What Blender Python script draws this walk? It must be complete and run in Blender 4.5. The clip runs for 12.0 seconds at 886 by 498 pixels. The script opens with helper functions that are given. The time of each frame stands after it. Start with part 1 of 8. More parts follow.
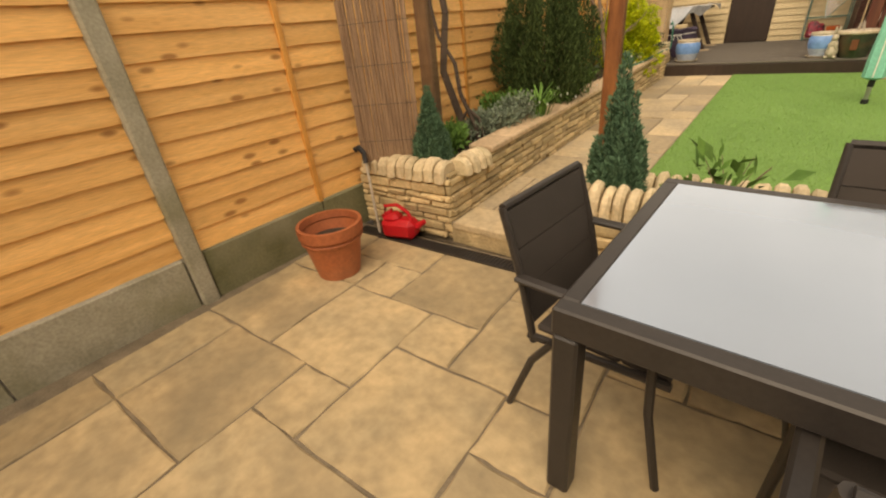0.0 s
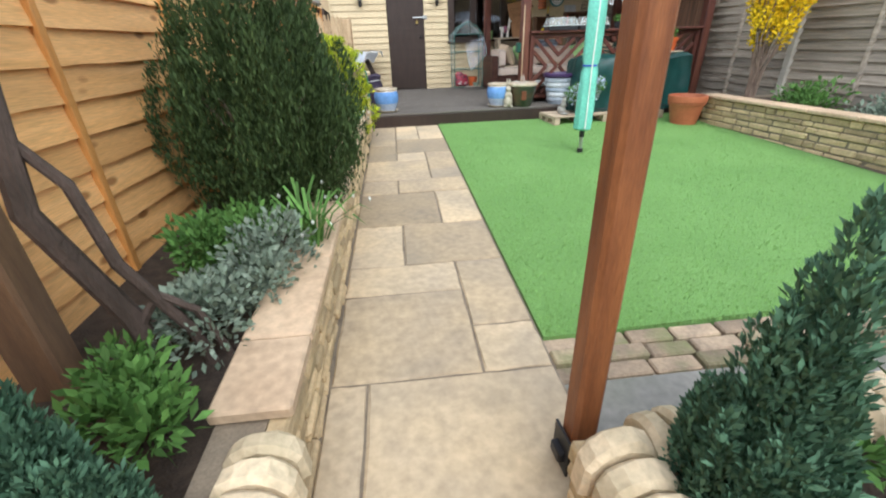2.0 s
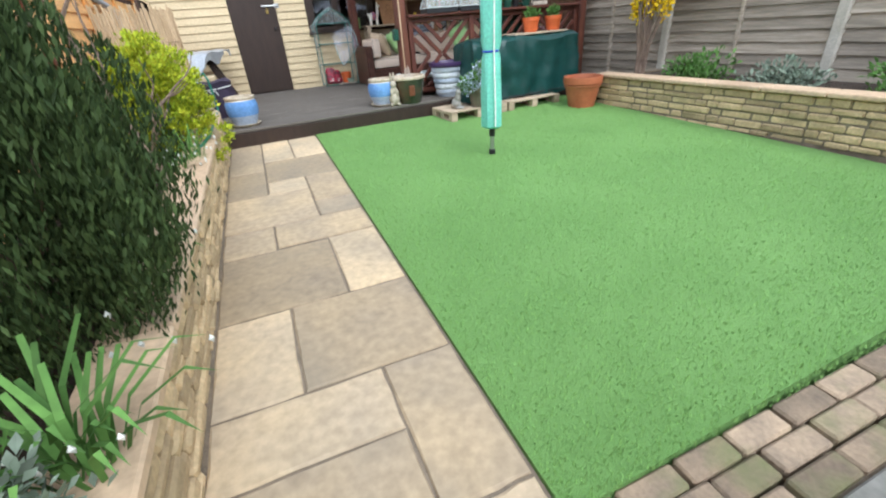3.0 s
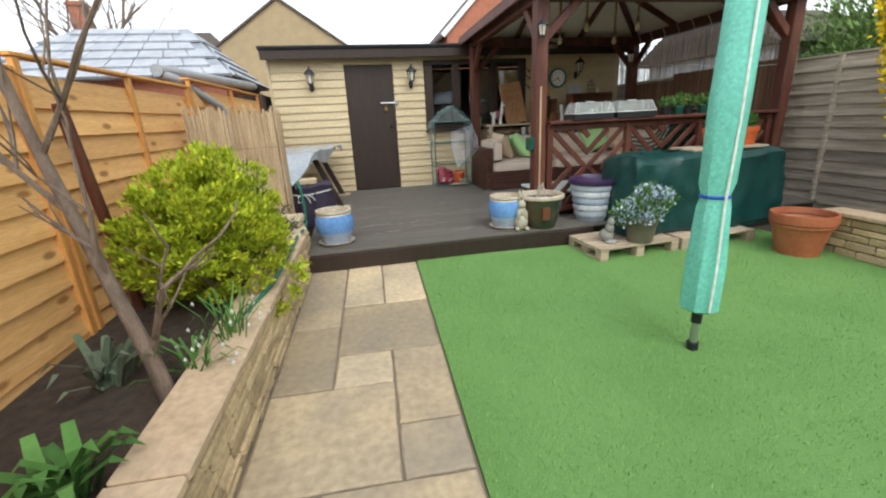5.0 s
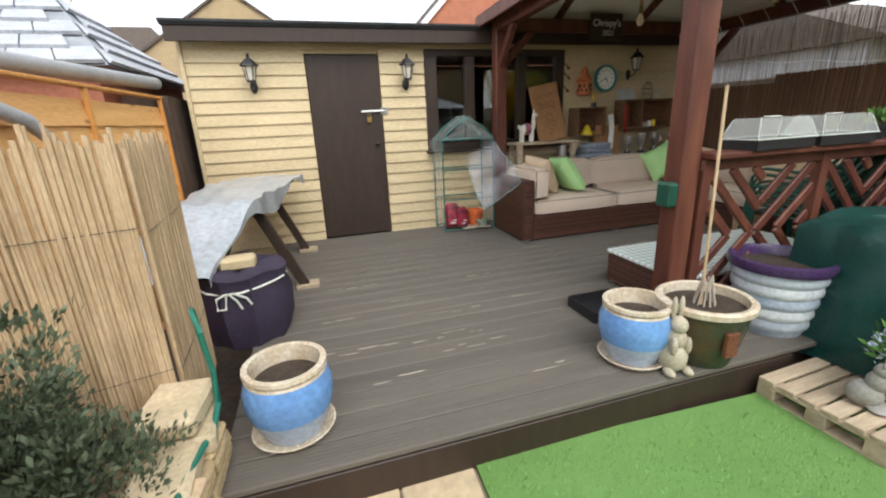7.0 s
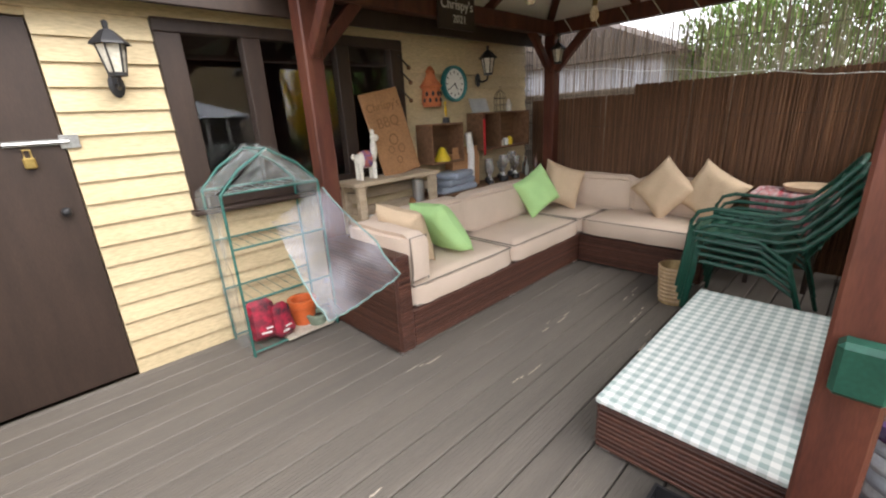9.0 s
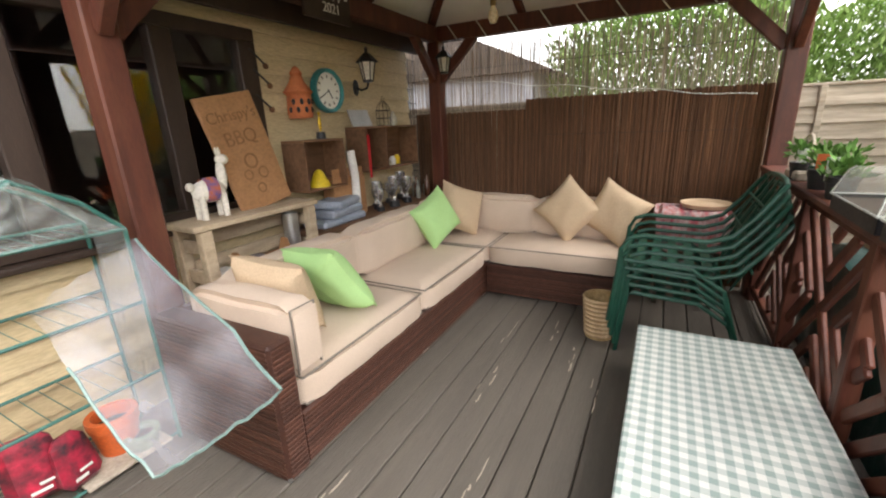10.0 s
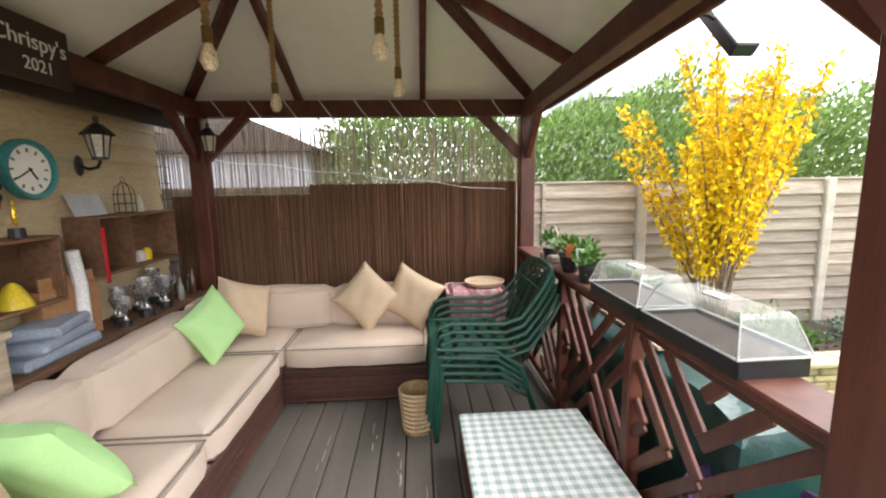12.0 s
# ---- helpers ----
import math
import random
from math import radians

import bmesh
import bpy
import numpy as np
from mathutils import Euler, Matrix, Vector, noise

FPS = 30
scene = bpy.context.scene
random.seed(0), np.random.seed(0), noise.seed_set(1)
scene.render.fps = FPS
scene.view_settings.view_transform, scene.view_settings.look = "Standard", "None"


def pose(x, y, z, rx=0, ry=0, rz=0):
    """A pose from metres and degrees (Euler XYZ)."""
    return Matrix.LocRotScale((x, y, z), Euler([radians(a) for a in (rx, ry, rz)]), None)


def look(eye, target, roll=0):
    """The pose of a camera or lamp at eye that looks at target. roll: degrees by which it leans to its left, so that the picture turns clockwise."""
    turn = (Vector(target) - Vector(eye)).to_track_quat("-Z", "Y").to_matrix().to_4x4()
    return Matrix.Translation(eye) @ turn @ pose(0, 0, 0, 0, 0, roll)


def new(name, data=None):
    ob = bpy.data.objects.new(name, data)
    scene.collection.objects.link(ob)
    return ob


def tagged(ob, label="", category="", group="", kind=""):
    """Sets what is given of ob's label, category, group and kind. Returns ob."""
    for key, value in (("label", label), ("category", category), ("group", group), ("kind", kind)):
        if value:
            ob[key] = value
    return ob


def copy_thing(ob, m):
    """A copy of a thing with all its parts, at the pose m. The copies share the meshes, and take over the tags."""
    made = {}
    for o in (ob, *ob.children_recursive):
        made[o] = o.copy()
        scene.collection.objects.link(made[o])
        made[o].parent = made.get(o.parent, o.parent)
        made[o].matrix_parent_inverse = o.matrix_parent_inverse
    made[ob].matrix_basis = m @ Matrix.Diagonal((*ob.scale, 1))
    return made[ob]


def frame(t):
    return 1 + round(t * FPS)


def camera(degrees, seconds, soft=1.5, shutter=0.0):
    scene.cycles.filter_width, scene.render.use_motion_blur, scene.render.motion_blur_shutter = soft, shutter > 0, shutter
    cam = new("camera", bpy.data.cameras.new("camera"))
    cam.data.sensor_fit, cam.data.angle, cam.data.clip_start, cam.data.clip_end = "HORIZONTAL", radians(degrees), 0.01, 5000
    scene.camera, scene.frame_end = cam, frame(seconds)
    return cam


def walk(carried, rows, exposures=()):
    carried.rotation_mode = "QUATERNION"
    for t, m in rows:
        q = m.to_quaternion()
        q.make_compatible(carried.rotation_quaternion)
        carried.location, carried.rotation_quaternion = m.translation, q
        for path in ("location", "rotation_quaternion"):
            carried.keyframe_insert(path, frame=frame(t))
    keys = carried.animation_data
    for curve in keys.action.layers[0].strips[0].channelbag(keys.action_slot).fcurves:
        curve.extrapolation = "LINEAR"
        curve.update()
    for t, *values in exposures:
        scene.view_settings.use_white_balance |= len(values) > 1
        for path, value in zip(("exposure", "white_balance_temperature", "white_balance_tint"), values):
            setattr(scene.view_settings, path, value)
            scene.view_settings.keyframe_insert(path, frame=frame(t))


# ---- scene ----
cam = camera(93.7, 12.0, soft=2.1)
PATH = [
    (0, (0.363, -7.988, 1.116), (-0.722, -6.597, 0.173), -6.0),
    (0.5, (-0.043, -7.608, 1.106), (-0.913, -6.007, 0.282), -7.6),
    (1, (-0.387, -7.119, 1.103), (-0.992, -5.386, 0.308), -8.7),
    (1.5, (-0.653, -6.655, 1.147), (-0.853, -4.849, 0.31), -6.6),
    (2, (-0.874, -6.147, 1.131), (-0.613, -4.376, 0.239), -1.9),
    (2.5, (-0.769, -5.549, 1.09), (-0.175, -3.897, 0.132), -4.3),
    (2.7, (-0.748, -5.389, 1.092), (-0.051, -3.789, 0.117), -4.7),
    (4.3, (-0.588, -4.448, 1.278), (0.022, -2.685, 0.558), -3.3),
    (4.5, (-0.563, -4.229, 1.291), (-0.022, -2.43, 0.604), -3.1),
    (5, (-0.473, -3.697, 1.309), (-0.093, -1.827, 0.709), -2.8),
    (5.5, (-0.416, -3.121, 1.363), (-0.112, -1.233, 0.776), -2.4),
    (6, (-0.449, -2.544, 1.395), (-0.127, -0.657, 0.816), -2.0),
    (6.5, (-0.451, -1.986, 1.422), (-0.071, -0.111, 0.839), -2.3),
    (7, (-0.48, -1.448, 1.447), (0.058, 0.386, 0.858), -2.5),
    (7.2, (-0.47, -1.234, 1.465), (0.141, 0.577, 0.876), -2.6),
    (9, (0.122, 0.365, 1.595), (1.434, 1.746, 0.983), -3.3),
    (9.5, (0.373, 0.668, 1.618), (1.887, 1.826, 1.014), -3.0),
    (10, (0.548, 0.92, 1.594), (2.235, 1.827, 1.018), -2.5),
    (10.5, (0.658, 1.156, 1.628), (2.476, 1.813, 1.111), -1.8),
    (11, (0.704, 1.214, 1.686), (2.612, 1.646, 1.271), -1.3),
    (11.5, (0.717, 1.202, 1.723), (2.677, 1.457, 1.42), -1.2),
    (12, (0.727, 1.154, 1.732), (2.701, 1.038, 1.437), -1.0),
]
walk(cam, [(t, look(eye, target, roll)) for t, eye, target, roll in PATH], [(0, 1.03, 9600, 14), (1.0, 1.12, 10400, 14), (1.5, 1.22, 7400, 12), (2.0, 1.5, 5850, 9), (2.7, 1.53, 5700, 9), (4.5, 1.18, 6100, 7), (5.5, 1.13, 6150, 6), (7.0, 1.39, 6350, 8), (9.0, 2.1, 6500, 13), (10.5, 2.42, 6900, 12), (11.5, 2.66, 6600, 13), (12.0, 2.6, 6450, 13)])


# ---- world, sun, exposure ----
world = bpy.data.worlds.new("sky")
scene.world = world
world.use_nodes = True
wn, wl = world.node_tree.nodes, world.node_tree.links
bg = wn["Background"]
sky = wn.new("ShaderNodeTexSky")
sky.sky_type, sky.sun_disc = "NISHITA", False
sky.sun_elevation, sky.sun_rotation = radians(48), radians(200)
hs = wn.new("ShaderNodeHueSaturation")
hs.inputs["Saturation"].default_value = 0.16
wl.new(sky.outputs[0], hs.inputs["Color"])
cl = wn.new("ShaderNodeTexNoise")
cl.inputs["Scale"].default_value, cl.inputs["Detail"].default_value = 2.2, 6.0
cr = wn.new("ShaderNodeMapRange")
cr.inputs["From Min"].default_value, cr.inputs["From Max"].default_value = 0.3, 0.7
cr.inputs["To Min"].default_value, cr.inputs["To Max"].default_value = 0.75, 1.25
wl.new(cl.outputs["Fac"], cr.inputs["Value"])
mx = wn.new("ShaderNodeMix")
mx.data_type, mx.blend_type = "RGBA", "MULTIPLY"
mx.inputs["Factor"].default_value = 1.0
wl.new(hs.outputs[0], mx.inputs["A"])
wl.new(cr.outputs[0], mx.inputs["B"])
wl.new(mx.outputs["Result"], bg.inputs["Color"])
bg.inputs["Strength"].default_value = 0.15
sun = new("sun", bpy.data.lights.new("sun", "SUN"))
sun.data.energy, sun.data.angle, sun.data.color = 0.9, radians(40), (1.0, 0.95, 0.88)
sun.rotation_euler = (radians(40), 0, radians(20))


# ---- materials ----
def mat(name, c1, c2=None, rough=0.7, scale=6.0, fine=60.0, bump=0.25, metal=0.0, rand=0.0, stretch=(1, 1, 1), dirt=None, dirt_amt=0.0, spec=0.4, island=False, grain=0.2):
    """Two colours mixed by coarse and fine noise, stains, a value that varies from piece to piece, and fine relief."""
    m = bpy.data.materials.new(name)
    m.use_nodes = True
    n, l = m.node_tree.nodes, m.node_tree.links
    b = n["Principled BSDF"]
    b.inputs["Metallic"].default_value = metal
    b.inputs["Specular IOR Level"].default_value = spec
    c2 = c2 or tuple(v * 0.75 for v in c1)
    tc, mp = n.new("ShaderNodeTexCoord"), n.new("ShaderNodeMapping")
    mp.inputs["Scale"].default_value = stretch
    l.new(tc.outputs["Object"], mp.inputs["Vector"])
    info = n.new("ShaderNodeNewGeometry") if island else n.new("ShaderNodeObjectInfo")
    rnd = info.outputs["Random Per Island"] if island else info.outputs["Random"]
    sh = n.new("ShaderNodeVectorMath")
    sh.operation = "ADD"
    sc = n.new("ShaderNodeMath")
    sc.operation = "MULTIPLY"
    sc.inputs[1].default_value = 37.0
    l.new(rnd, sc.inputs[0])
    l.new(mp.outputs[0], sh.inputs[0])
    l.new(sc.outputs[0], sh.inputs[1])
    n1, n2 = n.new("ShaderNodeTexNoise"), n.new("ShaderNodeTexNoise")
    for q, s, d in ((n1, scale, 4.0), (n2, fine, 6.0)):
        q.inputs["Scale"].default_value, q.inputs["Detail"].default_value = s, d
        l.new(sh.outputs[0], q.inputs["Vector"])
    r1 = n.new("ShaderNodeMapRange")
    r1.inputs["From Min"].default_value, r1.inputs["From Max"].default_value = 0.3, 0.7
    l.new(n1.outputs["Fac"], r1.inputs["Value"])
    m1 = n.new("ShaderNodeMix")
    m1.data_type = "RGBA"
    m1.inputs["A"].default_value, m1.inputs["B"].default_value = (*c1, 1), (*c2, 1)
    l.new(r1.outputs[0], m1.inputs["Factor"])
    hv = n.new("ShaderNodeHueSaturation")
    l.new(m1.outputs["Result"], hv.inputs["Color"])
    v = n.new("ShaderNodeMapRange")
    v.inputs["From Min"].default_value, v.inputs["From Max"].default_value = 0.25, 0.75
    v.inputs["To Min"].default_value, v.inputs["To Max"].default_value = 1 - grain, 1 + grain
    l.new(n2.outputs["Fac"], v.inputs["Value"])
    rv = n.new("ShaderNodeMapRange")
    rv.inputs["To Min"].default_value, rv.inputs["To Max"].default_value = 1 - rand, 1 + rand
    l.new(rnd, rv.inputs["Value"])
    mul = n.new("ShaderNodeMath")
    mul.operation = "MULTIPLY"
    l.new(v.outputs[0], mul.inputs[0])
    l.new(rv.outputs[0], mul.inputs[1])
    l.new(mul.outputs[0], hv.inputs["Value"])
    out = hv.outputs[0]
    if dirt:
        n3 = n.new("ShaderNodeTexNoise")
        n3.inputs["Scale"].default_value, n3.inputs["Detail"].default_value = scale * 0.45, 8.0
        l.new(sh.outputs[0], n3.inputs["Vector"])
        r3 = n.new("ShaderNodeMapRange")
        r3.inputs["From Min"].default_value, r3.inputs["From Max"].default_value = 0.5, 0.72
        r3.inputs["To Max"].default_value = dirt_amt
        l.new(n3.outputs["Fac"], r3.inputs["Value"])
        m3 = n.new("ShaderNodeMix")
        m3.data_type = "RGBA"
        m3.inputs["B"].default_value = (*dirt, 1)
        l.new(out, m3.inputs["A"])
        l.new(r3.outputs[0], m3.inputs["Factor"])
        out = m3.outputs["Result"]
    l.new(out, b.inputs["Base Color"])
    rr = n.new("ShaderNodeMapRange")
    rr.inputs["To Min"].default_value, rr.inputs["To Max"].default_value = max(rough - 0.12, 0.03), min(rough + 0.12, 1)
    l.new(n2.outputs["Fac"], rr.inputs["Value"])
    l.new(rr.outputs[0], b.inputs["Roughness"])
    if bump:
        bp = n.new("ShaderNodeBump")
        bp.inputs["Strength"].default_value, bp.inputs["Distance"].default_value = bump, 0.01
        l.new(n2.outputs["Fac"], bp.inputs["Height"])
        l.new(bp.outputs[0], b.inputs["Normal"])
    return m


def leaf_mat(name, c1, c2, rough=0.7):
    m = mat(name, c1, c2, rough=rough, scale=3.0, fine=30.0, bump=0.0, rand=0.35, island=True, spec=0.2)
    return m


def knots(m, tone):
    """Small dark knots scattered over sawn boards."""
    n, l = m.node_tree.nodes, m.node_tree.links
    b = n["Principled BSDF"]
    src = b.inputs["Base Color"].links[0].from_socket
    tc, info, sc = n.new("ShaderNodeTexCoord"), n.new("ShaderNodeObjectInfo"), n.new("ShaderNodeMath")
    sc.operation = "MULTIPLY"
    sc.inputs[1].default_value = 91.0
    l.new(info.outputs["Random"], sc.inputs[0])
    mp, ad = n.new("ShaderNodeMapping"), n.new("ShaderNodeVectorMath")
    mp.inputs["Scale"].default_value = (0.4, 3.6, 9.0)
    ad.operation = "ADD"
    l.new(tc.outputs["Object"], mp.inputs["Vector"])
    l.new(mp.outputs[0], ad.inputs[0])
    l.new(sc.outputs[0], ad.inputs[1])
    vo, mr, mx_ = n.new("ShaderNodeTexVoronoi"), n.new("ShaderNodeMapRange"), n.new("ShaderNodeMix")
    vo.inputs["Scale"].default_value = 1.0
    l.new(ad.outputs[0], vo.inputs["Vector"])
    mr.inputs["From Min"].default_value, mr.inputs["From Max"].default_value = 0.10, 0.19
    mr.inputs["To Min"].default_value, mr.inputs["To Max"].default_value = 0.75, 0.0
    l.new(vo.outputs["Distance"], mr.inputs["Value"])
    mx_.data_type = "RGBA"
    mx_.inputs["B"].default_value = (*tone, 1)
    l.new(src, mx_.inputs["A"])
    l.new(mr.outputs[0], mx_.inputs["Factor"])
    l.new(mx_.outputs["Result"], b.inputs["Base Color"])
    return m


def glass_mat(name, tint=(1, 1, 1), rough=0.02, clear=0.0, vary=2.6, dent=0.22, scale=9.0):
    m = bpy.data.materials.new(name)
    m.use_nodes = True
    n, l = m.node_tree.nodes, m.node_tree.links
    b = n["Principled BSDF"]
    b.inputs["Base Color"].default_value = (*tint, 1)
    b.inputs["Roughness"].default_value = rough
    if clear:
        t, x, o = n.new("ShaderNodeBsdfTransparent"), n.new("ShaderNodeMixShader"), n["Material Output"]
        nz = n.new("ShaderNodeTexNoise")
        nz.inputs["Scale"].default_value, nz.inputs["Detail"].default_value = scale, 5.0
        mr = n.new("ShaderNodeMapRange")
        mr.inputs["From Min"].default_value, mr.inputs["From Max"].default_value = 0.35, 0.75
        mr.inputs["To Min"].default_value, mr.inputs["To Max"].default_value = 1 - clear, min(1.0, (1 - clear) * vary)
        l.new(nz.outputs["Fac"], mr.inputs["Value"])
        l.new(mr.outputs[0], x.inputs[0])
        l.new(t.outputs[0], x.inputs[1])
        l.new(b.outputs[0], x.inputs[2])
        l.new(x.outputs[0], o.inputs["Surface"])
        bp = n.new("ShaderNodeBump")
        bp.inputs["Strength"].default_value = dent
        l.new(nz.outputs["Fac"], bp.inputs["Height"])
        l.new(bp.outputs[0], b.inputs["Normal"])
    else:
        b.inputs["Transmission Weight"].default_value = 1.0
    return m


def plain(name, c, rough=0.5, metal=0.0):
    return mat(name, c, tuple(v * 0.85 for v in c), rough=rough, metal=metal, scale=9, fine=90, bump=0.05)


SAND = mat("sandstone", (0.50, 0.385, 0.235), (0.375, 0.30, 0.205), rough=0.72, scale=2.6, fine=26, bump=0.28, rand=0.32, dirt=(0.21, 0.19, 0.15), dirt_amt=0.55)
PATIO = mat("patio_sandstone", (0.49, 0.37, 0.215), (0.35, 0.28, 0.175), rough=0.65, scale=3.4, fine=18, bump=0.4, rand=0.22, dirt=(0.20, 0.165, 0.11), dirt_amt=0.7)
GREYSLAB = mat("grey_slab", (0.26, 0.25, 0.22), (0.17, 0.165, 0.15), rough=0.75, scale=3, fine=30, rand=0.15, dirt=(0.10, 0.12, 0.06), dirt_amt=0.5)
JOINT = mat("joint", (0.25, 0.20, 0.14), (0.15, 0.12, 0.085), scale=12, fine=120, bump=0.5)
STONE = mat("cotswold_stone", (0.58, 0.44, 0.25), (0.40, 0.30, 0.17), rough=0.85, scale=7, fine=50, bump=0.6, rand=0.26, dirt=(0.20, 0.17, 0.09), dirt_amt=0.5)
COPING = mat("coping_stone", (0.66, 0.54, 0.36), (0.50, 0.40, 0.26), rough=0.85, scale=7, fine=45, bump=0.55, rand=0.14, dirt=(0.30, 0.27, 0.15), dirt_amt=0.4)
CAPSTONE = mat("cap_slab", (0.56, 0.42, 0.28), (0.46, 0.33, 0.21), rough=0.75, scale=3, fine=30, rand=0.12)
BRICK = mat("edging_brick", (0.36, 0.27, 0.18), (0.22, 0.17, 0.12), rough=0.85, scale=9, fine=60, rand=0.35, dirt=(0.14, 0.17, 0.06), dirt_amt=0.8, bump=0.6)
FENCE = knots(mat("larch_lap", (0.90, 0.52, 0.205), (0.78, 0.42, 0.145), rough=0.65, scale=3, fine=30, bump=0.15, rand=0.12, stretch=(1, 0.5, 9), dirt=(0.50, 0.21, 0.05), dirt_amt=0.3), (0.26, 0.09, 0.02))
FENCE_POST = mat("fence_batten", (0.74, 0.36, 0.10), (0.60, 0.27, 0.07), rough=0.6, stretch=(6, 6, 0.6), rand=0.1)
OLDFENCE = mat("weathered_lap", (0.40, 0.34, 0.27), (0.22, 0.19, 0.145), rough=0.85, scale=4, fine=30, rand=0.28, stretch=(1, 0.5, 9))
CONC = mat("concrete", (0.40, 0.37, 0.29), (0.28, 0.26, 0.19), rough=0.85, scale=5, fine=70, dirt=(0.15, 0.15, 0.06), dirt_amt=0.75)
GREEN_CONC = mat("mossy_board", (0.22, 0.21, 0.12), (0.13, 0.13, 0.065), rough=0.85, scale=4, fine=60, dirt=(0.30, 0.28, 0.20), dirt_amt=0.6)
LAWN = mat("artificial_turf", (0.19, 0.36, 0.10), (0.155, 0.31, 0.08), rough=0.85, scale=1.6, fine=300, bump=0.9)
BLADE = mat("turf_blades", (0.23, 0.42, 0.115), (0.18, 0.34, 0.085), rough=0.75, scale=2, fine=40, bump=0, rand=0.3, island=True)
SOIL = mat("soil", (0.07, 0.05, 0.035), (0.035, 0.025, 0.018), rough=0.95, scale=20, fine=120, bump=1.0)
DECK = mat("deck_board", (0.138, 0.122, 0.103), (0.112, 0.10, 0.085), rough=0.66, scale=3, fine=40, bump=0.3, rand=0.08, grain=0.13, stretch=(0.6, 6, 6), dirt=(0.15, 0.13, 0.105), dirt_amt=0.35)
WORN = mat("worn_wood", (0.50, 0.44, 0.36), (0.34, 0.29, 0.23), rough=0.8, scale=12, fine=80)
BROWN = mat("brown_stain", (0.115, 0.034, 0.02), (0.065, 0.02, 0.013), rough=0.5, scale=4, fine=40, bump=0.15, rand=0.15, stretch=(5, 5, 0.8), dirt=(0.19, 0.075, 0.04), dirt_amt=0.5)
POSTWOOD = mat("post_stain", (0.30, 0.115, 0.04), (0.17, 0.06, 0.022), rough=0.5, scale=4, fine=40, bump=0.25, stretch=(6, 6, 0.8), dirt=(0.12, 0.045, 0.02), dirt_amt=0.6)
# brown paint, and the shade inside the shed
DARK = mat("brown_paint_and_shade", (0.042, 0.026, 0.019), (0.03, 0.019, 0.014), rough=0.5, scale=5, fine=50, bump=0.1, stretch=(4, 4, 0.7))
CREAM = mat("cream_board", (0.57, 0.46, 0.28), (0.51, 0.41, 0.245), rough=0.6, scale=3, fine=40, bump=0.15, rand=0.05, stretch=(0.6, 3, 3), dirt=(0.46, 0.34, 0.18), dirt_amt=0.35)
WHITE = mat("white_lining", (0.87, 0.85, 0.80), (0.83, 0.81, 0.75), rough=0.7, scale=1.2, fine=9, bump=0.0, grain=0.035)
FELT = mat("roof_felt", (0.035, 0.035, 0.037), (0.022, 0.022, 0.024), rough=0.85, scale=8, fine=120, bump=0.4)
REED = mat("reed", (0.17, 0.085, 0.042), (0.095, 0.045, 0.023), rough=0.75, scale=6, fine=60, bump=0.2, rand=0.35, island=True, stretch=(4, 4, 0.7))
REED_PALE = mat("grey_reed", (0.42, 0.35, 0.28), (0.25, 0.20, 0.15), rough=0.75, scale=6, fine=60, bump=0.2, rand=0.4, island=True)
SLATREED = mat("brown_slat", (0.33, 0.215, 0.135), (0.20, 0.125, 0.08), rough=0.65, scale=5, fine=50, bump=0.2, rand=0.22, island=True, stretch=(4, 4, 0.7))
BAMBOO = mat("bamboo_cane", (0.54, 0.40, 0.25), (0.37, 0.26, 0.15), rough=0.6, scale=5, fine=50, bump=0.2, rand=0.3, island=True, stretch=(4, 4, 0.7))
WICKER = mat("wicker", (0.085, 0.034, 0.022), (0.05, 0.02, 0.014), rough=0.45, scale=30, fine=150, bump=0.4, rand=0.15)
STRAND = mat("wicker_strand", (0.10, 0.042, 0.027), (0.055, 0.022, 0.015), rough=0.4, scale=30, fine=150, bump=0.4, rand=0.4, island=True)
CUSHION = mat("cushion_cloth", (0.64, 0.52, 0.415), (0.56, 0.45, 0.355), rough=0.9, scale=3, fine=220, bump=0.15, grain=0.08)
PIPING = plain("grey_piping", (0.24, 0.21, 0.18), 0.8)
BEIGE = mat("beige_cloth", (0.60, 0.46, 0.31), (0.52, 0.39, 0.26), rough=0.9, scale=5, fine=220, bump=0.2)
LIME = mat("lime_cloth", (0.44, 0.70, 0.30), (0.39, 0.64, 0.26), rough=0.9, scale=4, fine=220, bump=0.1, grain=0.08)
TERRA = mat("terracotta_plastic", (0.42, 0.13, 0.055), (0.34, 0.10, 0.045), rough=0.55, scale=4, fine=50, bump=0.1, dirt=(0.48, 0.26, 0.16), dirt_amt=0.3)
GUNMETAL = mat("gunmetal", (0.040, 0.034, 0.031), (0.030, 0.026, 0.024), rough=0.42, metal=0.0, scale=5, fine=80, bump=0.03)
SLING = mat("sling_cloth", (0.055, 0.045, 0.04), (0.042, 0.035, 0.03), rough=0.75, scale=5, fine=400, bump=0.3)
TARP = mat("green_tarp", (0.010, 0.055, 0.048), (0.007, 0.04, 0.035), rough=0.36, scale=6, fine=40, bump=0.3)
TURQ = mat("turquoise_cover", (0.20, 0.60, 0.47), (0.17, 0.53, 0.41), rough=0.55, scale=5, fine=60, bump=0.2)
METAL = plain("galvanised", (0.55, 0.56, 0.56), 0.35, 0.9)
BLACK = plain("black_plastic", (0.018, 0.018, 0.02), 0.45)
GREENMETAL = mat("green_metal", (0.014, 0.075, 0.05), (0.010, 0.055, 0.036), rough=0.38, scale=10, fine=90, bump=0.05)
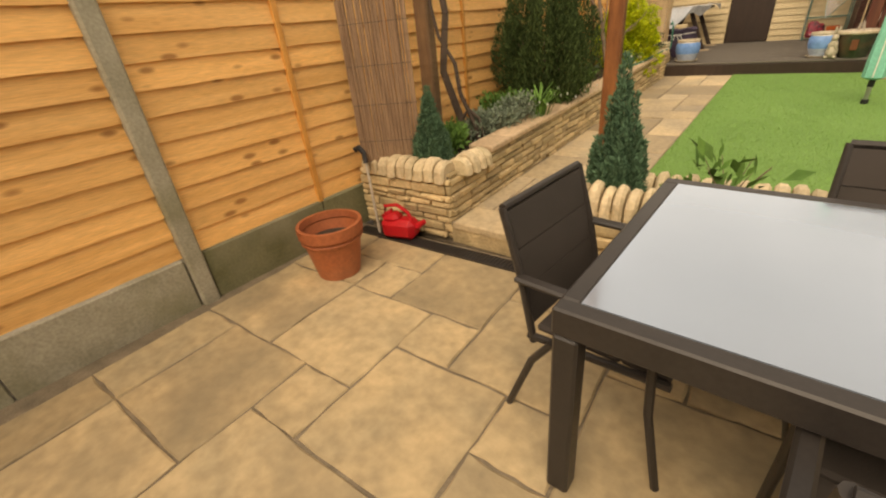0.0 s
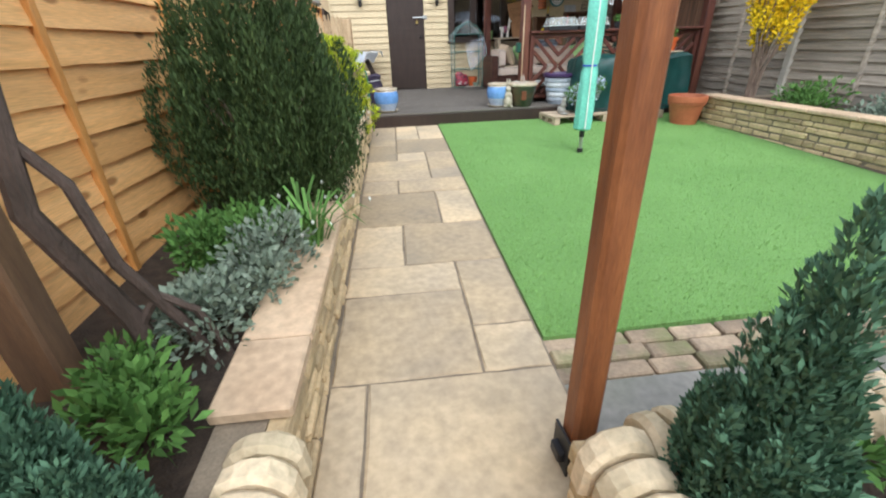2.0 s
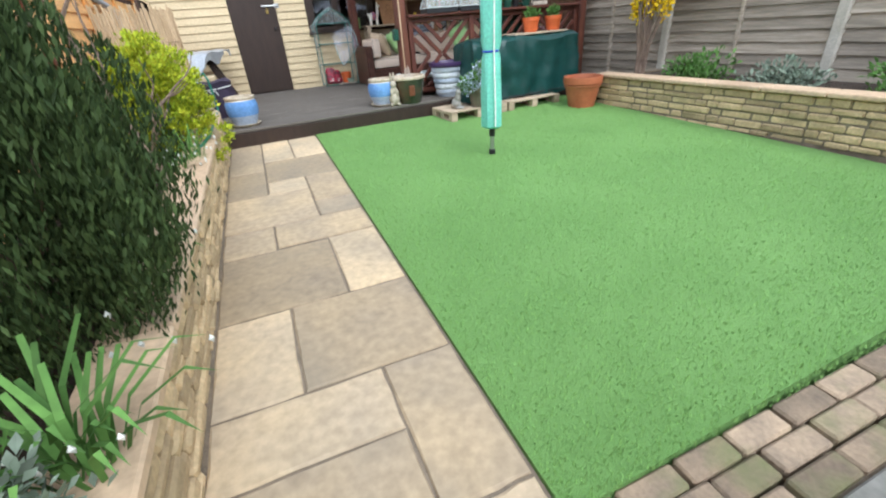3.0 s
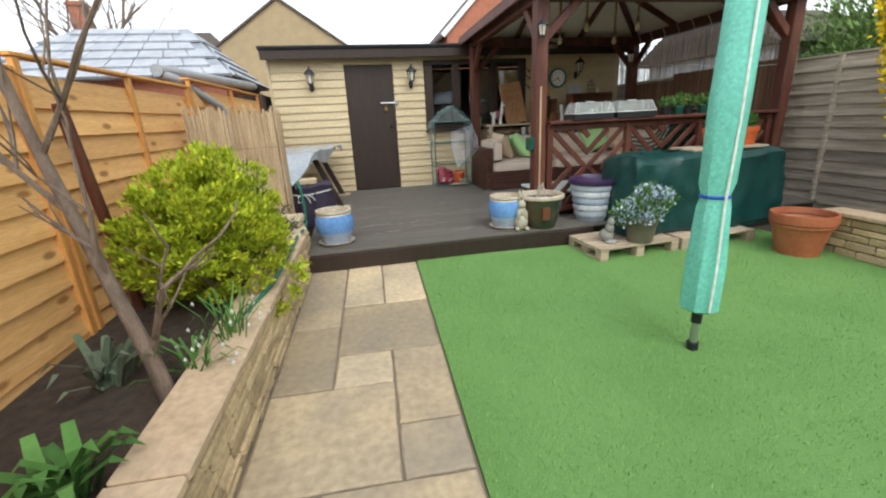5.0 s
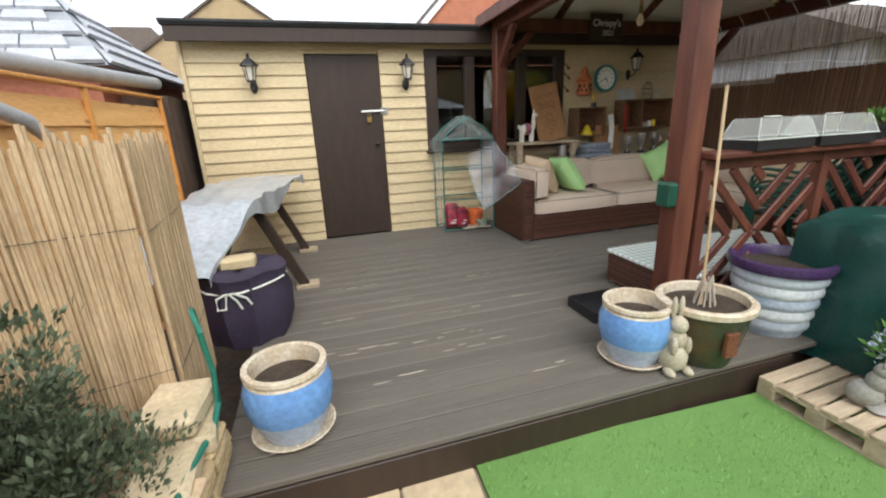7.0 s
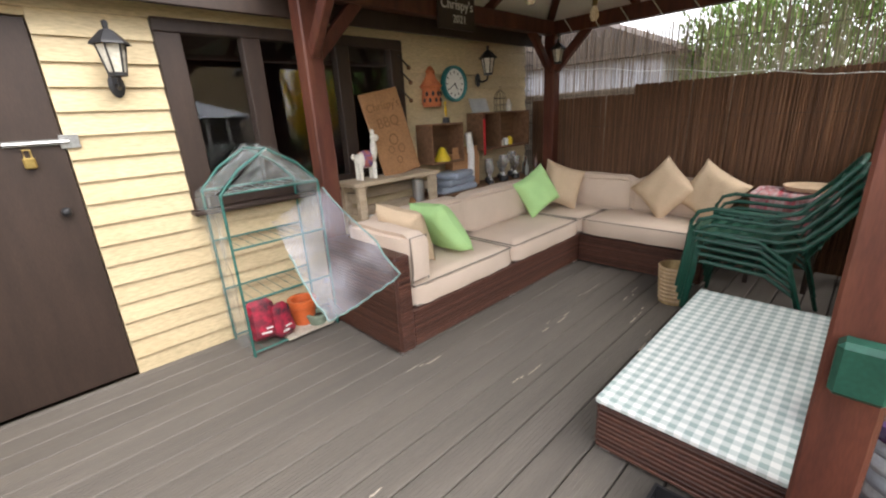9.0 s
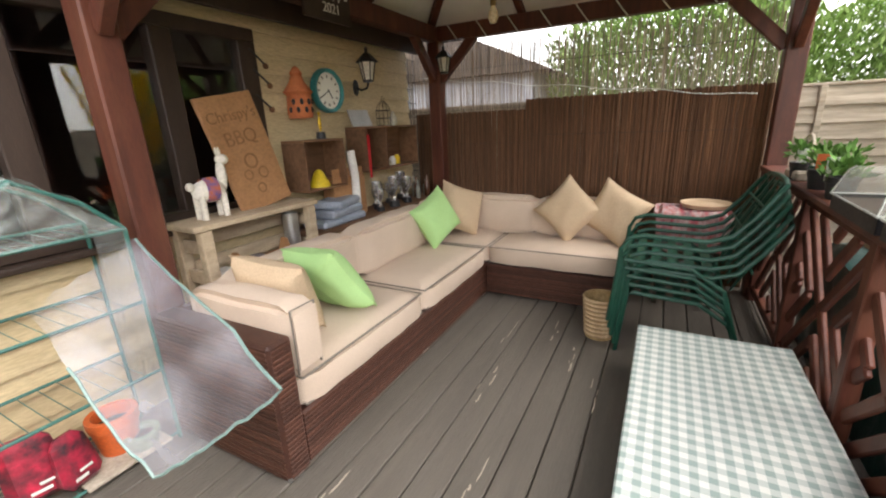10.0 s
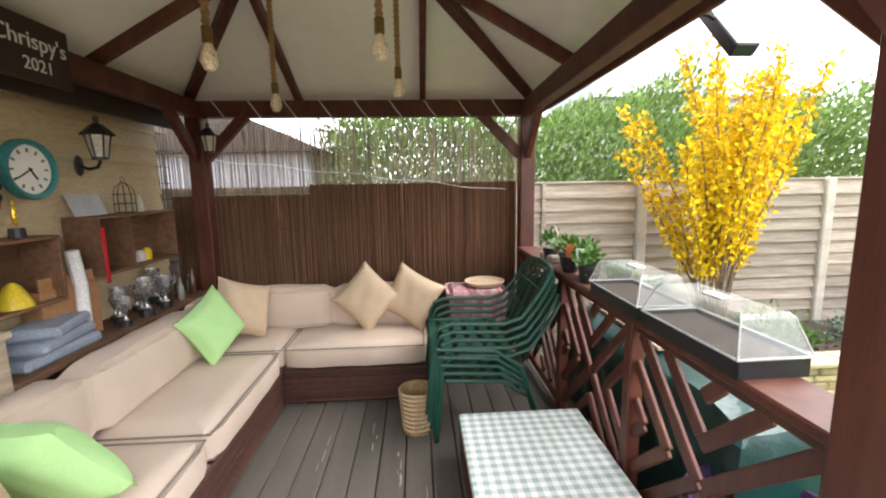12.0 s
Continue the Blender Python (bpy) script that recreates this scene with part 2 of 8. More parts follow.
PALLET = mat("pallet_wood", (0.50, 0.40, 0.28), (0.36, 0.28, 0.19), rough=0.8, scale=4, fine=50, rand=0.2, stretch=(1, 6, 6), dirt=(0.25, 0.2, 0.14), dirt_amt=0.5)
RUSTIC = mat("rustic_wood", (0.20, 0.105, 0.055), (0.12, 0.06, 0.03), rough=0.7, scale=5, fine=60, rand=0.2, stretch=(1, 6, 6))
TANWOOD = mat("tan_wood", (0.42, 0.22, 0.10), (0.32, 0.16, 0.07), rough=0.6, scale=4, fine=50, rand=0.15, stretch=(1, 5, 1))
BLUE = mat("blue_glaze", (0.17, 0.33, 0.62), (0.12, 0.25, 0.52), rough=0.16, scale=6, fine=40, bump=0.05)
CREAMGLAZE = mat("cream_glaze", (0.62, 0.56, 0.45), (0.48, 0.38, 0.26), rough=0.25, scale=12, fine=60, bump=0.05)
GREYGLAZE = mat("pale_blue_glaze", (0.42, 0.48, 0.58), (0.33, 0.40, 0.52), rough=0.2, scale=10, fine=40, bump=0.05)
DGREEN = mat("green_glaze", (0.045, 0.06, 0.035), (0.03, 0.04, 0.025), rough=0.2, scale=8, fine=50, bump=0.05, dirt=(0.18, 0.07, 0.035), dirt_amt=0.5)
STATUE = mat("cast_stone", (0.50, 0.45, 0.35), (0.36, 0.32, 0.23), rough=0.85, scale=14, fine=90, bump=0.4)
SILVER = mat("silver_cover", (0.50, 0.53, 0.56), (0.40, 0.43, 0.46), rough=0.35, scale=5, fine=30, bump=0.3, metal=0.3)
PURPLE = mat("purple_bag", (0.045, 0.033, 0.06), (0.03, 0.022, 0.042), rough=0.6, scale=6, fine=60, bump=0.4)
ZINC = mat("banded_glaze", (0.50, 0.55, 0.60), (0.27, 0.33, 0.42), rough=0.45, scale=5, fine=50, bump=0.1, dirt=(0.62, 0.62, 0.60), dirt_amt=0.5)
RED = plain("red_plastic", (0.52, 0.012, 0.022), 0.4)
ORANGE = plain("orange_pot", (0.62, 0.13, 0.035), 0.45)
WP = plain("white_paint", (0.78, 0.76, 0.72), 0.6)
PANE = glass_mat("window_glass")
PANE.node_tree.nodes["Principled BSDF"].inputs["IOR"].default_value = 1.5
POLY = glass_mat("clear_polythene", (0.62, 0.68, 0.66), 0.08, clear=0.88, vary=2.2, dent=0.25)
FLAP = glass_mat("clouded_polythene", (0.62, 0.63, 0.70), 0.10, clear=0.91, vary=4.8, dent=0.35, scale=3.2)
CLOCHE = glass_mat("clear_lid", (0.78, 0.82, 0.78), 0.08, clear=0.80, vary=1.5, dent=0.03)
HOUSEBRICK = mat("yellow_brick", (0.42, 0.31, 0.17), (0.35, 0.26, 0.15), rough=0.85, scale=2, fine=30, rand=0.1)
REDBRICK = mat("red_brick", (0.40, 0.15, 0.085), (0.32, 0.12, 0.07), rough=0.85, scale=4, fine=30)
ROOFTILE = mat("brown_tile", (0.10, 0.075, 0.06), (0.07, 0.055, 0.045), rough=0.8, scale=4, fine=30)
SLATE = mat("slate", (0.33, 0.35, 0.38), (0.24, 0.255, 0.28), rough=0.5, scale=5, fine=40, rand=0.22, bump=0.3)
VINEBARK = mat("dark_bark", (0.10, 0.07, 0.055), (0.055, 0.04, 0.03), rough=0.85, scale=8, fine=50, bump=0.6, stretch=(3, 3, 1))
OLDPOST = mat("weathered_post", (0.23, 0.135, 0.07), (0.14, 0.08, 0.045), rough=0.7, scale=4, fine=40, bump=0.3, stretch=(6, 6, 0.8), dirt=(0.10, 0.07, 0.045), dirt_amt=0.5)
BARK = mat("bark", (0.26, 0.19, 0.14), (0.14, 0.10, 0.075), rough=0.85, scale=8, fine=50, bump=0.6, stretch=(3, 3, 1))
YEW = leaf_mat("yew_leaf", (0.018, 0.036, 0.011), (0.075, 0.115, 0.036))
CONIFER = leaf_mat("conifer_leaf", (0.06, 0.13, 0.075), (0.12, 0.225, 0.135))
GOLD = leaf_mat("golden_leaf", (0.56, 0.56, 0.03), (0.20, 0.32, 0.02))
DARKLEAF = leaf_mat("dark_leaf", (0.06, 0.085, 0.05), (0.14, 0.165, 0.105))
MIDLEAF = leaf_mat("mid_leaf", (0.07, 0.16, 0.035), (0.11, 0.22, 0.05))
SAGE = leaf_mat("sage_leaf", (0.13, 0.18, 0.125), (0.24, 0.29, 0.22))
BAMLEAF = leaf_mat("bamboo_leaf", (0.30, 0.42, 0.14), (0.19, 0.30, 0.09))
YELLOW = leaf_mat("yellow_flower", (0.86, 0.62, 0.01), (0.72, 0.48, 0.01))
WFLOWER = leaf_mat("white_flower", (0.75, 0.76, 0.70), (0.65, 0.68, 0.62))
BFLOWER = leaf_mat("blue_flower", (0.52, 0.60, 0.80), (0.66, 0.72, 0.85))


# ---- mesh helpers ----
class Geo:
    """Collects vertices and faces of one part."""

    def __init__(self):
        self.v, self.f, self.mi = [], [], []

    def add(self, vs, fs, m=0):
        o = len(self.v)
        self.v += [tuple(p) for p in vs]
        self.f += [tuple(o + i for i in f) for f in fs]
        self.mi += [m] * len(fs)
        return self

    def box(self, x0, y0, z0, x1, y1, z1, c=0.0, m=0, turn=None):
        """A box with chamfered edges of width c."""
        x0, x1, y0, y1, z0, z1 = min(x0, x1), max(x0, x1), min(y0, y1), max(y0, y1), min(z0, z1), max(z0, z1)
        c = min(c, (x1 - x0) * 0.45, (y1 - y0) * 0.45, (z1 - z0) * 0.45)
        if c <= 0:
            vs = [Vector((x, y, z)) for x in (x0, x1) for y in (y0, y1) for z in (z0, z1)]
            fs = [(0, 1, 3, 2), (4, 6, 7, 5), (0, 4, 5, 1), (2, 3, 7, 6), (0, 2, 6, 4), (1, 5, 7, 3)]
        else:
            vs, idx = [], {}
            for i, x in enumerate((x0, x1)):
                for j, y in enumerate((y0, y1)):
                    for k, z in enumerate((z0, z1)):
                        sx, sy, sz = (c if i == 0 else -c), (c if j == 0 else -c), (c if k == 0 else -c)
                        for a, p in enumerate(((x, y + sy, z + sz), (x + sx, y, z + sz), (x + sx, y + sy, z))):
                            idx[i, j, k, a] = len(vs)
                            vs.append(Vector(p))
            g = lambda i, j, k, a: idx[i, j, k, a]
            fs = []
            for s in (0, 1):
                q = [g(s, 0, 0, 0), g(s, 0, 1, 0), g(s, 1, 1, 0), g(s, 1, 0, 0)]
                fs.append(q if s == 0 else q[::-1])
                q = [g(0, s, 0, 1), g(1, s, 0, 1), g(1, s, 1, 1), g(0, s, 1, 1)]
                fs.append(q if s == 0 else q[::-1])
                q = [g(0, 0, s, 2), g(0, 1, s, 2), g(1, 1, s, 2), g(1, 0, s, 2)]
                fs.append(q if s == 0 else q[::-1])
            for a in (0, 1):
                for b in (0, 1):
                    fs.append([g(a, b, 0, 0), g(a, b, 1, 0), g(a, b, 1, 1), g(a, b, 0, 1)])
                    fs.append([g(a, 0, b, 0), g(a, 1, b, 0), g(a, 1, b, 2), g(a, 0, b, 2)])
                    fs.append([g(0, a, b, 1), g(1, a, b, 1), g(1, a, b, 2), g(0, a, b, 2)])
                    for k in (0, 1):
                        fs.append([g(a, b, k, 0), g(a, b, k, 1), g(a, b, k, 2)])
        if turn is not None:
            vs = [turn @ p for p in vs]
        return self.add(vs, fs, m)

    def tube(self, pts, r, seg=8, m=0, r1=None, cap=True):
        """A round bar along points; r may taper to r1."""
        pts = [Vector(p) for p in pts]
        n = len(pts)
        vs, fs = [], []
        up = Vector((0, 0, 1))
        for i, p in enumerate(pts):
            d = (pts[min(i + 1, n - 1)] - pts[max(i - 1, 0)]).normalized()
            a = d.cross(up if abs(d.z) < 0.95 else Vector((1, 0, 0))).normalized()
            b = d.cross(a)
            rr = r if r1 is None else r + (r1 - r) * i / max(n - 1, 1)
            for k in range(seg):
                t = 2 * math.pi * k / seg
                vs.append(p + (a * math.cos(t) + b * math.sin(t)) * rr)
        for i in range(n - 1):
            for k in range(seg):
                fs.append((i * seg + k, i * seg + (k + 1) % seg, (i + 1) * seg + (k + 1) % seg, (i + 1) * seg + k))
        if cap:
            fs.append(tuple(range(seg))[::-1])
            fs.append(tuple((n - 1) * seg + k for k in range(seg)))
        return self.add(vs, fs, m)

    def lathe(self, prof, seg=28, m=0, at=(0, 0, 0)):
        """A turned body from (radius, height) pairs."""
        vs, fs = [], []
        for r, z in prof:
            for k in range(seg):
                t = 2 * math.pi * k / seg
                vs.append((at[0] + r * math.cos(t), at[1] + r * math.sin(t), at[2] + z))
        for i in range(len(prof) - 1):
            for k in range(seg):
                fs.append((i * seg + k, i * seg + (k + 1) % seg, (i + 1) * seg + (k + 1) % seg, (i + 1) * seg + k))
        return self.add(vs, fs, m)

    def ball(self, c, rx, ry, rz, seg=12, m=0):
        prof = [(math.sin(math.pi * i / 8), -math.cos(math.pi * i / 8)) for i in range(9)]
        g = Geo().lathe([(max(r, 0.001), z) for r, z in prof], seg)
        return self.add([(c[0] + x * rx, c[1] + y * ry, c[2] + z * rz) for x, y, z in g.v], g.f, m)

    def prism(self, poly, z0, z1, m=0):
        n = len(poly)
        vs = [(x, y, z0) for x, y in poly] + [(x, y, z1) for x, y in poly]
        fs = [tuple(range(n))[::-1], tuple(range(n, 2 * n))] + [(i, (i + 1) % n, n + (i + 1) % n, n + i) for i in range(n)]
        return self.add(vs, fs, m)

    def moved(self, mtx):
        self.v = [tuple(mtx @ Vector(p)) for p in self.v]
        return self

    def mesh(self, name, mats, smooth=False):
        me = bpy.data.meshes.new(name)
        me.from_pydata(self.v, [], self.f)
        for x in (mats if isinstance(mats, (list, tuple)) else [mats]):
            me.materials.append(x)
        if len(me.materials) > 1:
            me.polygons.foreach_set("material_index", self.mi)
        if smooth:
            me.polygons.foreach_set("use_smooth", [True] * len(me.polygons))
            me.set_sharp_from_angle(angle=radians(38))
        me.update()
        return me


def part(name, geo, material, parent, label="", smooth=False):
    ob = new(name, geo.mesh(name, material, smooth))
    ob.parent = parent
    return tagged(ob, label)


def thing(name, at, label, category, group="", kind="", turn=0.0):
    ob = new(name)
    ob.empty_display_size = 0.1
    ob.matrix_basis = pose(*at, 0, 0, turn)
    return tagged(ob, label, category, group, kind)


def single(name, geo, material, at, label, category, group="", kind="", turn=0.0, smooth=False):
    ob = new(name, geo.mesh(name, material, smooth))
    ob.matrix_basis = pose(*at, 0, 0, turn)
    return tagged(ob, label, category, group, kind)


def structure(name, geo, material, label, smooth=False):
    return tagged(new(name, geo.mesh(name, material, smooth)), label, "", "", "structure")


def rnd(a, b):
    return random.uniform(a, b)


def leaves(g, count, where, size, up=0.4, slim=0.4, m=0):
    """Many small leaves: where() gives a place and an outward direction."""
    for _ in range(count):
        p, d = where()
        d = (Vector(d).normalized() + Vector((rnd(-0.8, 0.8), rnd(-0.8, 0.8), rnd(-0.5, 0.8) + up))).normalized()
        s = size * rnd(0.6, 1.35)
        a = d.cross(Vector((rnd(-1, 1), rnd(-1, 1), rnd(-1, 1)))).normalized() * s * slim * 0.5
        p = Vector(p)
        tip = p + d * s
        mid = p + d * s * 0.5 + Vector((0, 0, 0.06 * s))
        g.add([p, mid + a, tip, mid - a], [(0, 1, 2, 3)], m)
    return g


def in_blob(c, r, lumps=7, seed=1, shell=0.55):
    """A sampler over an uneven crown made of several lumps."""
    q = random.Random(seed)
    bl = [(Vector((c[0] + q.uniform(-0.5, 0.5) * r[0], c[1] + q.uniform(-0.5, 0.5) * r[1], c[2] + q.uniform(-0.55, 0.5) * r[2])), q.uniform(0.42, 0.66)) for _ in range(lumps)]

    def f():
        b, k = random.choice(bl)
        d = Vector((random.gauss(0, 1), random.gauss(0, 1), random.gauss(0, 1))).normalized()
        s = k * rnd(shell, 1.0)
        return b + Vector((d.x * r[0] * s, d.y * r[1] * s, d.z * r[2] * s)), d
    return f


def in_plumes(r, h, n, seed, lean=0.25):
    """A sampler over a crown of upright feathery spires, tallest in the middle."""
    q = random.Random(seed)
    sp = [(0.0, 0.0, h, 0.42 * r)] * 3
    for _ in range(n):
        t, k = q.uniform(0, 6.283), q.uniform(0.12, 1.0) ** 0.8
        sp.append((t, k, h * (1.0 - 0.68 * k ** 1.15) * q.uniform(0.82, 1.08), r * q.uniform(0.22, 0.34)))

    def f():
        t, k, hh, w = random.choice(sp)
        u = rnd(0, 1) ** 1.1
        rad = r * k * (0.72 + lean * u) * min(1.0, 0.75 + 2 * u)
        a = rnd(0, 6.283)
        ww = w * (1 - u) ** 0.6 * rnd(0.5, 1.0) + 0.004
        d = Vector((math.cos(a) * 0.8 + math.cos(t) * k * 0.4, math.sin(a) * 0.8 + math.sin(t) * k * 0.4, 0.9))
        return Vector((rad * math.cos(t) + ww * math.cos(a), rad * math.sin(t) + ww * math.sin(a), u * hh)), d
    return f


def in_tufts(blob, n, spread=0.045):
    """A sampler over clustered leaf tufts that stand on the outside of a crown."""
    tufts = [blob() for _ in range(n)]

    def f():
        p, d = random.choice(tufts)
        e = Vector((random.gauss(0, 1), random.gauss(0, 1), random.gauss(0, 0.7))) * spread * 0.5
        return p + e, (d + e * 14 + Vector((0, 0, 0.5)))
    return f


# ---- plan ----
DZ = 0.262            # deck level
PZ = -0.245           # patio level
n5 = math.hypot(1, 0.05)
PM = Matrix(((1 / n5, 0.05 / n5, 0, 0), (-0.05 / n5, 1 / n5, 0, 0), (0, 0.032, 1, 0.09), (0, 0, 0, 1)))   # path: across, along, up from the sloping ground
FM = Matrix(((1 / n5, 0.05 / n5, 0, 0), (-0.05 / n5, 1 / n5, 0, 0), (0, 0, 1, 0), (0, 0, 0, 1)))          # the same, level


def ground_z(y):
    return 0.09 + 0.032 * y


def riven(x0, y0, x1, y1, z0, z1, wob=0.006):
    """A riven slab with an uneven outline and a chipped arris."""
    n = 5
    ring = [(x0 + (x1 - x0) * i / n, y0) for i in range(n)] + [(x1, y0 + (y1 - y0) * i / n) for i in range(n)]
    ring += [(x1 - (x1 - x0) * i / n, y1) for i in range(n)] + [(x0, y1 - (y1 - y0) * i / n) for i in range(n)]
    ring = [(x + rnd(-wob, wob), y + rnd(-wob, wob)) for x, y in ring]
    cx, cy, k = (x0 + x1) / 2, (y0 + y1) / 2, len(ring)
    ins = []
    for x, y in ring:
        d = math.hypot(x - cx, y - cy)
        c = rnd(0.004, 0.014) / d
        ins.append((x + (cx - x) * c, y + (cy - y) * c))
    vs = [(x, y, z0) for x, y in ring] + [(x, y, z1 - rnd(0.004, 0.008)) for x, y in ring] + [(x, y, z1) for x, y in ins]
    fs = [tuple(range(2 * k, 3 * k)), tuple(range(k))[::-1]]
    for a in (0, k):
        fs += [(a + i, a + (i + 1) % k, a + k + (i + 1) % k, a + k + i) for i in range(k)]
    return Geo().add(vs, fs)


# ---- ground, patio, path, lawn ----
structure("ground", Geo().box(-400, -400, -0.6, 400, 400, -0.32), SOIL, "dark bare earth ground around the gardens")
patio = structure("patio_floor", Geo().box(-2.3, -11, -0.33, 4.6, -5.88, PZ - 0.011), JOINT, "mortar bed of the sandstone patio")
path = structure("garden_path", Geo().box(-0.93, -5.88, -0.2, 0.005, -0.13, -0.010).moved(PM), JOINT, "mortar bed of the sandstone garden path")
structure("step_riser", Geo().box(-0.92, -5.885, -0.16, 0.0, -5.85, -0.03).moved(PM), STONE, "low stone riser of the step up to the path")
lawn_poly = [(0.008, -4.76), (3.60, -4.66), (3.50, -0.13), (0.008, -0.13)]
structure("lawn", Geo().prism(lawn_poly, -0.12, 0.006).moved(PM), LAWN, "bright green artificial turf lawn with short pile")


def turf():
    g = Geo()
    vs, fs = [], []
    rng = np.random.default_rng(3)
    n = 60000
    q = -4.76 + 4.6 * rng.random(n) ** 1.25
    p = 0.012 + 3.4 * rng.random(n) ** 1.2
    a, h, lean = rng.random(n) * 6.283, 0.011 + 0.008 * rng.random(n), 0.012
    for i in range(n):
        c, s = math.cos(a[i]), math.sin(a[i])
        o = len(vs)
        vs += [(p[i] - 0.002 * s, q[i] + 0.002 * c, 0.004), (p[i] + 0.002 * s, q[i] - 0.002 * c, 0.004), (p[i] + lean * c * 0.7, q[i] + lean * s * 0.7, 0.006 + h[i])]
        fs.append((o, o + 1, o + 2))
    g.add(vs, fs)
    return g.moved(PM)


tagged(new("turf_pile", turf().mesh("turf_pile", BLADE)), "short green plastic turf blades on the lawn", "grass", "", "stuff")

dark_strip = structure("slab_strip", Geo().box(-0.0, -5.45, -0.2, 3.6, -4.93, -0.03).moved(PM), JOINT, "bed of grey slabs between lawn and planter")

# ---- deck ----
deck = structure("deck", Geo().box(-0.93, -0.10, 0.02, 4.5, 3.18, DZ - 0.03), DARK, "framing below the dark stained timber deck")
structure("deck_fascia", Geo().box(-0.94, -0.165, 0.03, 1.75, -0.135, DZ - 0.034, c=0.004).box(-0.94, -0.160, 0.10, 1.75, -0.130, 0.102), DARK, "dark brown timber front board of the deck")

# ---- shed ----
core = Geo()
for r in ((-1.5, DZ - 0.2, -0.455, 2.3), (-0.455, 2.13, 0.27, 2.3), (0.27, DZ - 0.2, 0.75, 2.3), (0.75, DZ - 0.2, 2.43, 1.14), (0.75, 2.17, 2.43, 2.3), (2.43, DZ - 0.2, 4.13, 2.3)):
    core.box(r[0], 3.18, r[1], r[2], 3.26, r[3])
shed_wall = structure("wall_shed_front", core, CREAM, "cream painted weatherboard front wall of the garden shed")
# dark colour on walls and floor stands for the unlit room behind the window
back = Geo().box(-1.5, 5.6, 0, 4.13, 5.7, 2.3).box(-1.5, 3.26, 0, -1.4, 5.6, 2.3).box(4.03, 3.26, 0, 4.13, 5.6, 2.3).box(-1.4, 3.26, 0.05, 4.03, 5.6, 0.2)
structure("wall_shed_back", back, DARK, "timber shed sides, back wall and floor, coloured dark as interior shade")
structure("roof_shed", Geo().box(-1.6, 2.97, 2.325, 4.20, 5.8, 2.365, c=0.008).box(-1.6, 2.955, 2.345, 4.20, 2.985, 2.375, c=0.006), FELT, "flat black felt roof of the shed")
structure("trim_shed_fascia", Geo().box(-1.58, 2.985, 2.20, 4.18, 3.015, 2.322, c=0.004).box(-1.58, 3.02, 2.28, 4.16, 3.17, 2.30), DARK, "dark brown fascia board under the shed roof")
structure("trim_shed_corner", Geo().box(-1.535, 3.13, DZ, -1.5, 3.2, 2.28, c=0.004), CREAM, "cream corner board of the shed")
door = thing("door_1", (-0.45, 3.15, DZ), "closed dark brown ledged timber shed door", "door", "", "structure")
dg = Geo()
dg.box(0.002, 0, 0.01, 0.715, 0.035, 1.855, c=0.004)
part("leaf", dg, DARK, door)
part("hasp", Geo().box(0.50, -0.016, 1.30, 0.735, -0.004, 1.325, c=0.002).tube([(0.5, -0.02, 1.312), (0.735, -0.02, 1.312)], 0.007).box(0.70, -0.012, 1.28, 0.775, 0.0, 1.345, c=0.002), METAL, door, "galvanised sliding hasp bolt")
part("padlock", Geo().box(0.55, -0.03, 1.20, 0.595, -0.008, 1.25, c=0.006).tube([(0.56, -0.02, 1.25), (0.56, -0.02, 1.285), (0.585, -0.02, 1.285), (0.585, -0.02, 1.25)], 0.004), plain("brass", (0.5, 0.36, 0.12), 0.35, 0.8), door, "brass padlock")
part("knob", Geo().ball((0.64, -0.03, 0.98), 0.022, 0.022, 0.022), BLACK, door)
win = thing("window_1", (0.75, 3.13, 1.14), "dark brown framed three pane shed window", "window", "", "structure")
wf = Geo().box(0, 0, 0, 1.68, 0.08, 0.07, c=0.005).box(0, 0, 0.96, 1.68, 0.08, 1.03, c=0.005)
for x, w in ((0.0, 0.13), (0.45, 0.11), (1.08, 0.11), (1.56, 0.12)):
    wf.box(x, 0.002, 0.07, x + w, 0.078, 0.96, c=0.005)
part("window_frame", wf, DARK, win)
part("window_sill", Geo().box(-0.02, -0.06, -0.03, 1.70, 0.04, -0.002, c=0.006), DARK, win)
for x0, x1 in ((0.13, 0.45), (0.56, 1.08), (1.19, 1.56)):
    pane = part("pane", Geo().box(x0, 0.04, 0.07, x1, 0.046, 0.96), PANE, win)
    pane.visible_shadow = False

# ---- gazebo ----
gz = thing("gazebo", (0, 0, DZ), "brown stained timber gazebo with a white lined hipped roof", "gazebo")
PO = {"a": (1.48, 2.86), "b": (1.37, 0.31), "c": (4.18, 2.86), "d": (4.18, 0.25)}
BT = 2.02
for k, (x, y) in PO.items():
    part("post", Geo().box(x - 0.06, y - 0.06, 0, x + 0.06, y + 0.06, BT + 0.02, c=0.008), BROWN, gz)


def bar(a, b, w, h, up=(0, 0, 1)):
    """A squared bar from a to b, w wide and h high."""
    a, b = Vector(a), Vector(b)
    d = (b - a)
    L = d.length
    d.normalize()
    s = d.cross(Vector(up)).normalized()
    u = s.cross(d)
    m = Matrix((s, d, u)).transposed().to_4x4()
    m.translation = a
    return Geo().box(-w / 2, 0, -h / 2, w / 2, L, h / 2, c=0.006).moved(m)


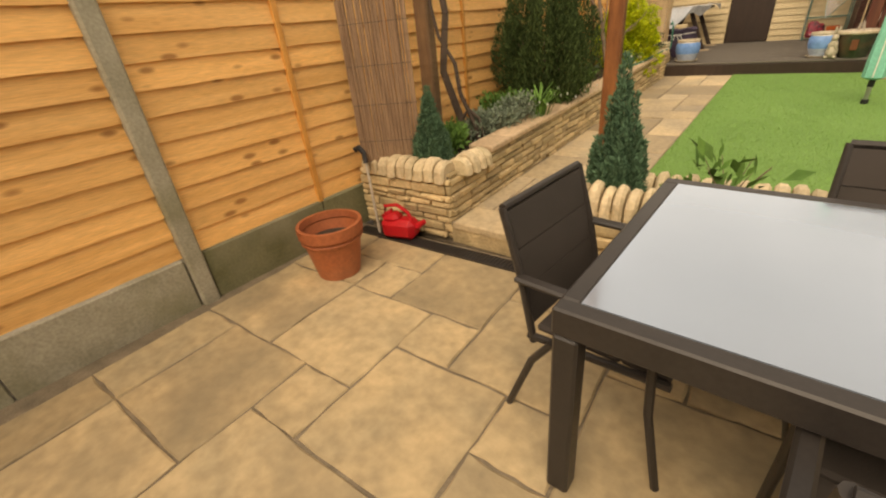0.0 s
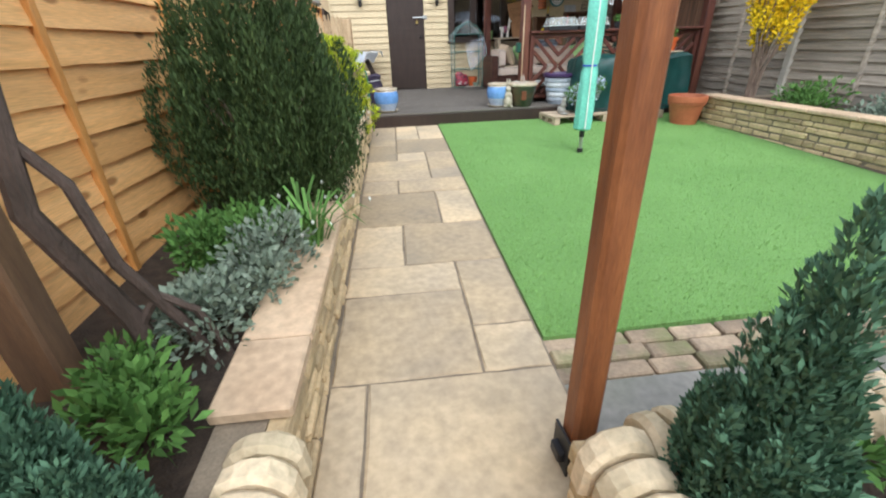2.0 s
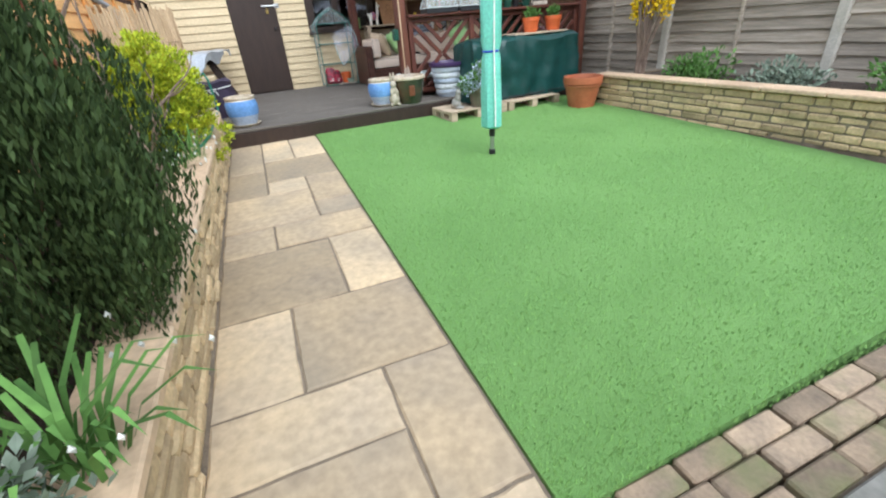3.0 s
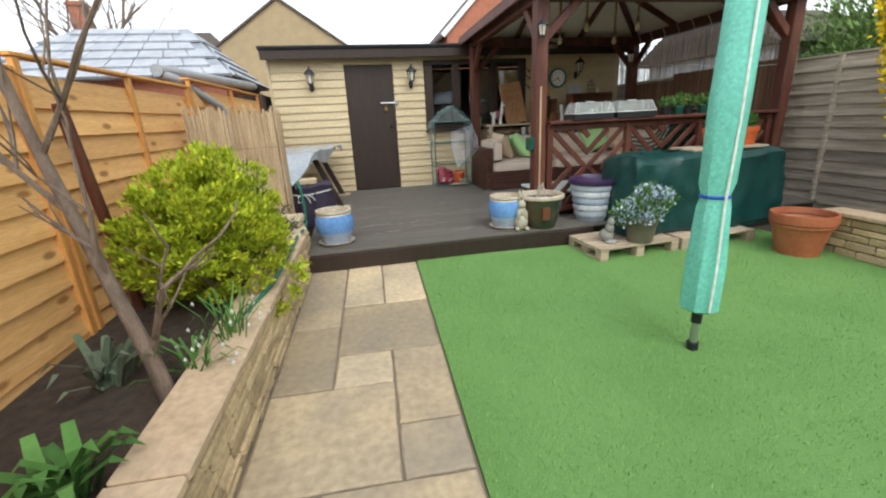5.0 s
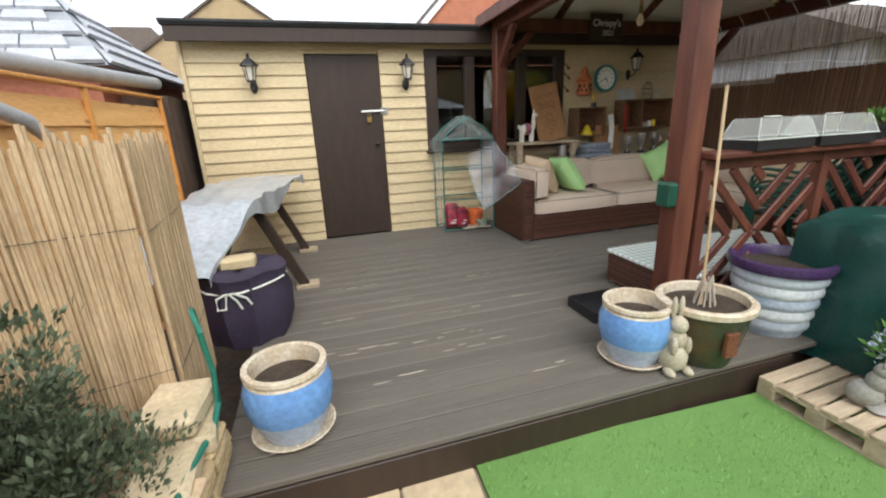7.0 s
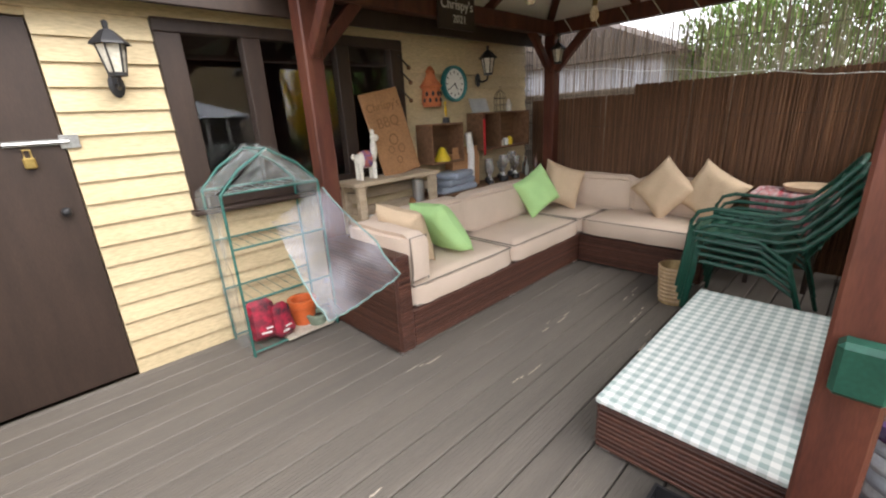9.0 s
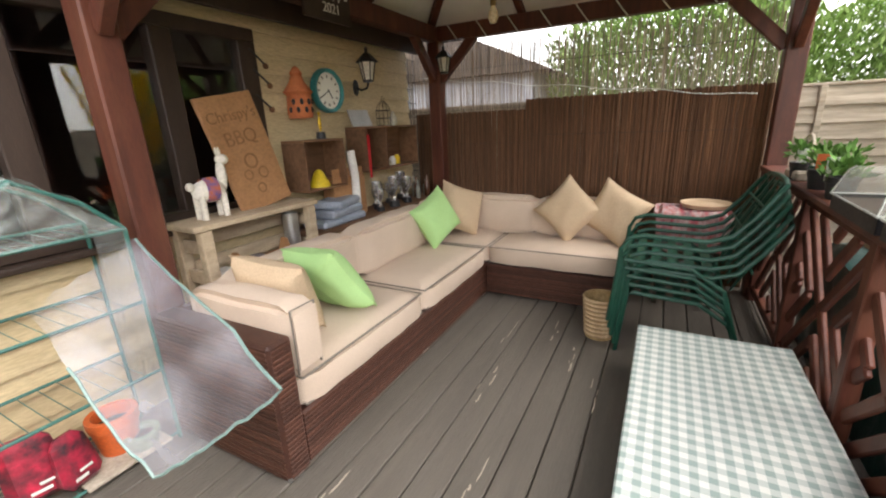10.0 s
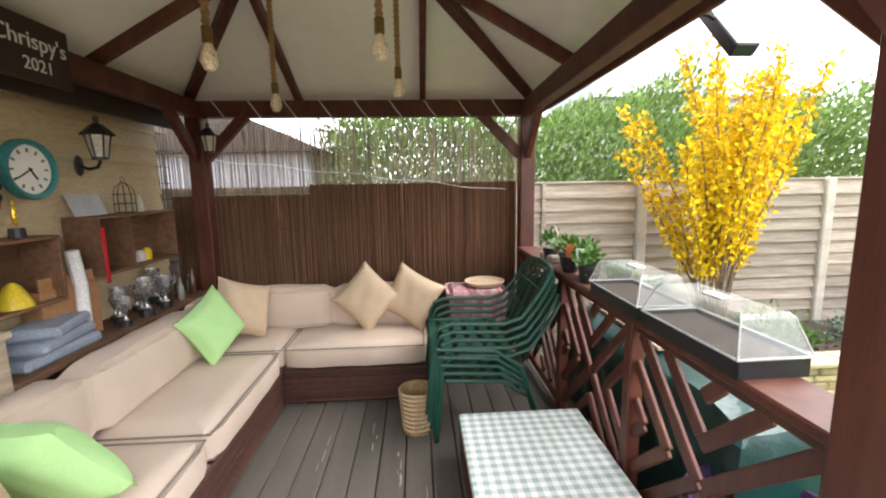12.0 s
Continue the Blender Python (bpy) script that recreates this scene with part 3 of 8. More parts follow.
for a, b in (("a", "c"), ("b", "d"), ("a", "b"), ("c", "d")):
    (x0, y0), (x1, y1) = PO[a], PO[b]
    d = Vector((x1 - x0, y1 - y0, 0)).normalized() * 0.06
    dz = 0.0 if a + b in ("ac", "bd") else 0.002
    part("beam", bar((x0 - d.x, y0 - d.y, BT + 0.07 + dz), (x1 + d.x, y1 + d.y, BT + 0.07 + dz), 0.09, 0.125), BROWN, gz)
    for s, (x, y) in ((1, (x0, y0)), (-1, (x1, y1))):
        e = d.normalized() * s
        part("brace", bar((x + e.x * 0.05, y + e.y * 0.05, BT - 0.30), (x + e.x * 0.38, y + e.y * 0.38, BT + 0.03), 0.055, 0.08), BROWN, gz)
EV = [(1.22, 0.10), (4.36, 0.07), (4.36, 3.04), (1.30, 3.04)]
IN = [(2.15, 1.05), (3.30, 1.05), (3.30, 2.12), (2.15, 2.12)]
ez, iz = BT + 0.13, BT + 0.66
for i in range(4):
    j = (i + 1) % 4
    a, b, c, d = (*EV[i], ez), (*EV[j], ez), (*IN[j], iz), (*IN[i], iz)
    up = 0.02
    part("lining", Geo().add([a, b, c, d, (a[0], a[1], a[2] + up), (b[0], b[1], b[2] + up), (c[0], c[1], c[2] + up), (d[0], d[1], d[2] + up)], [(3, 2, 1, 0), (4, 5, 6, 7), (0, 1, 5, 4), (1, 2, 6, 5), (2, 3, 7, 6), (3, 0, 4, 7)]), WHITE, gz, "white painted ceiling panel")
    z2 = 0.026
    part("roof_felt", Geo().add([(p[0], p[1], p[2] + z2 + k) for k in (0, 0.02) for p in (a, b, c, d)], [(3, 2, 1, 0), (4, 5, 6, 7), (0, 1, 5, 4), (1, 2, 6, 5), (2, 3, 7, 6), (3, 0, 4, 7)]), FELT, gz, "black felt roof slope")
    part("rafter", bar((EV[i][0] * 0.94 + IN[i][0] * 0.06, EV[i][1] * 0.94 + IN[i][1] * 0.06, ez - 0.0), (*IN[i], iz - 0.045), 0.06, 0.085), BROWN, gz)
    part("eave_board", bar((*EV[i], ez - 0.02), (*EV[j], ez - 0.02), 0.025, 0.10), BROWN, gz)
    part("inner_frame", bar((*IN[i], iz - 0.05), (*IN[j], iz - 0.05), 0.06, 0.09), BROWN, gz)
    for t in (0.0, 1.0):
        p = Vector(IN[i]).lerp(Vector(IN[j]), 0.04 + t * 0.92)
        e = Vector(EV[i]), Vector(EV[j])
        if i % 2:
            f = Vector((e[0].x, p.y))
        else:
            f = Vector((p.x, e[0].y))
        f = f.lerp(p, 0.06)
        part("rafter", bar((f.x, f.y, ez + 0.0), (p.x, p.y, iz - 0.045), 0.045, 0.075), BROWN, gz)
part("ceiling_panel", Geo().box(2.13, 1.03, iz - 0.002, 3.32, 2.14, iz + 0.02), WHITE, gz, "white painted ceiling panel")
part("roof_cap", Geo().add([(2.05, 0.95, iz + 0.06), (3.4, 0.95, iz + 0.06), (3.4, 2.22, iz + 0.06), (2.05, 2.22, iz + 0.06), (2.72, 1.58, iz + 0.4)], [(0, 1, 4), (1, 2, 4), (2, 3, 4), (3, 0, 4), (3, 2, 1, 0)]), FELT, gz)

# ---- fences ----
def lap_board(length, h, seed, lip=0.026):
    """A lapped board with a waney lower edge, 12 mm thick, leaning out at its foot."""
    q = random.Random(seed)
    n = 12
    vs, fs = [], []
    for i in range(n + 1):
        y = length * i / n
        w = q.uniform(-0.003, 0.002)
        vs += [(0.004, y, h + 0.02), (lip, y, w), (lip - 0.012, y, w), (-0.004, y, h + 0.02)]
    for i in range(n):
        o = i * 4
        fs += [(o, o + 1, o + 5, o + 4), (o + 1, o + 2, o + 6, o + 5), (o + 2, o + 3, o + 7, o + 6), (o + 3, o, o + 4, o + 7)]
    fs += [(3, 2, 1, 0), (n * 4, n * 4 + 1, n * 4 + 2, n * 4 + 3)]
    return Geo().add(vs, fs)


def lap_fence(name, label, q_list, p, z0, z1, board_mat, batten_mat, side, mtx, exposure=0.128, rise=0.0, lip=0.026):
    """A run of lapped panels; side is +1 where the boards face +x."""
    f = thing(name, (0, 0, 0), label, "fence")
    meshes = {}
    for a, b in zip(q_list[:-1], q_list[1:]):
        n = int(round((z1 - z0) / exposure))
        dz = rise * (a + b) / 2
        for i in range(n):
            key = (round(b - a, 2), i % 4)
            if key not in meshes:
                meshes[key] = lap_board(b - a - 0.02, exposure, i * 7 + 3, lip).mesh("board", board_mat)
            ob = new("board", meshes[key])
            ob.parent = f
            m = mtx @ Matrix.Translation((p, a + 0.01, z0 + dz + i * exposure))
            ob.matrix_basis = m @ Matrix.Diagonal((side, 1, 1, 1))
        for q in [a + 0.03, (a + b) / 2, b - 0.03]:
            part("batten", Geo().box(p + side * 0.012, q - 0.019, z0 + dz - 0.01, p + side * (lip + 0.014), q + 0.019, z1 + dz + 0.02, c=0.003).moved(mtx), batten_mat, f)
        part("capping", Geo().box(p - 0.025, a, z1 + dz + 0.022, p + 0.045, b, z1 + dz + 0.042, c=0.004).moved(mtx), batten_mat, f)
    return f


FP = -1.83
lap_fence("fence", "new orange larch lap fence panel behind the pergola post", [-5.37, -3.37], FP, 0.07, 1.86, FENCE, FENCE_POST, 1, FM)
qs = [-9.13 + 1.88 * i for i in range(3)]
lap_fence("fence", "new orange larch lap fence panels beside the patio", [-11.01] + qs, FP, 0.07, 1.86, FENCE, FENCE_POST, 1, FM)
lap_fence("fence", "new orange larch lap fence panels behind the raised bed", [-3.37, -1.49, 0.39, 2.75], FP, 0.05, 1.65, FENCE, FENCE_POST, 1, FM, rise=0.032)
for q in (-9.13, -7.25):
    single("fence_post", Geo().box(FP - 0.05, q - 0.05, PZ - 0.03, FP + 0.065, q + 0.05, 1.95, c=0.012).moved(FM), CONC, (0, 0, 0), "grey slotted concrete post between fence panels", "fence post", "fence posts")
for a, b, m in ((-10.9, -9.19, CONC), (-9.07, -7.31, CONC), (-7.19, -5.42, GREEN_CONC)):
    single("gravel_board", Geo().box(FP - 0.025, a, PZ - 0.02, FP + 0.04, (a + b) / 2 - 0.004, 0.062, c=0.006).box(FP - 0.025, (a + b) / 2 + 0.004, PZ - 0.02, FP + 0.04, b, 0.058, c=0.006).moved(FM), m, (0, 0, 0), "concrete gravel board with green algae under the fence", "gravel board", "gravel boards")
IDM = Matrix.Identity(4)
RX = 4.60
lap_fence("fence", "weathered grey brown lap fence panels along the boundary", [-6.6, -4.72, -2.84, -0.96, 0.92, 2.8, 4.68], RX, 0.10, 1.72, OLDFENCE, OLDFENCE, -1, IDM, 0.116, lip=0.044)
for q in (-4.72, -2.84, -0.96):
    single("fence_post", Geo().box(RX - 0.07, q - 0.05, 0, RX + 0.05, q + 0.05, 1.76, c=0.012), mat("pale_concrete", (0.52, 0.49, 0.42), (0.40, 0.37, 0.30), rough=0.85, scale=5, fine=70), (0, 0, 0), "pale concrete post between weathered fence panels", "fence post", "fence posts")

# ---- raised beds ----
def stone_wall(rows, parent, length, height, m, seed, courses=6, depth=0.05):
    """Facing stones of random length in courses; m maps (along, out, up)."""
    q = random.Random(seed)
    z = 0.0
    hs_ = [q.uniform(0.7, 1.3) for _ in range(courses)]
    k = height / sum(hs_)
    for h in hs_:
        h *= k
        x = q.uniform(-0.12, 0)
        while x < length:
            w = q.uniform(0.10, 0.30)
            x1 = min(x + w, length)
            x0 = max(x, 0)
            if x1 - x0 > 0.03:
                o = q.uniform(-0.008, 0.010)
                g = Geo().box(x0 + 0.004, -depth, z + 0.004, x1 - 0.004, o, z + h - 0.004, c=0.010)
                g.v = [(a + q.uniform(-0.004, 0.004), b + q.uniform(-0.004, 0.004), c + q.uniform(-0.003, 0.003)) for a, b, c in g.v]
                rows.append((parent, "stone", g.moved(m), STONE))
            x += w
        z += h


LATER = []      # pieces of walls and floors, linked last


def cock_coping(parent, start, along, n, w, up=0.10, depth=0.24, seed=2):
    """Upright rounded coping stones in a row."""
    q = random.Random(seed)
    a = Vector((*along, 0)).normalized()
    s = Vector((-a.y, a.x, 0))
    pos = Vector(start)
    for i in range(n):
        ww = w * q.uniform(0.85, 1.12)
        prof = []
        hh, dd = up * q.uniform(0.9, 1.15), depth * q.uniform(0.92, 1.05)
        for t in range(9):
            ang = math.pi * t / 8
            prof.append((-math.cos(ang) * dd / 2, -0.04 + (hh + 0.04) * math.sin(ang) ** 0.6))
        vs = []
        for x in (0.006, 0.02, ww - 0.02, ww - 0.006):
            sh = 0.86 if x in (0.006, ww - 0.006) else 1.0
            for y, z in prof:
                vs.append(pos + a * x + s * (y * sh + q.uniform(-0.004, 0.004)) + Vector((0, 0, z * sh + q.uniform(-0.004, 0.004))))
        fs = []
        for i2 in range(3):
            for t in range(8):
                o = i2 * 9 + t
                fs.append((o, o + 1, o + 10, o + 9))
        fs += [tuple(range(9))[::-1], tuple(range(27, 36))]
        for i2 in range(3):
            fs.append((i2 * 9, i2 * 9 + 9, i2 * 9 + 17, i2 * 9 + 8))
        LATER.append((parent, "coping_stone", Geo().add(vs, fs), COPING))
        pos = pos + a * ww


bed = thing("raised_bed", (0, 0, 0), "long raised bed walled in honey coloured stone beside the path", "raised bed")
part("core", Geo().box(-1.10, -5.80, -0.3, -0.965, 0.0, 0.33).moved(PM).box(-2.05, -5.80, -0.3, -1.24, -5.68, 0.21), JOINT, bed)
part("soil", Geo().box(-1.80, -5.72, -0.3, -1.09, 0.15, 0.29).moved(PM), SOIL, bed, "dark planted soil")
stone_wall(LATER, bed, 5.86, 0.36, PM @ Matrix(((0, 1, 0, -0.918), (1, 0, 0, -5.86), (0, 0, 1, -0.03), (0, 0, 0, 1))), 5, courses=7)
stone_wall(LATER, bed, 0.86, 0.45, Matrix(((1, 0, 0, -2.07), (0, -1, 0, -5.835), (0, 0, 1, PZ), (0, 0, 0, 1))), 8, courses=8)
q0 = -5.36
for i, L in enumerate((0.30, 0.52, 0.62, 0.60, 0.66, 0.58, 0.62, 0.55, 0.60)):
    LATER.append((bed, "cap_slab", Geo().box(-1.115, q0, 0.335, -0.895, q0 + L - 0.008, 0.378, c=0.008).moved(PM), CAPSTONE))
    q0 += L
cock_coping(bed, (-2.02, -5.76, 0.215), (1, 0), 9, 0.093, 0.10, 0.20, seed=3)
cock_coping(bed, (-1.225, -5.70, 0.235), (0.05, 1), 4, 0.085, 0.085, 0.19, seed=4)
rbed = thing("planter", (0, 0, 0), "rectangular stone planter with upright coping stones by the patio", "planter")
part("core", Geo().box(-0.40, -5.92, -0.3, 2.6, -5.80, 0.19).box(-0.40, -5.60, -0.3, 2.6, -5.50, 0.16).box(-0.42, -5.92, -0.3, -0.33, -5.5, 0.16), JOINT, rbed)
part("soil", Geo().box(-0.33, -5.85, -0.3, 2.6, -5.52, 0.19), SOIL, rbed, "dark potting soil")
stone_wall(LATER, rbed, 3.0, 0.45, Matrix(((1, 0, 0, -0.43), (0, -1, 0, -5.965), (0, 0, 1, PZ), (0, 0, 0, 1))), 11, courses=6)
stone_wall(LATER, rbed, 0.50, 0.45, Matrix(((0, -1, 0, -0.45), (1, 0, 0, -5.96), (0, 0, 1, PZ), (0, 0, 0, 1))), 12, courses=6)
cock_coping(rbed, (-0.46, -5.88, 0.20), (1, 0), 34, 0.068, 0.125, 0.21, seed=6)
cock_coping(rbed, (-0.30, -5.52, 0.18), (1, 0), 32, 0.075, 0.11, 0.19, seed=7)
cock_coping(rbed, (-0.38, -5.76, 0.19), (0, 1), 3, 0.085, 0.12, 0.20, seed=9)
ebed = thing("raised_bed", (0, 0, 0), "raised bed walled in pale honey stone along the weathered fence", "raised bed")
part("core", Geo().box(3.45, -5.4, -0.3, 3.6, -0.95, 0.36).box(3.45, -1.06, -0.3, 4.5, -0.93, 0.36), JOINT, ebed)
part("soil", Geo().box(3.6, -5.4, -0.3, 4.52, -1.0, 0.34), SOIL, ebed, "planted soil")
stone_wall(LATER, ebed, 4.45, 0.38, Matrix(((0, -1, 0, 3.44), (1, 0, 0, -5.4), (0, 0, 1, 0.0), (0, 0, 0, 1))), 21, courses=6)
q0 = -5.4
for i in range(9):
    LATER.append((ebed, "cap_slab", Geo().box(3.40, q0, 0.382, 3.62, q0 + 0.485, 0.42, c=0.008), CAPSTONE))
    q0 += 0.494

# ---- floor pieces ----
for r in ((-0.91, -5.9, -0.27, -5.6), (-0.27, -5.9, 0, -5.6), (-0.91, -5.6, -0.76, -4.92), (-0.76, -5.6, 0, -4.92),
          (-0.91, -4.92, -0.29, -4.31), (-0.91, -4.31, -0.29, -4.01), (-0.29, -4.92, 0, -4.62), (-0.29, -4.62, 0, -4.01), (-0.91, -4.01, -0.585, -3.45),
          (-0.585, -4.01, 0, -3.45), (-0.91, -3.45, -0.3, -2.82), (-0.3, -3.45, 0, -2.80), (-0.91, -2.82, -0.6, -2.46), (-0.6, -2.80, 0, -2.46),
          (-0.29, -2.46, 0, -2.16), (-0.29, -2.16, 0, -1.55), (-0.91, -2.46, -0.29, -1.85), (-0.6, -1.85, -0.29, -1.55), (-0.91, -1.85, -0.6, -1.2),
          (-0.6, -1.55, 0, -0.93), (-0.31, -0.93, 0, -0.15), (-0.91, -1.2, -0.6, -0.15), (-0.6, -0.93, -0.31, -0.15)):
    g = riven(r[0] + 0.006, r[1] + 0.006, r[2] - 0.006, r[3] - 0.006, -0.045, rnd(-0.002, 0.002), 0.003)
    LATER.append((path, "slab", g.moved(PM), SAND))
taken = set()
PX0, PY0, PS = -2.06, -9.65, 0.305
fixed = [((3, 10), 2, 2), ((4, 9), 1, 1), ((2, 8), 2, 2), ((3, 7), 1, 1), ((1, 6), 2, 2), ((4, 7), 2, 2), ((5, 9), 2, 2), ((5, 11), 1, 1), ((2, 10), 1, 1), ((1, 11), 2, 1), ((0, 8), 2, 2), ((0, 10), 2, 1), ((1, 4), 2, 2), ((3, 5), 3, 2)]
cells = []
for (i, j), w, h in fixed:
    cells.append((i, j, w, h))
    taken |= {(i + a, j + b) for a in range(w) for b in range(h)}
rs = random.Random(5)
NX, NY = 15, 12
for j in range(NY - 1, -1, -1):
    for i in range(0, NX):
        if (i, j) in taken:
            continue
        opts = [(2, 2), (3, 2), (2, 3), (2, 1), (1, 2), (1, 1)]
        rs.shuffle(opts)
        for w, h in opts + [(1, 1)]:
            cs = {(i + a, j - b) for a in range(w) for b in range(h)}
            if not (cs & taken) and all(c[0] < NX and c[1] >= 0 for c in cs):
                taken |= cs
                cells.append((i, j - h + 1, w, h))
                break
for i, j, w, h in cells:
    x0, y0 = PX0 + i * PS, PY0 + j * PS
    g = riven(x0 + 0.006, y0 + 0.006, x0 + w * PS - 0.006, y0 + h * PS - 0.006, PZ - 0.05, PZ + rnd(-0.003, 0.001), 0.006)
    LATER.append((patio, "slab", g, PATIO))
x = 0.0
while x < 3.4:
    w = rnd(0.20, 0.225)
    for k in (0, 1):
        LATER.append((dark_strip, "brick", Geo().box(x + 0.006 - 0.05 * k, -4.92 + k * 0.085, -0.09, x + w - 0.006 - 0.05 * k, -4.84 + k * 0.085, rnd(-0.012, 0.006), c=0.008).moved(PM), BRICK))
    LATER.append((dark_strip, "brick", Geo().box(x - 0.03, -5.01, -0.09, x + w - 0.04, -4.93, rnd(-0.014, 0.004), c=0.008).moved(PM), BRICK))
    x += w
for i in range(6):
    LATER.append((dark_strip, "slab", Geo().box(0.0 + i * 0.6, -5.44, -0.06, 0.592 + i * 0.6, -5.02, rnd(-0.012, -0.006), c=0.006).moved(PM), GREYSLAB))
y = -0.165
i = 0
while y < 3.14:
    y1 = min(y + 0.142, 3.145)
    g = Geo().box(-0.945, y + 0.0035, DZ - 0.028, 4.45, y1 - 0.0035, DZ, c=0.004)
    for t in range(6):
        yy = y + 0.02 + t * 0.019
        if yy + 0.008 < y1:
            g.box(-0.945, yy, DZ, 4.45, yy + 0.010, DZ + 0.0018)
    LATER.append((deck, "deck_board", g, DECK))
    y, i = y + 0.142, i + 1
z = DZ - 0.02
while z < 2.27:
    z1 = z + 0.113
    spans = [(-1.5, -0.458), (0.272, 4.13)] if z1 < 1.16 else [(-1.5, -0.458), (0.272, 0.747), (2.433, 4.13)]
    if z > 2.13:
        spans = [(-1.5, 4.13)]
    for a, b in spans:
        t = min(z1 + 0.015, 2.29)
        g = Geo().add([(p, yy, zz) for p in (a, b) for yy, zz in ((3.145, z), (3.165, t), (3.178, t), (3.178, z))], [(3, 2, 1, 0), (4, 5, 6, 7), (0, 1, 5, 4), (1, 2, 6, 5), (2, 3, 7, 6), (3, 0, 4, 7)])
        LATER.append((shed_wall, "board", g, CREAM))
    z = z1


# ---- patio things ----
drain = thing("drain_channel", (-2.0, -5.98, PZ), "dark metal drain channel with a slotted grate along the step", "drain")
part("channel", Geo().box(0, -0.055, -0.02, 4.4, 0.055, 0.002), BLACK, drain)
gg = Geo()
for i in range(170):
    gg.box(i * 0.026, -0.05, 0.002, i * 0.026 + 0.013, 0.05, 0.008)
part("grate", gg.box(0, -0.055, 0.002, 4.4, -0.048, 0.009).box(0, 0.048, 0.002, 4.4, 0.055, 0.009), GUNMETAL, drain)

table = thing("patio_table", (0.05, -7.175, PZ), "gunmetal garden table with a frosted glass top on the patio", "table", turn=-4)
TL, TW, TH = 1.06, 1.25, 0.72
tf = Geo()
for r in ((0, 0, TW, 0.055), (0, TL - 0.055, TW, TL), (0, 0.055, 0.055, TL - 0.055), (TW - 0.055, 0.055, TW, TL - 0.055)):
    tf.box(r[0], r[1], TH - 0.085, r[2], r[3], TH, c=0.006)
part("frame", tf, GUNMETAL, table)
TGL = mat("tinted_mirror_glass", (0.45, 0.53, 0.63), (0.42, 0.50, 0.60), rough=0.13, metal=0.68, scale=2, fine=5, bump=0, grain=0.01)
part("glass_top", Geo().box(0.055, 0.055, TH - 0.008, TW - 0.055, TL - 0.055, TH - 0.001), TGL, table, "pale frosted glass panel")
for x in (0.0, TW - 0.075):
    for y in (0.0, TL - 0.075):
        part("leg", Geo().box(x + 0.002, y + 0.002, 0, x + 0.073, y + 0.073, TH - 0.087, c=0.008), GUNMETAL, table)


def dining_chair(at, turn):
    """A stacking sling chair; its back is towards -x."""
    c = thing("patio_chair", at, "dark brown padded sling chair with a metal frame", "chair", "patio chairs", turn=turn)
    for s in (-0.25, 0.25):
        part("back_post", Geo().tube([(-0.20, s, 0.36), (-0.25, s, 0.6), (-0.32, s, 0.84)], 0.014), GUNMETAL, c)
        part("front_leg", Geo().tube([(0.26, s * 1.06, 0), (0.20, s * 1.06, 0.3), (0.18, s * 1.06, 0.60)], 0.014), GUNMETAL, c)
        part("rear_leg", Geo().tube([(-0.30, s * 1.06, 0), (-0.20, s * 1.06, 0.28), (-0.12, s * 1.06, 0.40)], 0.014), GUNMETAL, c)
        part("armrest", Geo().box(-0.26, s * 1.06 - 0.022, 0.60, 0.23, s * 1.06 + 0.022, 0.622, c=0.008), GUNMETAL, c)
        part("seat_rail", Geo().tube([(-0.22, s, 0.38), (0.24, s, 0.42)], 0.014), GUNMETAL, c)
    g = Geo()
    for i in range(3):
        a, b = i / 3, (i + 1) / 3 - 0.012
        p = lambda t: (-0.225 - 0.095 * t, 0.42 + 0.41 * t)
        (x0, z0), (x1, z1) = p(a), p(b)
        g = Geo()
        g.add([(x0 + 0.012, -0.24, z0), (x0 + 0.012, 0.24, z0), (x1 + 0.012, 0.24, z1), (x1 + 0.012, -0.24, z1), (x0 - 0.014, -0.235, z0), (x0 - 0.014, 0.235, z0), (x1 - 0.014, 0.235, z1), (x1 - 0.014, -0.235, z1)],
              [(0, 1, 2, 3), (7, 6, 5, 4), (0, 4, 5, 1), (1, 5, 6, 2), (2, 6, 7, 3), (3, 7, 4, 0)])
        part("back_pad", g, SLING, c)
    part("top_rail", Geo().tube([(-0.32, -0.25, 0.84), (-0.325, 0.25, 0.84)], 0.014), GUNMETAL, c)
    for i in range(3):
        part("seat_pad", Geo().box(-0.2 + i * 0.145, -0.235, 0.395 + i * 0.006, -0.057 + i * 0.145, 0.235, 0.425 + i * 0.008, c=0.01), SLING, c)
    return c


dining_chair((0.13, -6.71, PZ), -8)
dining_chair((0.90, -6.22, PZ), -95)
dining_chair((0.84, -7.22, PZ), 82)


def flower_pot(name, at, r, h, material, label, rim=0.03, taper=0.72, group="", parts=True):
    c = thing(name, at, label, "plant pot", group)
    t = 0.014
    part("body", Geo().lathe([(0.001, 0), (r * taper, 0), (r * (taper + (1 - taper) * 0.55), h * 0.6), (r * 0.955, h - rim * 1.2), (r * 0.955 - t, h - rim * 1.2), (r * taper - t, 0.03), (0.001, 0.03)]), material, c, smooth=True)
    part("rim", Geo().lathe([(r * 0.95, h - rim * 1.6), (r * 0.985, h - rim * 1.5), (r, h - rim * 0.5), (r * 0.99, h), (r - t * 1.6, h), (r - t * 2, h - rim)]), material, c, smooth=True)
    part("band", Geo().lathe([(r * 0.92, h * 0.68), (r * 0.945, h * 0.70), (r * 0.955, h * 0.74), (r * 0.94, h * 0.75)]), material, c, smooth=True)
    part("soil", Geo().lathe([(0.001, h * 0.66), (r * 0.5, h * 0.68), (r * 0.86, h * 0.66)]), SOIL, c, "dark compost")
    return c


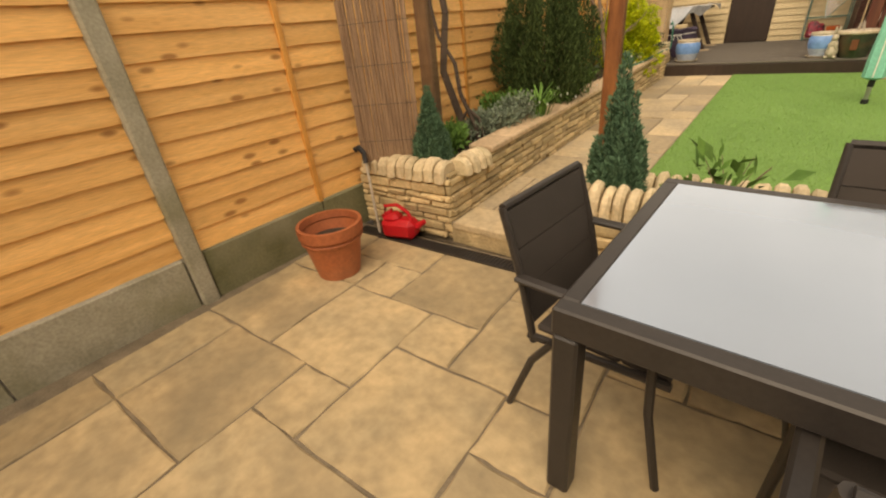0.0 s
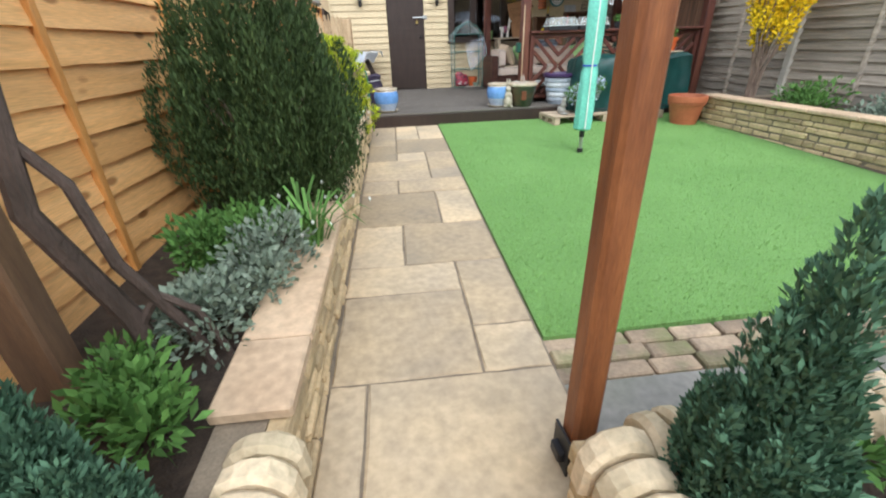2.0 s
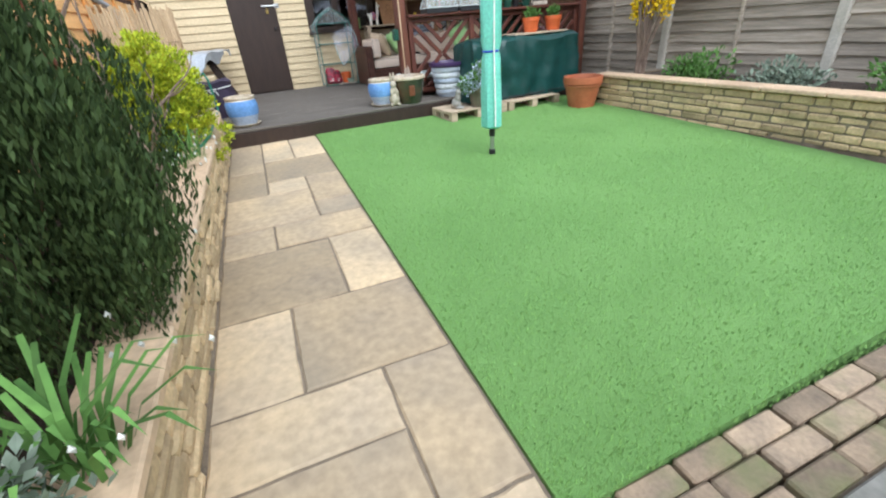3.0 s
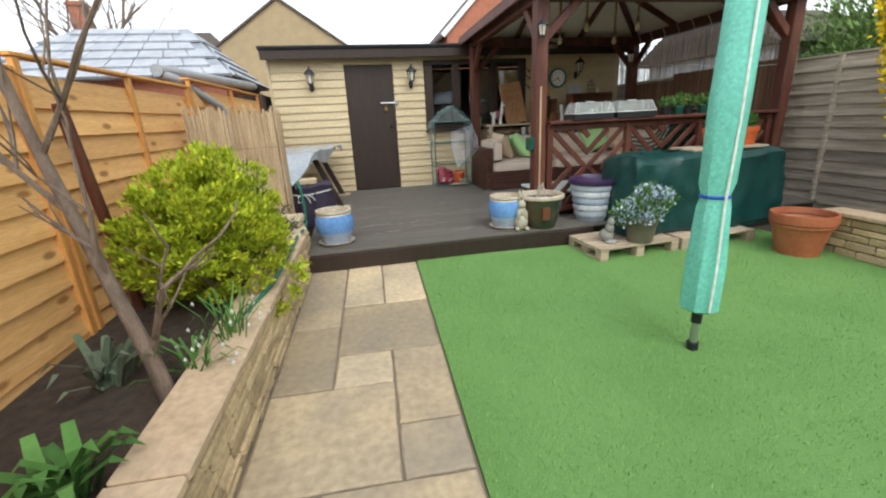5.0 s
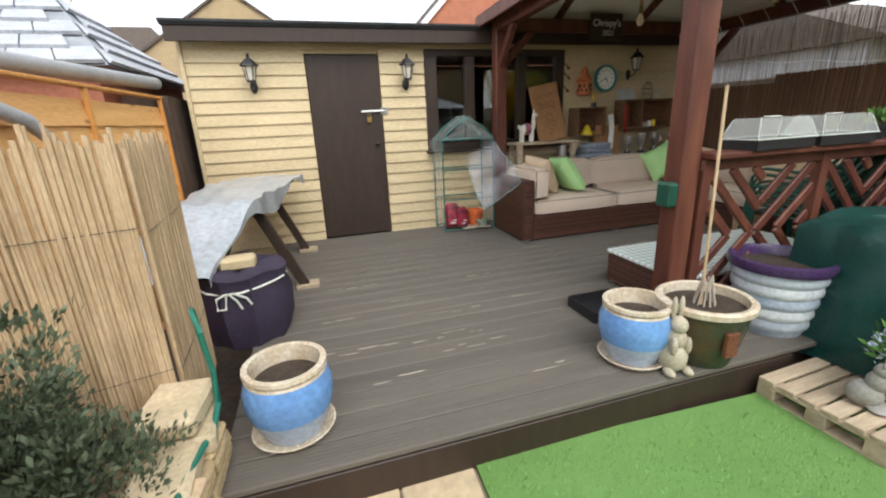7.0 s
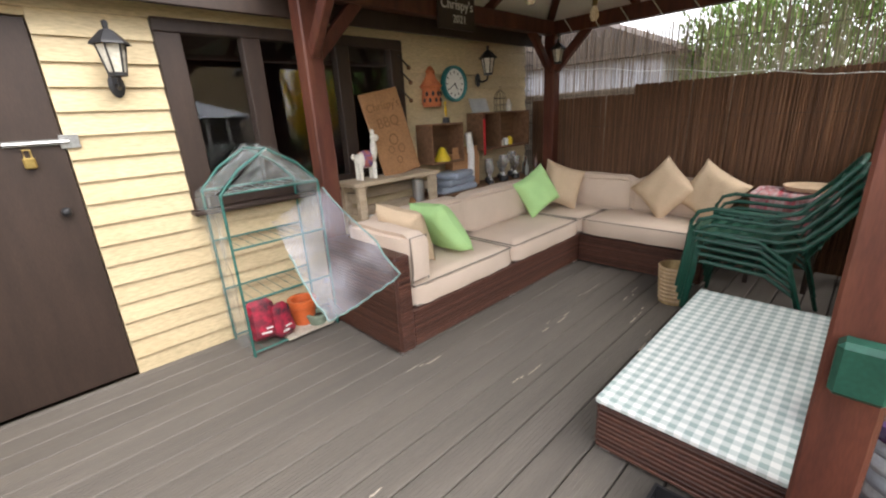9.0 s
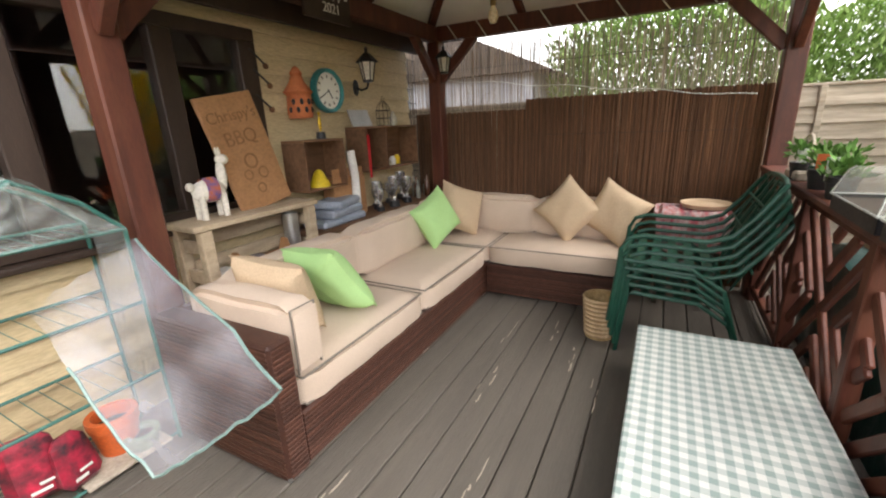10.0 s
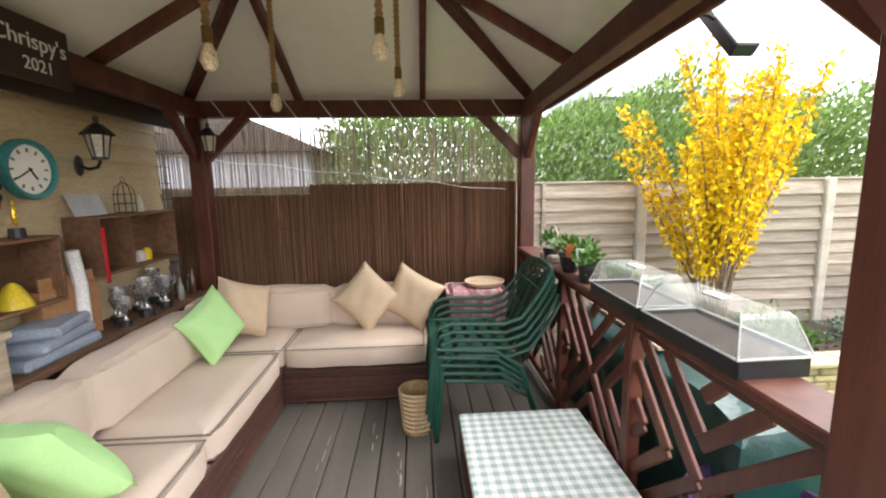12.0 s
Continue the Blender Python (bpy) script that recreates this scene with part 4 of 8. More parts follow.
flower_pot("plant_pot", (-1.66, -6.52, PZ), 0.205, 0.355, TERRA, "large empty terracotta coloured plant pot on the patio", 0.045, 0.66)

can = thing("watering_can", (-1.58, -5.955, PZ + 0.009), "bright red plastic watering can lying by the stone bed", "watering can", turn=12)
part("body", Geo().box(-0.15, -0.075, 0, 0.12, 0.075, 0.15, c=0.035).box(-0.14, -0.06, 0.12, 0.0, 0.06, 0.19, c=0.03), RED, can, smooth=True)
part("spout", Geo().tube([(0.08, 0, 0.08), (0.14, 0, 0.10), (0.19, 0, 0.14)], 0.030, r1=0.018), RED, can, smooth=True)
part("mouth", Geo().lathe([(0.045, 0), (0.052, 0.03), (0.046, 0.03), (0.040, 0.005), (0.001, 0.004)], 16).moved(pose(-0.10, 0, 0.165, 0, -35, 0)), RED, can, "dark open filling mouth", smooth=True)
part("handle", Geo().tube([(-0.14, 0, 0.14), (-0.12, 0, 0.235), (-0.02, 0, 0.25), (0.06, 0, 0.20), (0.09, 0, 0.13)], 0.014), RED, can, smooth=True)

tool = thing("garden_tool", (-1.93, -5.97, PZ), "long handled garden tool with a black head leaning at the bed", "tool")
part("handle", Geo().tube([(0.12, 0, 0.0), (0.09, 0.02, 0.25), (0.04, 0.06, 0.56)], 0.011), WORN, tool)
part("head", Geo().tube([(0.05, 0.05, 0.53), (0.03, 0.065, 0.60), (-0.01, 0.06, 0.64), (-0.04, 0.05, 0.62)], 0.020), BLACK, tool)


def cane_screen(name, a, b, z0, z1, material, label, n, r=0.007, ragged=0.05, wires=3, lean=0.0, singles=False):
    """A roll of upright canes from a to b, held by wires."""
    c = thing(name, (0, 0, 0), label, "screen")
    g = Geo()
    a, b = Vector((*a, 0)), Vector((*b, 0))
    for i in range(n):
        p = a.lerp(b, (i + rnd(-0.3, 0.3)) / n)
        d = Vector((-(b - a).y, (b - a).x, 0)).normalized()
        p += d * rnd(-0.006, 0.006)
        top = z1 + rnd(-ragged, ragged * 0.4)
        q = (p.x + rnd(-0.008, 0.008) + d.x * lean, p.y + rnd(-0.008, 0.008) + d.y * lean, top)
        if singles:
            part("cane", Geo().tube([(p.x, p.y, z0), q], r * rnd(0.7, 1.3), 6), material, c)
        else:
            g.tube([(p.x, p.y, z0), q], r * rnd(0.7, 1.3), 4, cap=False)
    if not singles:
        tagged(part("cane_mat", g, material, c), kind="stuff")
    for k in range(wires):
        z = z0 + (z1 - z0) * (k + 0.6) / (wires + 0.2)
        dd = d * (0.012)
        for s in (1, -1):
            part("wire", Geo().tube([(a.x + dd.x * s + d.x * lean * (k + .6) / wires, a.y + dd.y * s, z), (b.x + dd.x * s + d.x * lean * (k + .6) / wires, b.y + dd.y * s, z)], 0.0014, 4), GUNMETAL, c)
    return c


cane_screen("cane_screen", (-1.96, -5.86), (-1.54, -5.66), 0.27, 1.33, SLATREED, "brown bamboo slat screen standing on the end of the raised bed", 44, 0.0075, 0.02, 4, singles=True)
cane_screen("cane_screen", (-1.70, -0.02), (-1.08, 0.16), 0.28, 1.47, BAMBOO, "pale bamboo cane screen at the end of the raised bed", 62, 0.008, 0.06, 2, singles=True)
cane_screen("cane_screen", (-1.07, 0.17), (-1.12, 0.78), 0.27, 1.44, BAMBOO, "pale bamboo cane screen beside the deck", 62, 0.008, 0.06, 2, singles=True)

post = thing("pergola_post", (-0.35, -5.33, -0.08), "rough reddish brown square pergola post by the path", "post")
part("shaft", Geo().box(-0.040, -0.040, 0, 0.040, 0.040, 2.5, c=0.012), POSTWOOD, post)
part("bracket", Geo().box(-0.075, -0.03, 0.04, -0.047, 0.03, 0.08, c=0.004).box(-0.055, -0.05, 0, -0.047, 0.05, 0.14), BLACK, post)
single("pergola_post", Geo().box(-0.062, -0.05, 0, 0.062, 0.05, 2.3, c=0.01), OLDPOST, (-1.90, -5.02, 0.18), "brown square pergola post standing in the raised bed", "post")
vine = Geo()
vine.tube([(-1.60, -5.0, 0.15), (-1.63, -5.02, 0.45), (-1.70, -5.10, 0.8), (-1.66, -5.07, 1.2), (-1.74, -5.06, 1.6), (-1.70, -5.05, 2.1)], 0.034, 8, r1=0.02)
vine.tube([(-1.46, -4.98, 0.15), (-1.50, -4.98, 0.35), (-1.60, -5.03, 0.62), (-1.62, -5.05, 0.85), (-1.72, -5.1, 1.05), (-1.8, -5.1, 1.4)], 0.020, 8, r1=0.012)
vine.tube([(-1.62, -5.02, 0.4), (-1.55, -5.0, 0.5), (-1.47, -4.98, 0.42), (-1.42, -4.95, 0.2)], 0.016, 7, r1=0.012)
single("vine", vine, VINEBARK, (0, 0, 0), "twisted bare grey vine stems on the pergola post", "vine", smooth=True)
dp = Geo().tube([(-1.80, -4.78, 2.3), (-1.80, -4.78, 1.55), (-1.76, -4.80, 1.47), (-1.66, -4.84, 1.42)], 0.034, 12)
dp.tube([(-1.80, -4.78, 1.75), (-2.06, -4.78, 1.75)], 0.012, 8)
single("drain_pipe", dp, plain("maroon_plastic", (0.06, 0.012, 0.02), 0.35), (0, 0, 0), "short maroon plastic drain pipe in front of the fence", "pipe", smooth=True)


# ---- planting ----
def shrub(name, at, label, sampler, n, size, material, slim=0.4, up=0.4, stems=None, extra=None, category="shrub"):
    c = thing(name, at, label, category)
    part("crown", leaves(Geo(), n, sampler, size, up, slim), material, c)
    if stems:
        g = Geo()
        for s in range(stems[0]):
            t = 2 * math.pi * s / stems[0] + rnd(0, 1)
            g.tube([(0.02 * math.cos(t), 0.02 * math.sin(t), -0.05), (stems[1] * 0.4 * math.cos(t), stems[1] * 0.4 * math.sin(t), stems[2] * 0.5), (stems[1] * math.cos(t), stems[1] * math.sin(t), stems[2])], stems[3], 6, r1=stems[3] * 0.4)
        part("stem", g, BARK, c)
    if extra:
        part(extra[0], leaves(Geo(), extra[2], sampler, extra[3], 0.7, extra[4] if len(extra) > 4 else 0.7), extra[1], c)
    return c


shrub("conifer", (-1.48, -5.62, 0.24), "small dwarf blue green conifer in the stone bed", in_plumes(0.15, 0.52, 34, 3, 0.1), 15000, 0.024, CONIFER, 0.32, 0.7, (1, 0.01, 0.3, 0.014), category="conifer")
shrub("conifer", (-0.185, -5.70, 0.19), "upright pointed dwarf conifer in the stone planter", in_plumes(0.165, 0.72, 40, 5, 0.1), 21000, 0.026, CONIFER, 0.32, 0.7, (1, 0.01, 0.4, 0.014), category="conifer")


def yew_sampler():
    """Upright plumes that fan out from the foot."""
    q = random.Random(4)
    plumes = []
    for _ in range(80):
        t, r = q.uniform(0, 6.283), q.uniform(0.05, 1) ** 0.6
        h = (1.62 - 0.80 * r) * q.uniform(0.75, 1.08)
        plumes.append((t, r, h, q.uniform(0.05, 0.085)))

    def f():
        t, r, h, w = random.choice(plumes)
        k = rnd(0.05, 1) ** 0.8
        rad = r * (0.26 + 0.26 * min(1, k * 2.2)) * (1.0 if k < 0.75 else 1 - (k - 0.75) * 0.5)
        ww = w * (1 - k) ** 0.4 + 0.012
        return Vector((rad * math.cos(t) * 1.05 + random.gauss(0, 1) * ww * 0.6, rad * math.sin(t) * 1.25 + random.gauss(0, 1) * ww * 0.6, k * h)), Vector((math.cos(t) * 0.5, math.sin(t) * 0.5, 1.2))
    return f


shrub("yew_bush", (-1.47, -3.62, 0.22), "large dense dark green upright yew bush in the bed", yew_sampler(), 60000, 0.033, YEW, 0.28, 0.9, (7, 0.3, 0.7, 0.02))
shrub("golden_bush", (-1.30, -1.18, 0.32), "rounded golden green evergreen bush in the bed", in_tufts(in_blob((0, 0.0, 0.36), (0.44, 0.57, 0.56), 14, 6, 0.85), 560), 30000, 0.033, GOLD, 0.46, 0.5, (7, 0.3, 0.3, 0.014))
shrub("dark_shrub", (-1.34, -0.30, 0.32), "bushy dark olive green shrub before the bamboo screen", in_tufts(in_blob((0, 0, 0.36), (0.38, 0.27, 0.46), 12, 8, 0.6), 420, 0.05), 15000, 0.028, DARKLEAF, 0.4, 0.5, (6, 0.15, 0.3, 0.007))
shrub("silver_plant", (-1.47, -4.88, 0.28), "low silver green variegated plant in the bed", in_blob((0, 0, 0.10), (0.20, 0.24, 0.14), 10, 12, 0.3), 1500, 0.032, SAGE, 0.5, 0.6)


def blades(name, at, n, h, r, material, label, flower=None, width=0.016):
    c = thing(name, at, label, "plant")
    g, f = Geo(), Geo()
    for i in range(n):
        t = rnd(0, 6.283)
        l = h * rnd(0.6, 1.1)
        out = r * rnd(0.4, 1.2)
        s = Vector((-math.sin(t), math.cos(t), 0)) * width * 0.5
        base = Vector((rnd(-0.05, 0.05), rnd(-0.05, 0.05), 0))
        pts = [base, base + Vector((math.cos(t) * out * 0.3, math.sin(t) * out * 0.3, l * 0.65)), base + Vector((math.cos(t) * out * 0.75, math.sin(t) * out * 0.75, l * 0.95)), base + Vector((math.cos(t) * out, math.sin(t) * out, l * 0.8))]
        g.add([pts[0] - s * 0.6, pts[0] + s * 0.6, pts[1] + s, pts[1] - s, pts[2] + s * 0.8, pts[2] - s * 0.8, pts[3]], [(0, 1, 2, 3), (3, 2, 4, 5), (5, 4, 6)])
        if flower and i % 3 == 0:
            p = pts[3]
            for k in range(3):
                a = 2.1 * k
                f.add([p, p + Vector((0.008 * math.cos(a), 0.008 * math.sin(a), -0.012)), p + Vector((0.002, 0.002, -0.028)), p + Vector((0.008 * math.cos(a + 1.6), 0.008 * math.sin(a + 1.6), -0.012))], [(0, 1, 2, 3)])
    part("leaves", g, material, c)
    if flower:
        tagged(part("blossom", f, flower, c, "small white hanging flowers"), kind="stuff")
    return c


shrub("silver_plant", (-1.36, -4.62, 0.28), "low silver green variegated plant spilling over the bed", in_blob((0, 0, 0.10), (0.20, 0.30, 0.17), 10, 13, 0.3), 1900, 0.034, SAGE, 0.5, 0.6)
shrub("silver_plant", (-1.55, -4.40, 0.28), "low grey green leafy plant under the yew", in_blob((0, 0, 0.10), (0.24, 0.30, 0.18), 10, 14, 0.3), 2600, 0.036, MIDLEAF, 0.45, 0.6)
shrub("leafy_plant", (-1.53, -5.30, 0.28), "leafy mid green plant beside the vine stems", in_blob((0, 0, 0.05), (0.15, 0.16, 0.11), 9, 17, 0.3), 620, 0.045, MIDLEAF, 0.42, 0.6)
shrub("leafy_plant", (-1.61, -5.15, 0.28), "small green plant growing through the soil", in_blob((0, 0, 0.05), (0.14, 0.14, 0.09), 7, 18, 0.3), 420, 0.045, MIDLEAF, 0.4, 0.6)
blades("strap_leaf_plant", (-1.22, -4.35, 0.27), 40, 0.30, 0.26, MIDLEAF, "clump of bright green strap leaves in the bed", WFLOWER)
blades("snowdrops", (-1.16, -3.35, 0.28), 24, 0.22, 0.16, MIDLEAF, "snowdrops in flower at the bed edge", WFLOWER, 0.009)
blades("snowdrops", (-1.10, -1.82, 0.31), 34, 0.30, 0.20, MIDLEAF, "snowdrops in flower below the golden bush", WFLOWER, 0.009)
blades("snowdrops", (-1.18, -2.05, 0.30), 26, 0.24, 0.18, MIDLEAF, "snowdrops and green leaves beside the small tree", WFLOWER, 0.012)
blades("strap_leaf_plant", (-1.50, -2.85, 0.28), 26, 0.26, 0.24, MIDLEAF, "bright green arching leaves in the bed", None, 0.03)
blades("strap_leaf_plant", (-1.55, -1.95, 0.29), 24, 0.20, 0.20, DARKLEAF, "dark green low leaves near the small tree", None, 0.03)
blades("strap_leaf_plant", (-1.38, -2.55, 0.28), 22, 0.22, 0.22, MIDLEAF, "grey green broad leaves in the bed", None, 0.04)
shrub("laurel_sprig", (0.34, -5.70, 0.19), "sparse broad leaved green plant in the planter", in_blob((0, 0, 0.16), (0.22, 0.14, 0.26), 8, 31, 0.3), 46, 0.10, MIDLEAF, 0.42, 0.7, (7, 0.14, 0.24, 0.004))
shrub("low_plant", (0.15, -5.68, 0.19), "low green bedding plant in the planter", in_blob((0, 0, 0.03), (0.2, 0.1, 0.08), 6, 35, 0.3), 200, 0.045, MIDLEAF, 0.4, 0.5)

tree = thing("small_tree", (-1.26, -2.12, 0.25), "small bare grey branched tree in the raised bed", "tree")
part("trunk", Geo().tube([(0, 0, 0), (-0.03, 0.0, 0.25), (-0.10, 0.02, 0.55), (-0.20, 0.05, 1.0), (-0.27, 0.06, 1.45)], 0.034, 10, r1=0.014), BARK, tree, smooth=True)
qb = random.Random(9)


def limb(g, p, d, l, r, depth):
    pts = [p]
    for i in range(3):
        d = (d + Vector((qb.uniform(-0.25, 0.25), qb.uniform(-0.25, 0.25), qb.uniform(-0.05, 0.22)))).normalized()
        pts.append(pts[-1] + d * l / 3)
    g.tube(pts, r, 5, r1=r * 0.5)
    if depth:
        for k in range(3):
            i = qb.choice((1, 2, 3))
            limb(g, pts[i], (d + Vector((qb.uniform(-1, 1), qb.uniform(-1, 1), qb.uniform(-0.2, 0.7)))).normalized(), l * 0.62, r * 0.55, depth - 1)


for p, d, l, r in (((-0.03, 0, 0.2), (0.28, 0.0, 1), 0.40, 0.017), ((-0.10, 0.02, 0.55), (0.05, 0.0, 1), 0.40, 0.012), ((-0.2, 0.05, 1.0), (0.5, -0.2, 1), 0.6, 0.011), ((-0.15, 0.03, 0.8), (-0.8, 0.3, 0.9), 0.6, 0.012), ((-0.27, 0.06, 1.4), (0.2, 0.3, 1), 0.6, 0.010), ((-0.27, 0.06, 1.4), (-0.5, -0.3, 1), 0.5, 0.009)):
    g = Geo()
    limb(g, Vector(p), Vector(d).normalized(), l, r, 2)
    part("limb", g, BARK, tree)
hose = Geo().tube([(-1.0, 0.22, 0.80), (-0.96, 0.10, 0.84), (-0.935, 0.04, 0.78), (-0.925, 0.05, 0.62), (-0.925, 0.03, 0.50), (-0.93, -0.06, 0.46), (-0.96, -0.3, 0.475), (-0.97, -0.8, 0.46), (-1.0, -1.3, 0.445), (-1.12, -1.75, 0.40), (-1.16, -2.2, 0.36), (-1.13, -2.6, 0.35), (-1.22, -2.85, 0.34), (-1.42, -2.95, 0.32), (-1.6, -2.9, 0.31)], 0.011, 8)
single("garden_hose", hose, plain("hose_green", (0.02, 0.16, 0.11), 0.4), (0, 0, 0), "green garden hose lying along the raised bed", "hose", smooth=True)
for i, (x, y, z, t, s) in enumerate(((-1.03, -0.02, 0.45, 10, 1.0), (-1.05, 0.0, 0.53, -5, 1.0), (-1.22, -0.12, 0.36, 20, 0.9), (-1.03, -0.25, 0.45, 4, 0.9))):
    single("loose_stone", Geo().box(-0.10 * s, -0.13 * s, -0.04, 0.10 * s, 0.13 * s, 0.035, c=0.015), COPING, (x, y, z), "loose pale coping stone stacked at the wall end", "stone", "loose stones", turn=t)

single("garden_stake", bar((-1.79, -1.30, 1.46), (-1.76, -1.16, 0.28), 0.045, 0.045, (0, 1, 0)), BROWN, (0, 0, 0), "dark brown wooden stake leaning against the orange fence", "stake")

forsythia = thing("forsythia", (3.86, -0.98 - 0.25, 0.36), "tall forsythia bush in full yellow flower by the fence", "shrub")
qb = random.Random(21)
fl = Geo()
for i in range(26):
    t = qb.uniform(0, 6.283)
    o = qb.uniform(0.15, 1.0)
    pts = [Vector((0.05 * math.cos(t), 0.05 * math.sin(t), -0.04))]
    hgt = qb.uniform(1.6, 2.5) * (1.1 - 0.3 * o)
    for k in range(1, 7):
        u = k / 6
        pts.append(Vector((math.cos(t) * o * 0.72 * u ** 1.3 + qb.uniform(-0.03, 0.03), math.sin(t) * o * 0.85 * u ** 1.3 + qb.uniform(-0.03, 0.03), hgt * u)))
    part("stem", Geo().tube(pts, 0.012, 5, r1=0.004), BARK, forsythia)

    def along():
        u = rnd(0.38, 1.0) * 5.99
        a = int(u)
        p = pts[a].lerp(pts[a + 1], u - a)
        return p + Vector((random.gauss(0, 0.03), random.gauss(0, 0.03), random.gauss(0, 0.03))), Vector((rnd(-1, 1), rnd(-1, 1), rnd(-0.3, 1)))
    leaves(fl, 460, along, 0.044, 0.2, 0.6)
tagged(part("blossom", fl, YELLOW, forsythia, "masses of small yellow flowers"), kind="stuff")
for y in (-1.9, -2.8, -3.7):
    shrub("bed_plant", (4.05, y, 0.34), "low mixed green plants in the far bed", in_blob((0, 0, 0.10), (0.35, 0.45, 0.2), 9, int(y * -10), 0.3), 900, 0.06, MIDLEAF if y != -2.8 else SAGE, 0.4, 0.5)


def hedge():
    z = rnd(0, 1)
    y = rnd(-7.5, 2.6)
    lump = 0.4 * math.sin(y * 1.7) + 0.25 * math.sin(y * 4.1 + 1)
    return Vector((7.4 + rnd(-0.6, 1.6) - 0.3 * lump, y, 0.3 + (2.75 + lump * 0.6) * z)), Vector((-1, 0, 0.3))


tagged(new("hedge", leaves(Geo(), 90000, hedge, 0.11, 0.5, 0.32).mesh("hedge", BAMLEAF)), "tall light green bamboo hedge behind the fence", "hedge", "", "stuff")

# ---- lawn things ----
dry = thing("rotary_dryer", (1.246, -2.0, ground_z(-2.0)), "folded rotary clothes dryer in a turquoise zipped cover on the lawn", "clothes dryer")
part("socket", Geo().lathe([(0.03, -0.02), (0.03, 0.05), (0.022, 0.052), (0.001, 0.052)], 16), BLACK, dry, smooth=True)
part("mast", Geo().tube([(0, 0, 0.0), (0.012, 0, 2.0)], 0.019, 14), METAL, dry, smooth=True)
part("sleeve", Geo().tube([(0.001, 0, 0.17), (0.002, 0, 0.27)], 0.026, 14), BLACK, dry, smooth=True)
cg = Geo()
prof = [(0.052, 0.24), (0.085, 0.26), (0.088, 0.5), (0.075, 0.8), (0.062, 0.86), (0.078, 0.92), (0.082, 1.3), (0.075, 1.9), (0.02, 2.05)]
cg.lathe(prof, 18)
cg.v = [(x * (1 + 0.14 * math.sin(5 * math.atan2(y, x) + z * 3)) + 0.006 * z, y * (1 + 0.10 * math.sin(3 * math.atan2(y, x) - z * 4)), z) for x, y, z in cg.v]
part("cover", cg, TURQ, dry, "turquoise fabric cover", smooth=True)
part("tie", Geo().lathe([(0.066, 0.85), (0.070, 0.858), (0.066, 0.866)], 18), plain("blue_cord", (0.02, 0.06, 0.5), 0.5), dry, "blue cord")
part("zip", Geo().tube([(-0.02, -0.092, 0.27), (-0.02, -0.096, 0.5), (-0.015, -0.080, 0.82), (-0.012, -0.088, 1.2), (-0.01, -0.082, 1.9)], 0.006, 6), WFLOWER, dry, "white zip")


def pallet(at, turn=0.0):
    c = thing("pallet", at, "grey weathered wooden pallet lying on the lawn", "pallet", "pallets", turn=turn)
    for i in range(6):
        part("top_board", Geo().box(0.0, i * 0.086, 0.095, 0.80, i * 0.086 + 0.07, 0.113, c=0.003), PALLET, c)
    for x in (0.0, 0.36, 0.72):
        part("stringer", Geo().box(x, 0, 0.077, x + 0.08, 0.50, 0.094, c=0.003), PALLET, c)
        for y in (0.0, 0.21, 0.42):
            part("block", Geo().box(x, y, 0.018, x + 0.08, y + 0.08, 0.077, c=0.003), PALLET, c)
        part("foot_board", Geo().box(x, 0, 0.0, x + 0.08, 0.50, 0.018, c=0.003), PALLET, c)
    return c


pallet((1.50, -0.70, ground_z(-0.5)), 3)
pallet((2.33, -0.66, ground_z(-0.5)), 1)
pz = ground_z(-0.5) + 0.113
x0, x1, y0, y1, z0, z1 = 1.95, 3.56, -0.44, 0.08, pz, 0.88
def tarp_point(u, v):
    """u runs round the foot, v from the foot up to the middle of the top."""
    a = u * 2 * (x1 - x0 + y1 - y0)
    L, W = x1 - x0, y1 - y0
    if a < L:
        p, n = (x0 + a, y0), (0, -1)
    elif a < L + W:
        p, n = (x1, y0 + a - L), (1, 0)
    elif a < 2 * L + W:
        p, n = (x1 - (a - L - W), y1), (0, 1)
    else:
        p, n = (x0, y1 - (a - 2 * L - W)), (-1, 0)
    fold = 0.05 * noise.noise((a * 3.1, v * 2.0, 0.3)) * (1 - 0.5 * v) + 0.03 * noise.noise((a * 8.0, v * 6.0, 2.0))
    if v < 0.75:
        k = v / 0.75
        z = z0 + (z1 - z0) * k - 0.02 * math.sin(a * 7)
        o = 0.05 * (1 - k) + fold
        return (p[0] + n[0] * o, p[1] + n[1] * o, z)
    k = (v - 0.75) / 0.25
    cx, cy = min(max(p[0], x0 + 0.25), x1 - 0.25), (y0 + y1) / 2
    return (p[0] + (cx - p[0]) * k, p[1] + (cy - p[1]) * k, z1 + 0.03 * math.sin(k * 1.5) - 0.02 * math.sin(a * 7) * (1 - k) + 0.008 * math.sin(a * 11 + k * 5))
NU, NV = 120, 14
vs = [tarp_point(i / NU, j / NV) for j in range(NV + 1) for i in range(NU)]
fs = [(j * NU + i, j * NU + (i + 1) % NU, (j + 1) * NU + (i + 1) % NU, (j + 1) * NU + i) for j in range(NV) for i in range(NU)]
cbox = thing("covered_box", (0, 0, 0), "long box under a dark green tarpaulin on the pallets", "covered box")
part("box", Geo().box(x0 + 0.04, y0 + 0.04, pz, x1 - 0.04, y1 - 0.04, z1 - 0.06, c=0.01), DARK, cbox)
part("tarpaulin", Geo().add(vs, fs), TARP, cbox, smooth=True)
part("cord", Geo().tube([(x0 - 0.03, y0 - 0.05, pz + 0.05), (2.6, y0 - 0.07, pz + 0.03), (x1 + 0.03, y0 - 0.05, pz + 0.05)], 0.006, 6), BLACK, cbox)
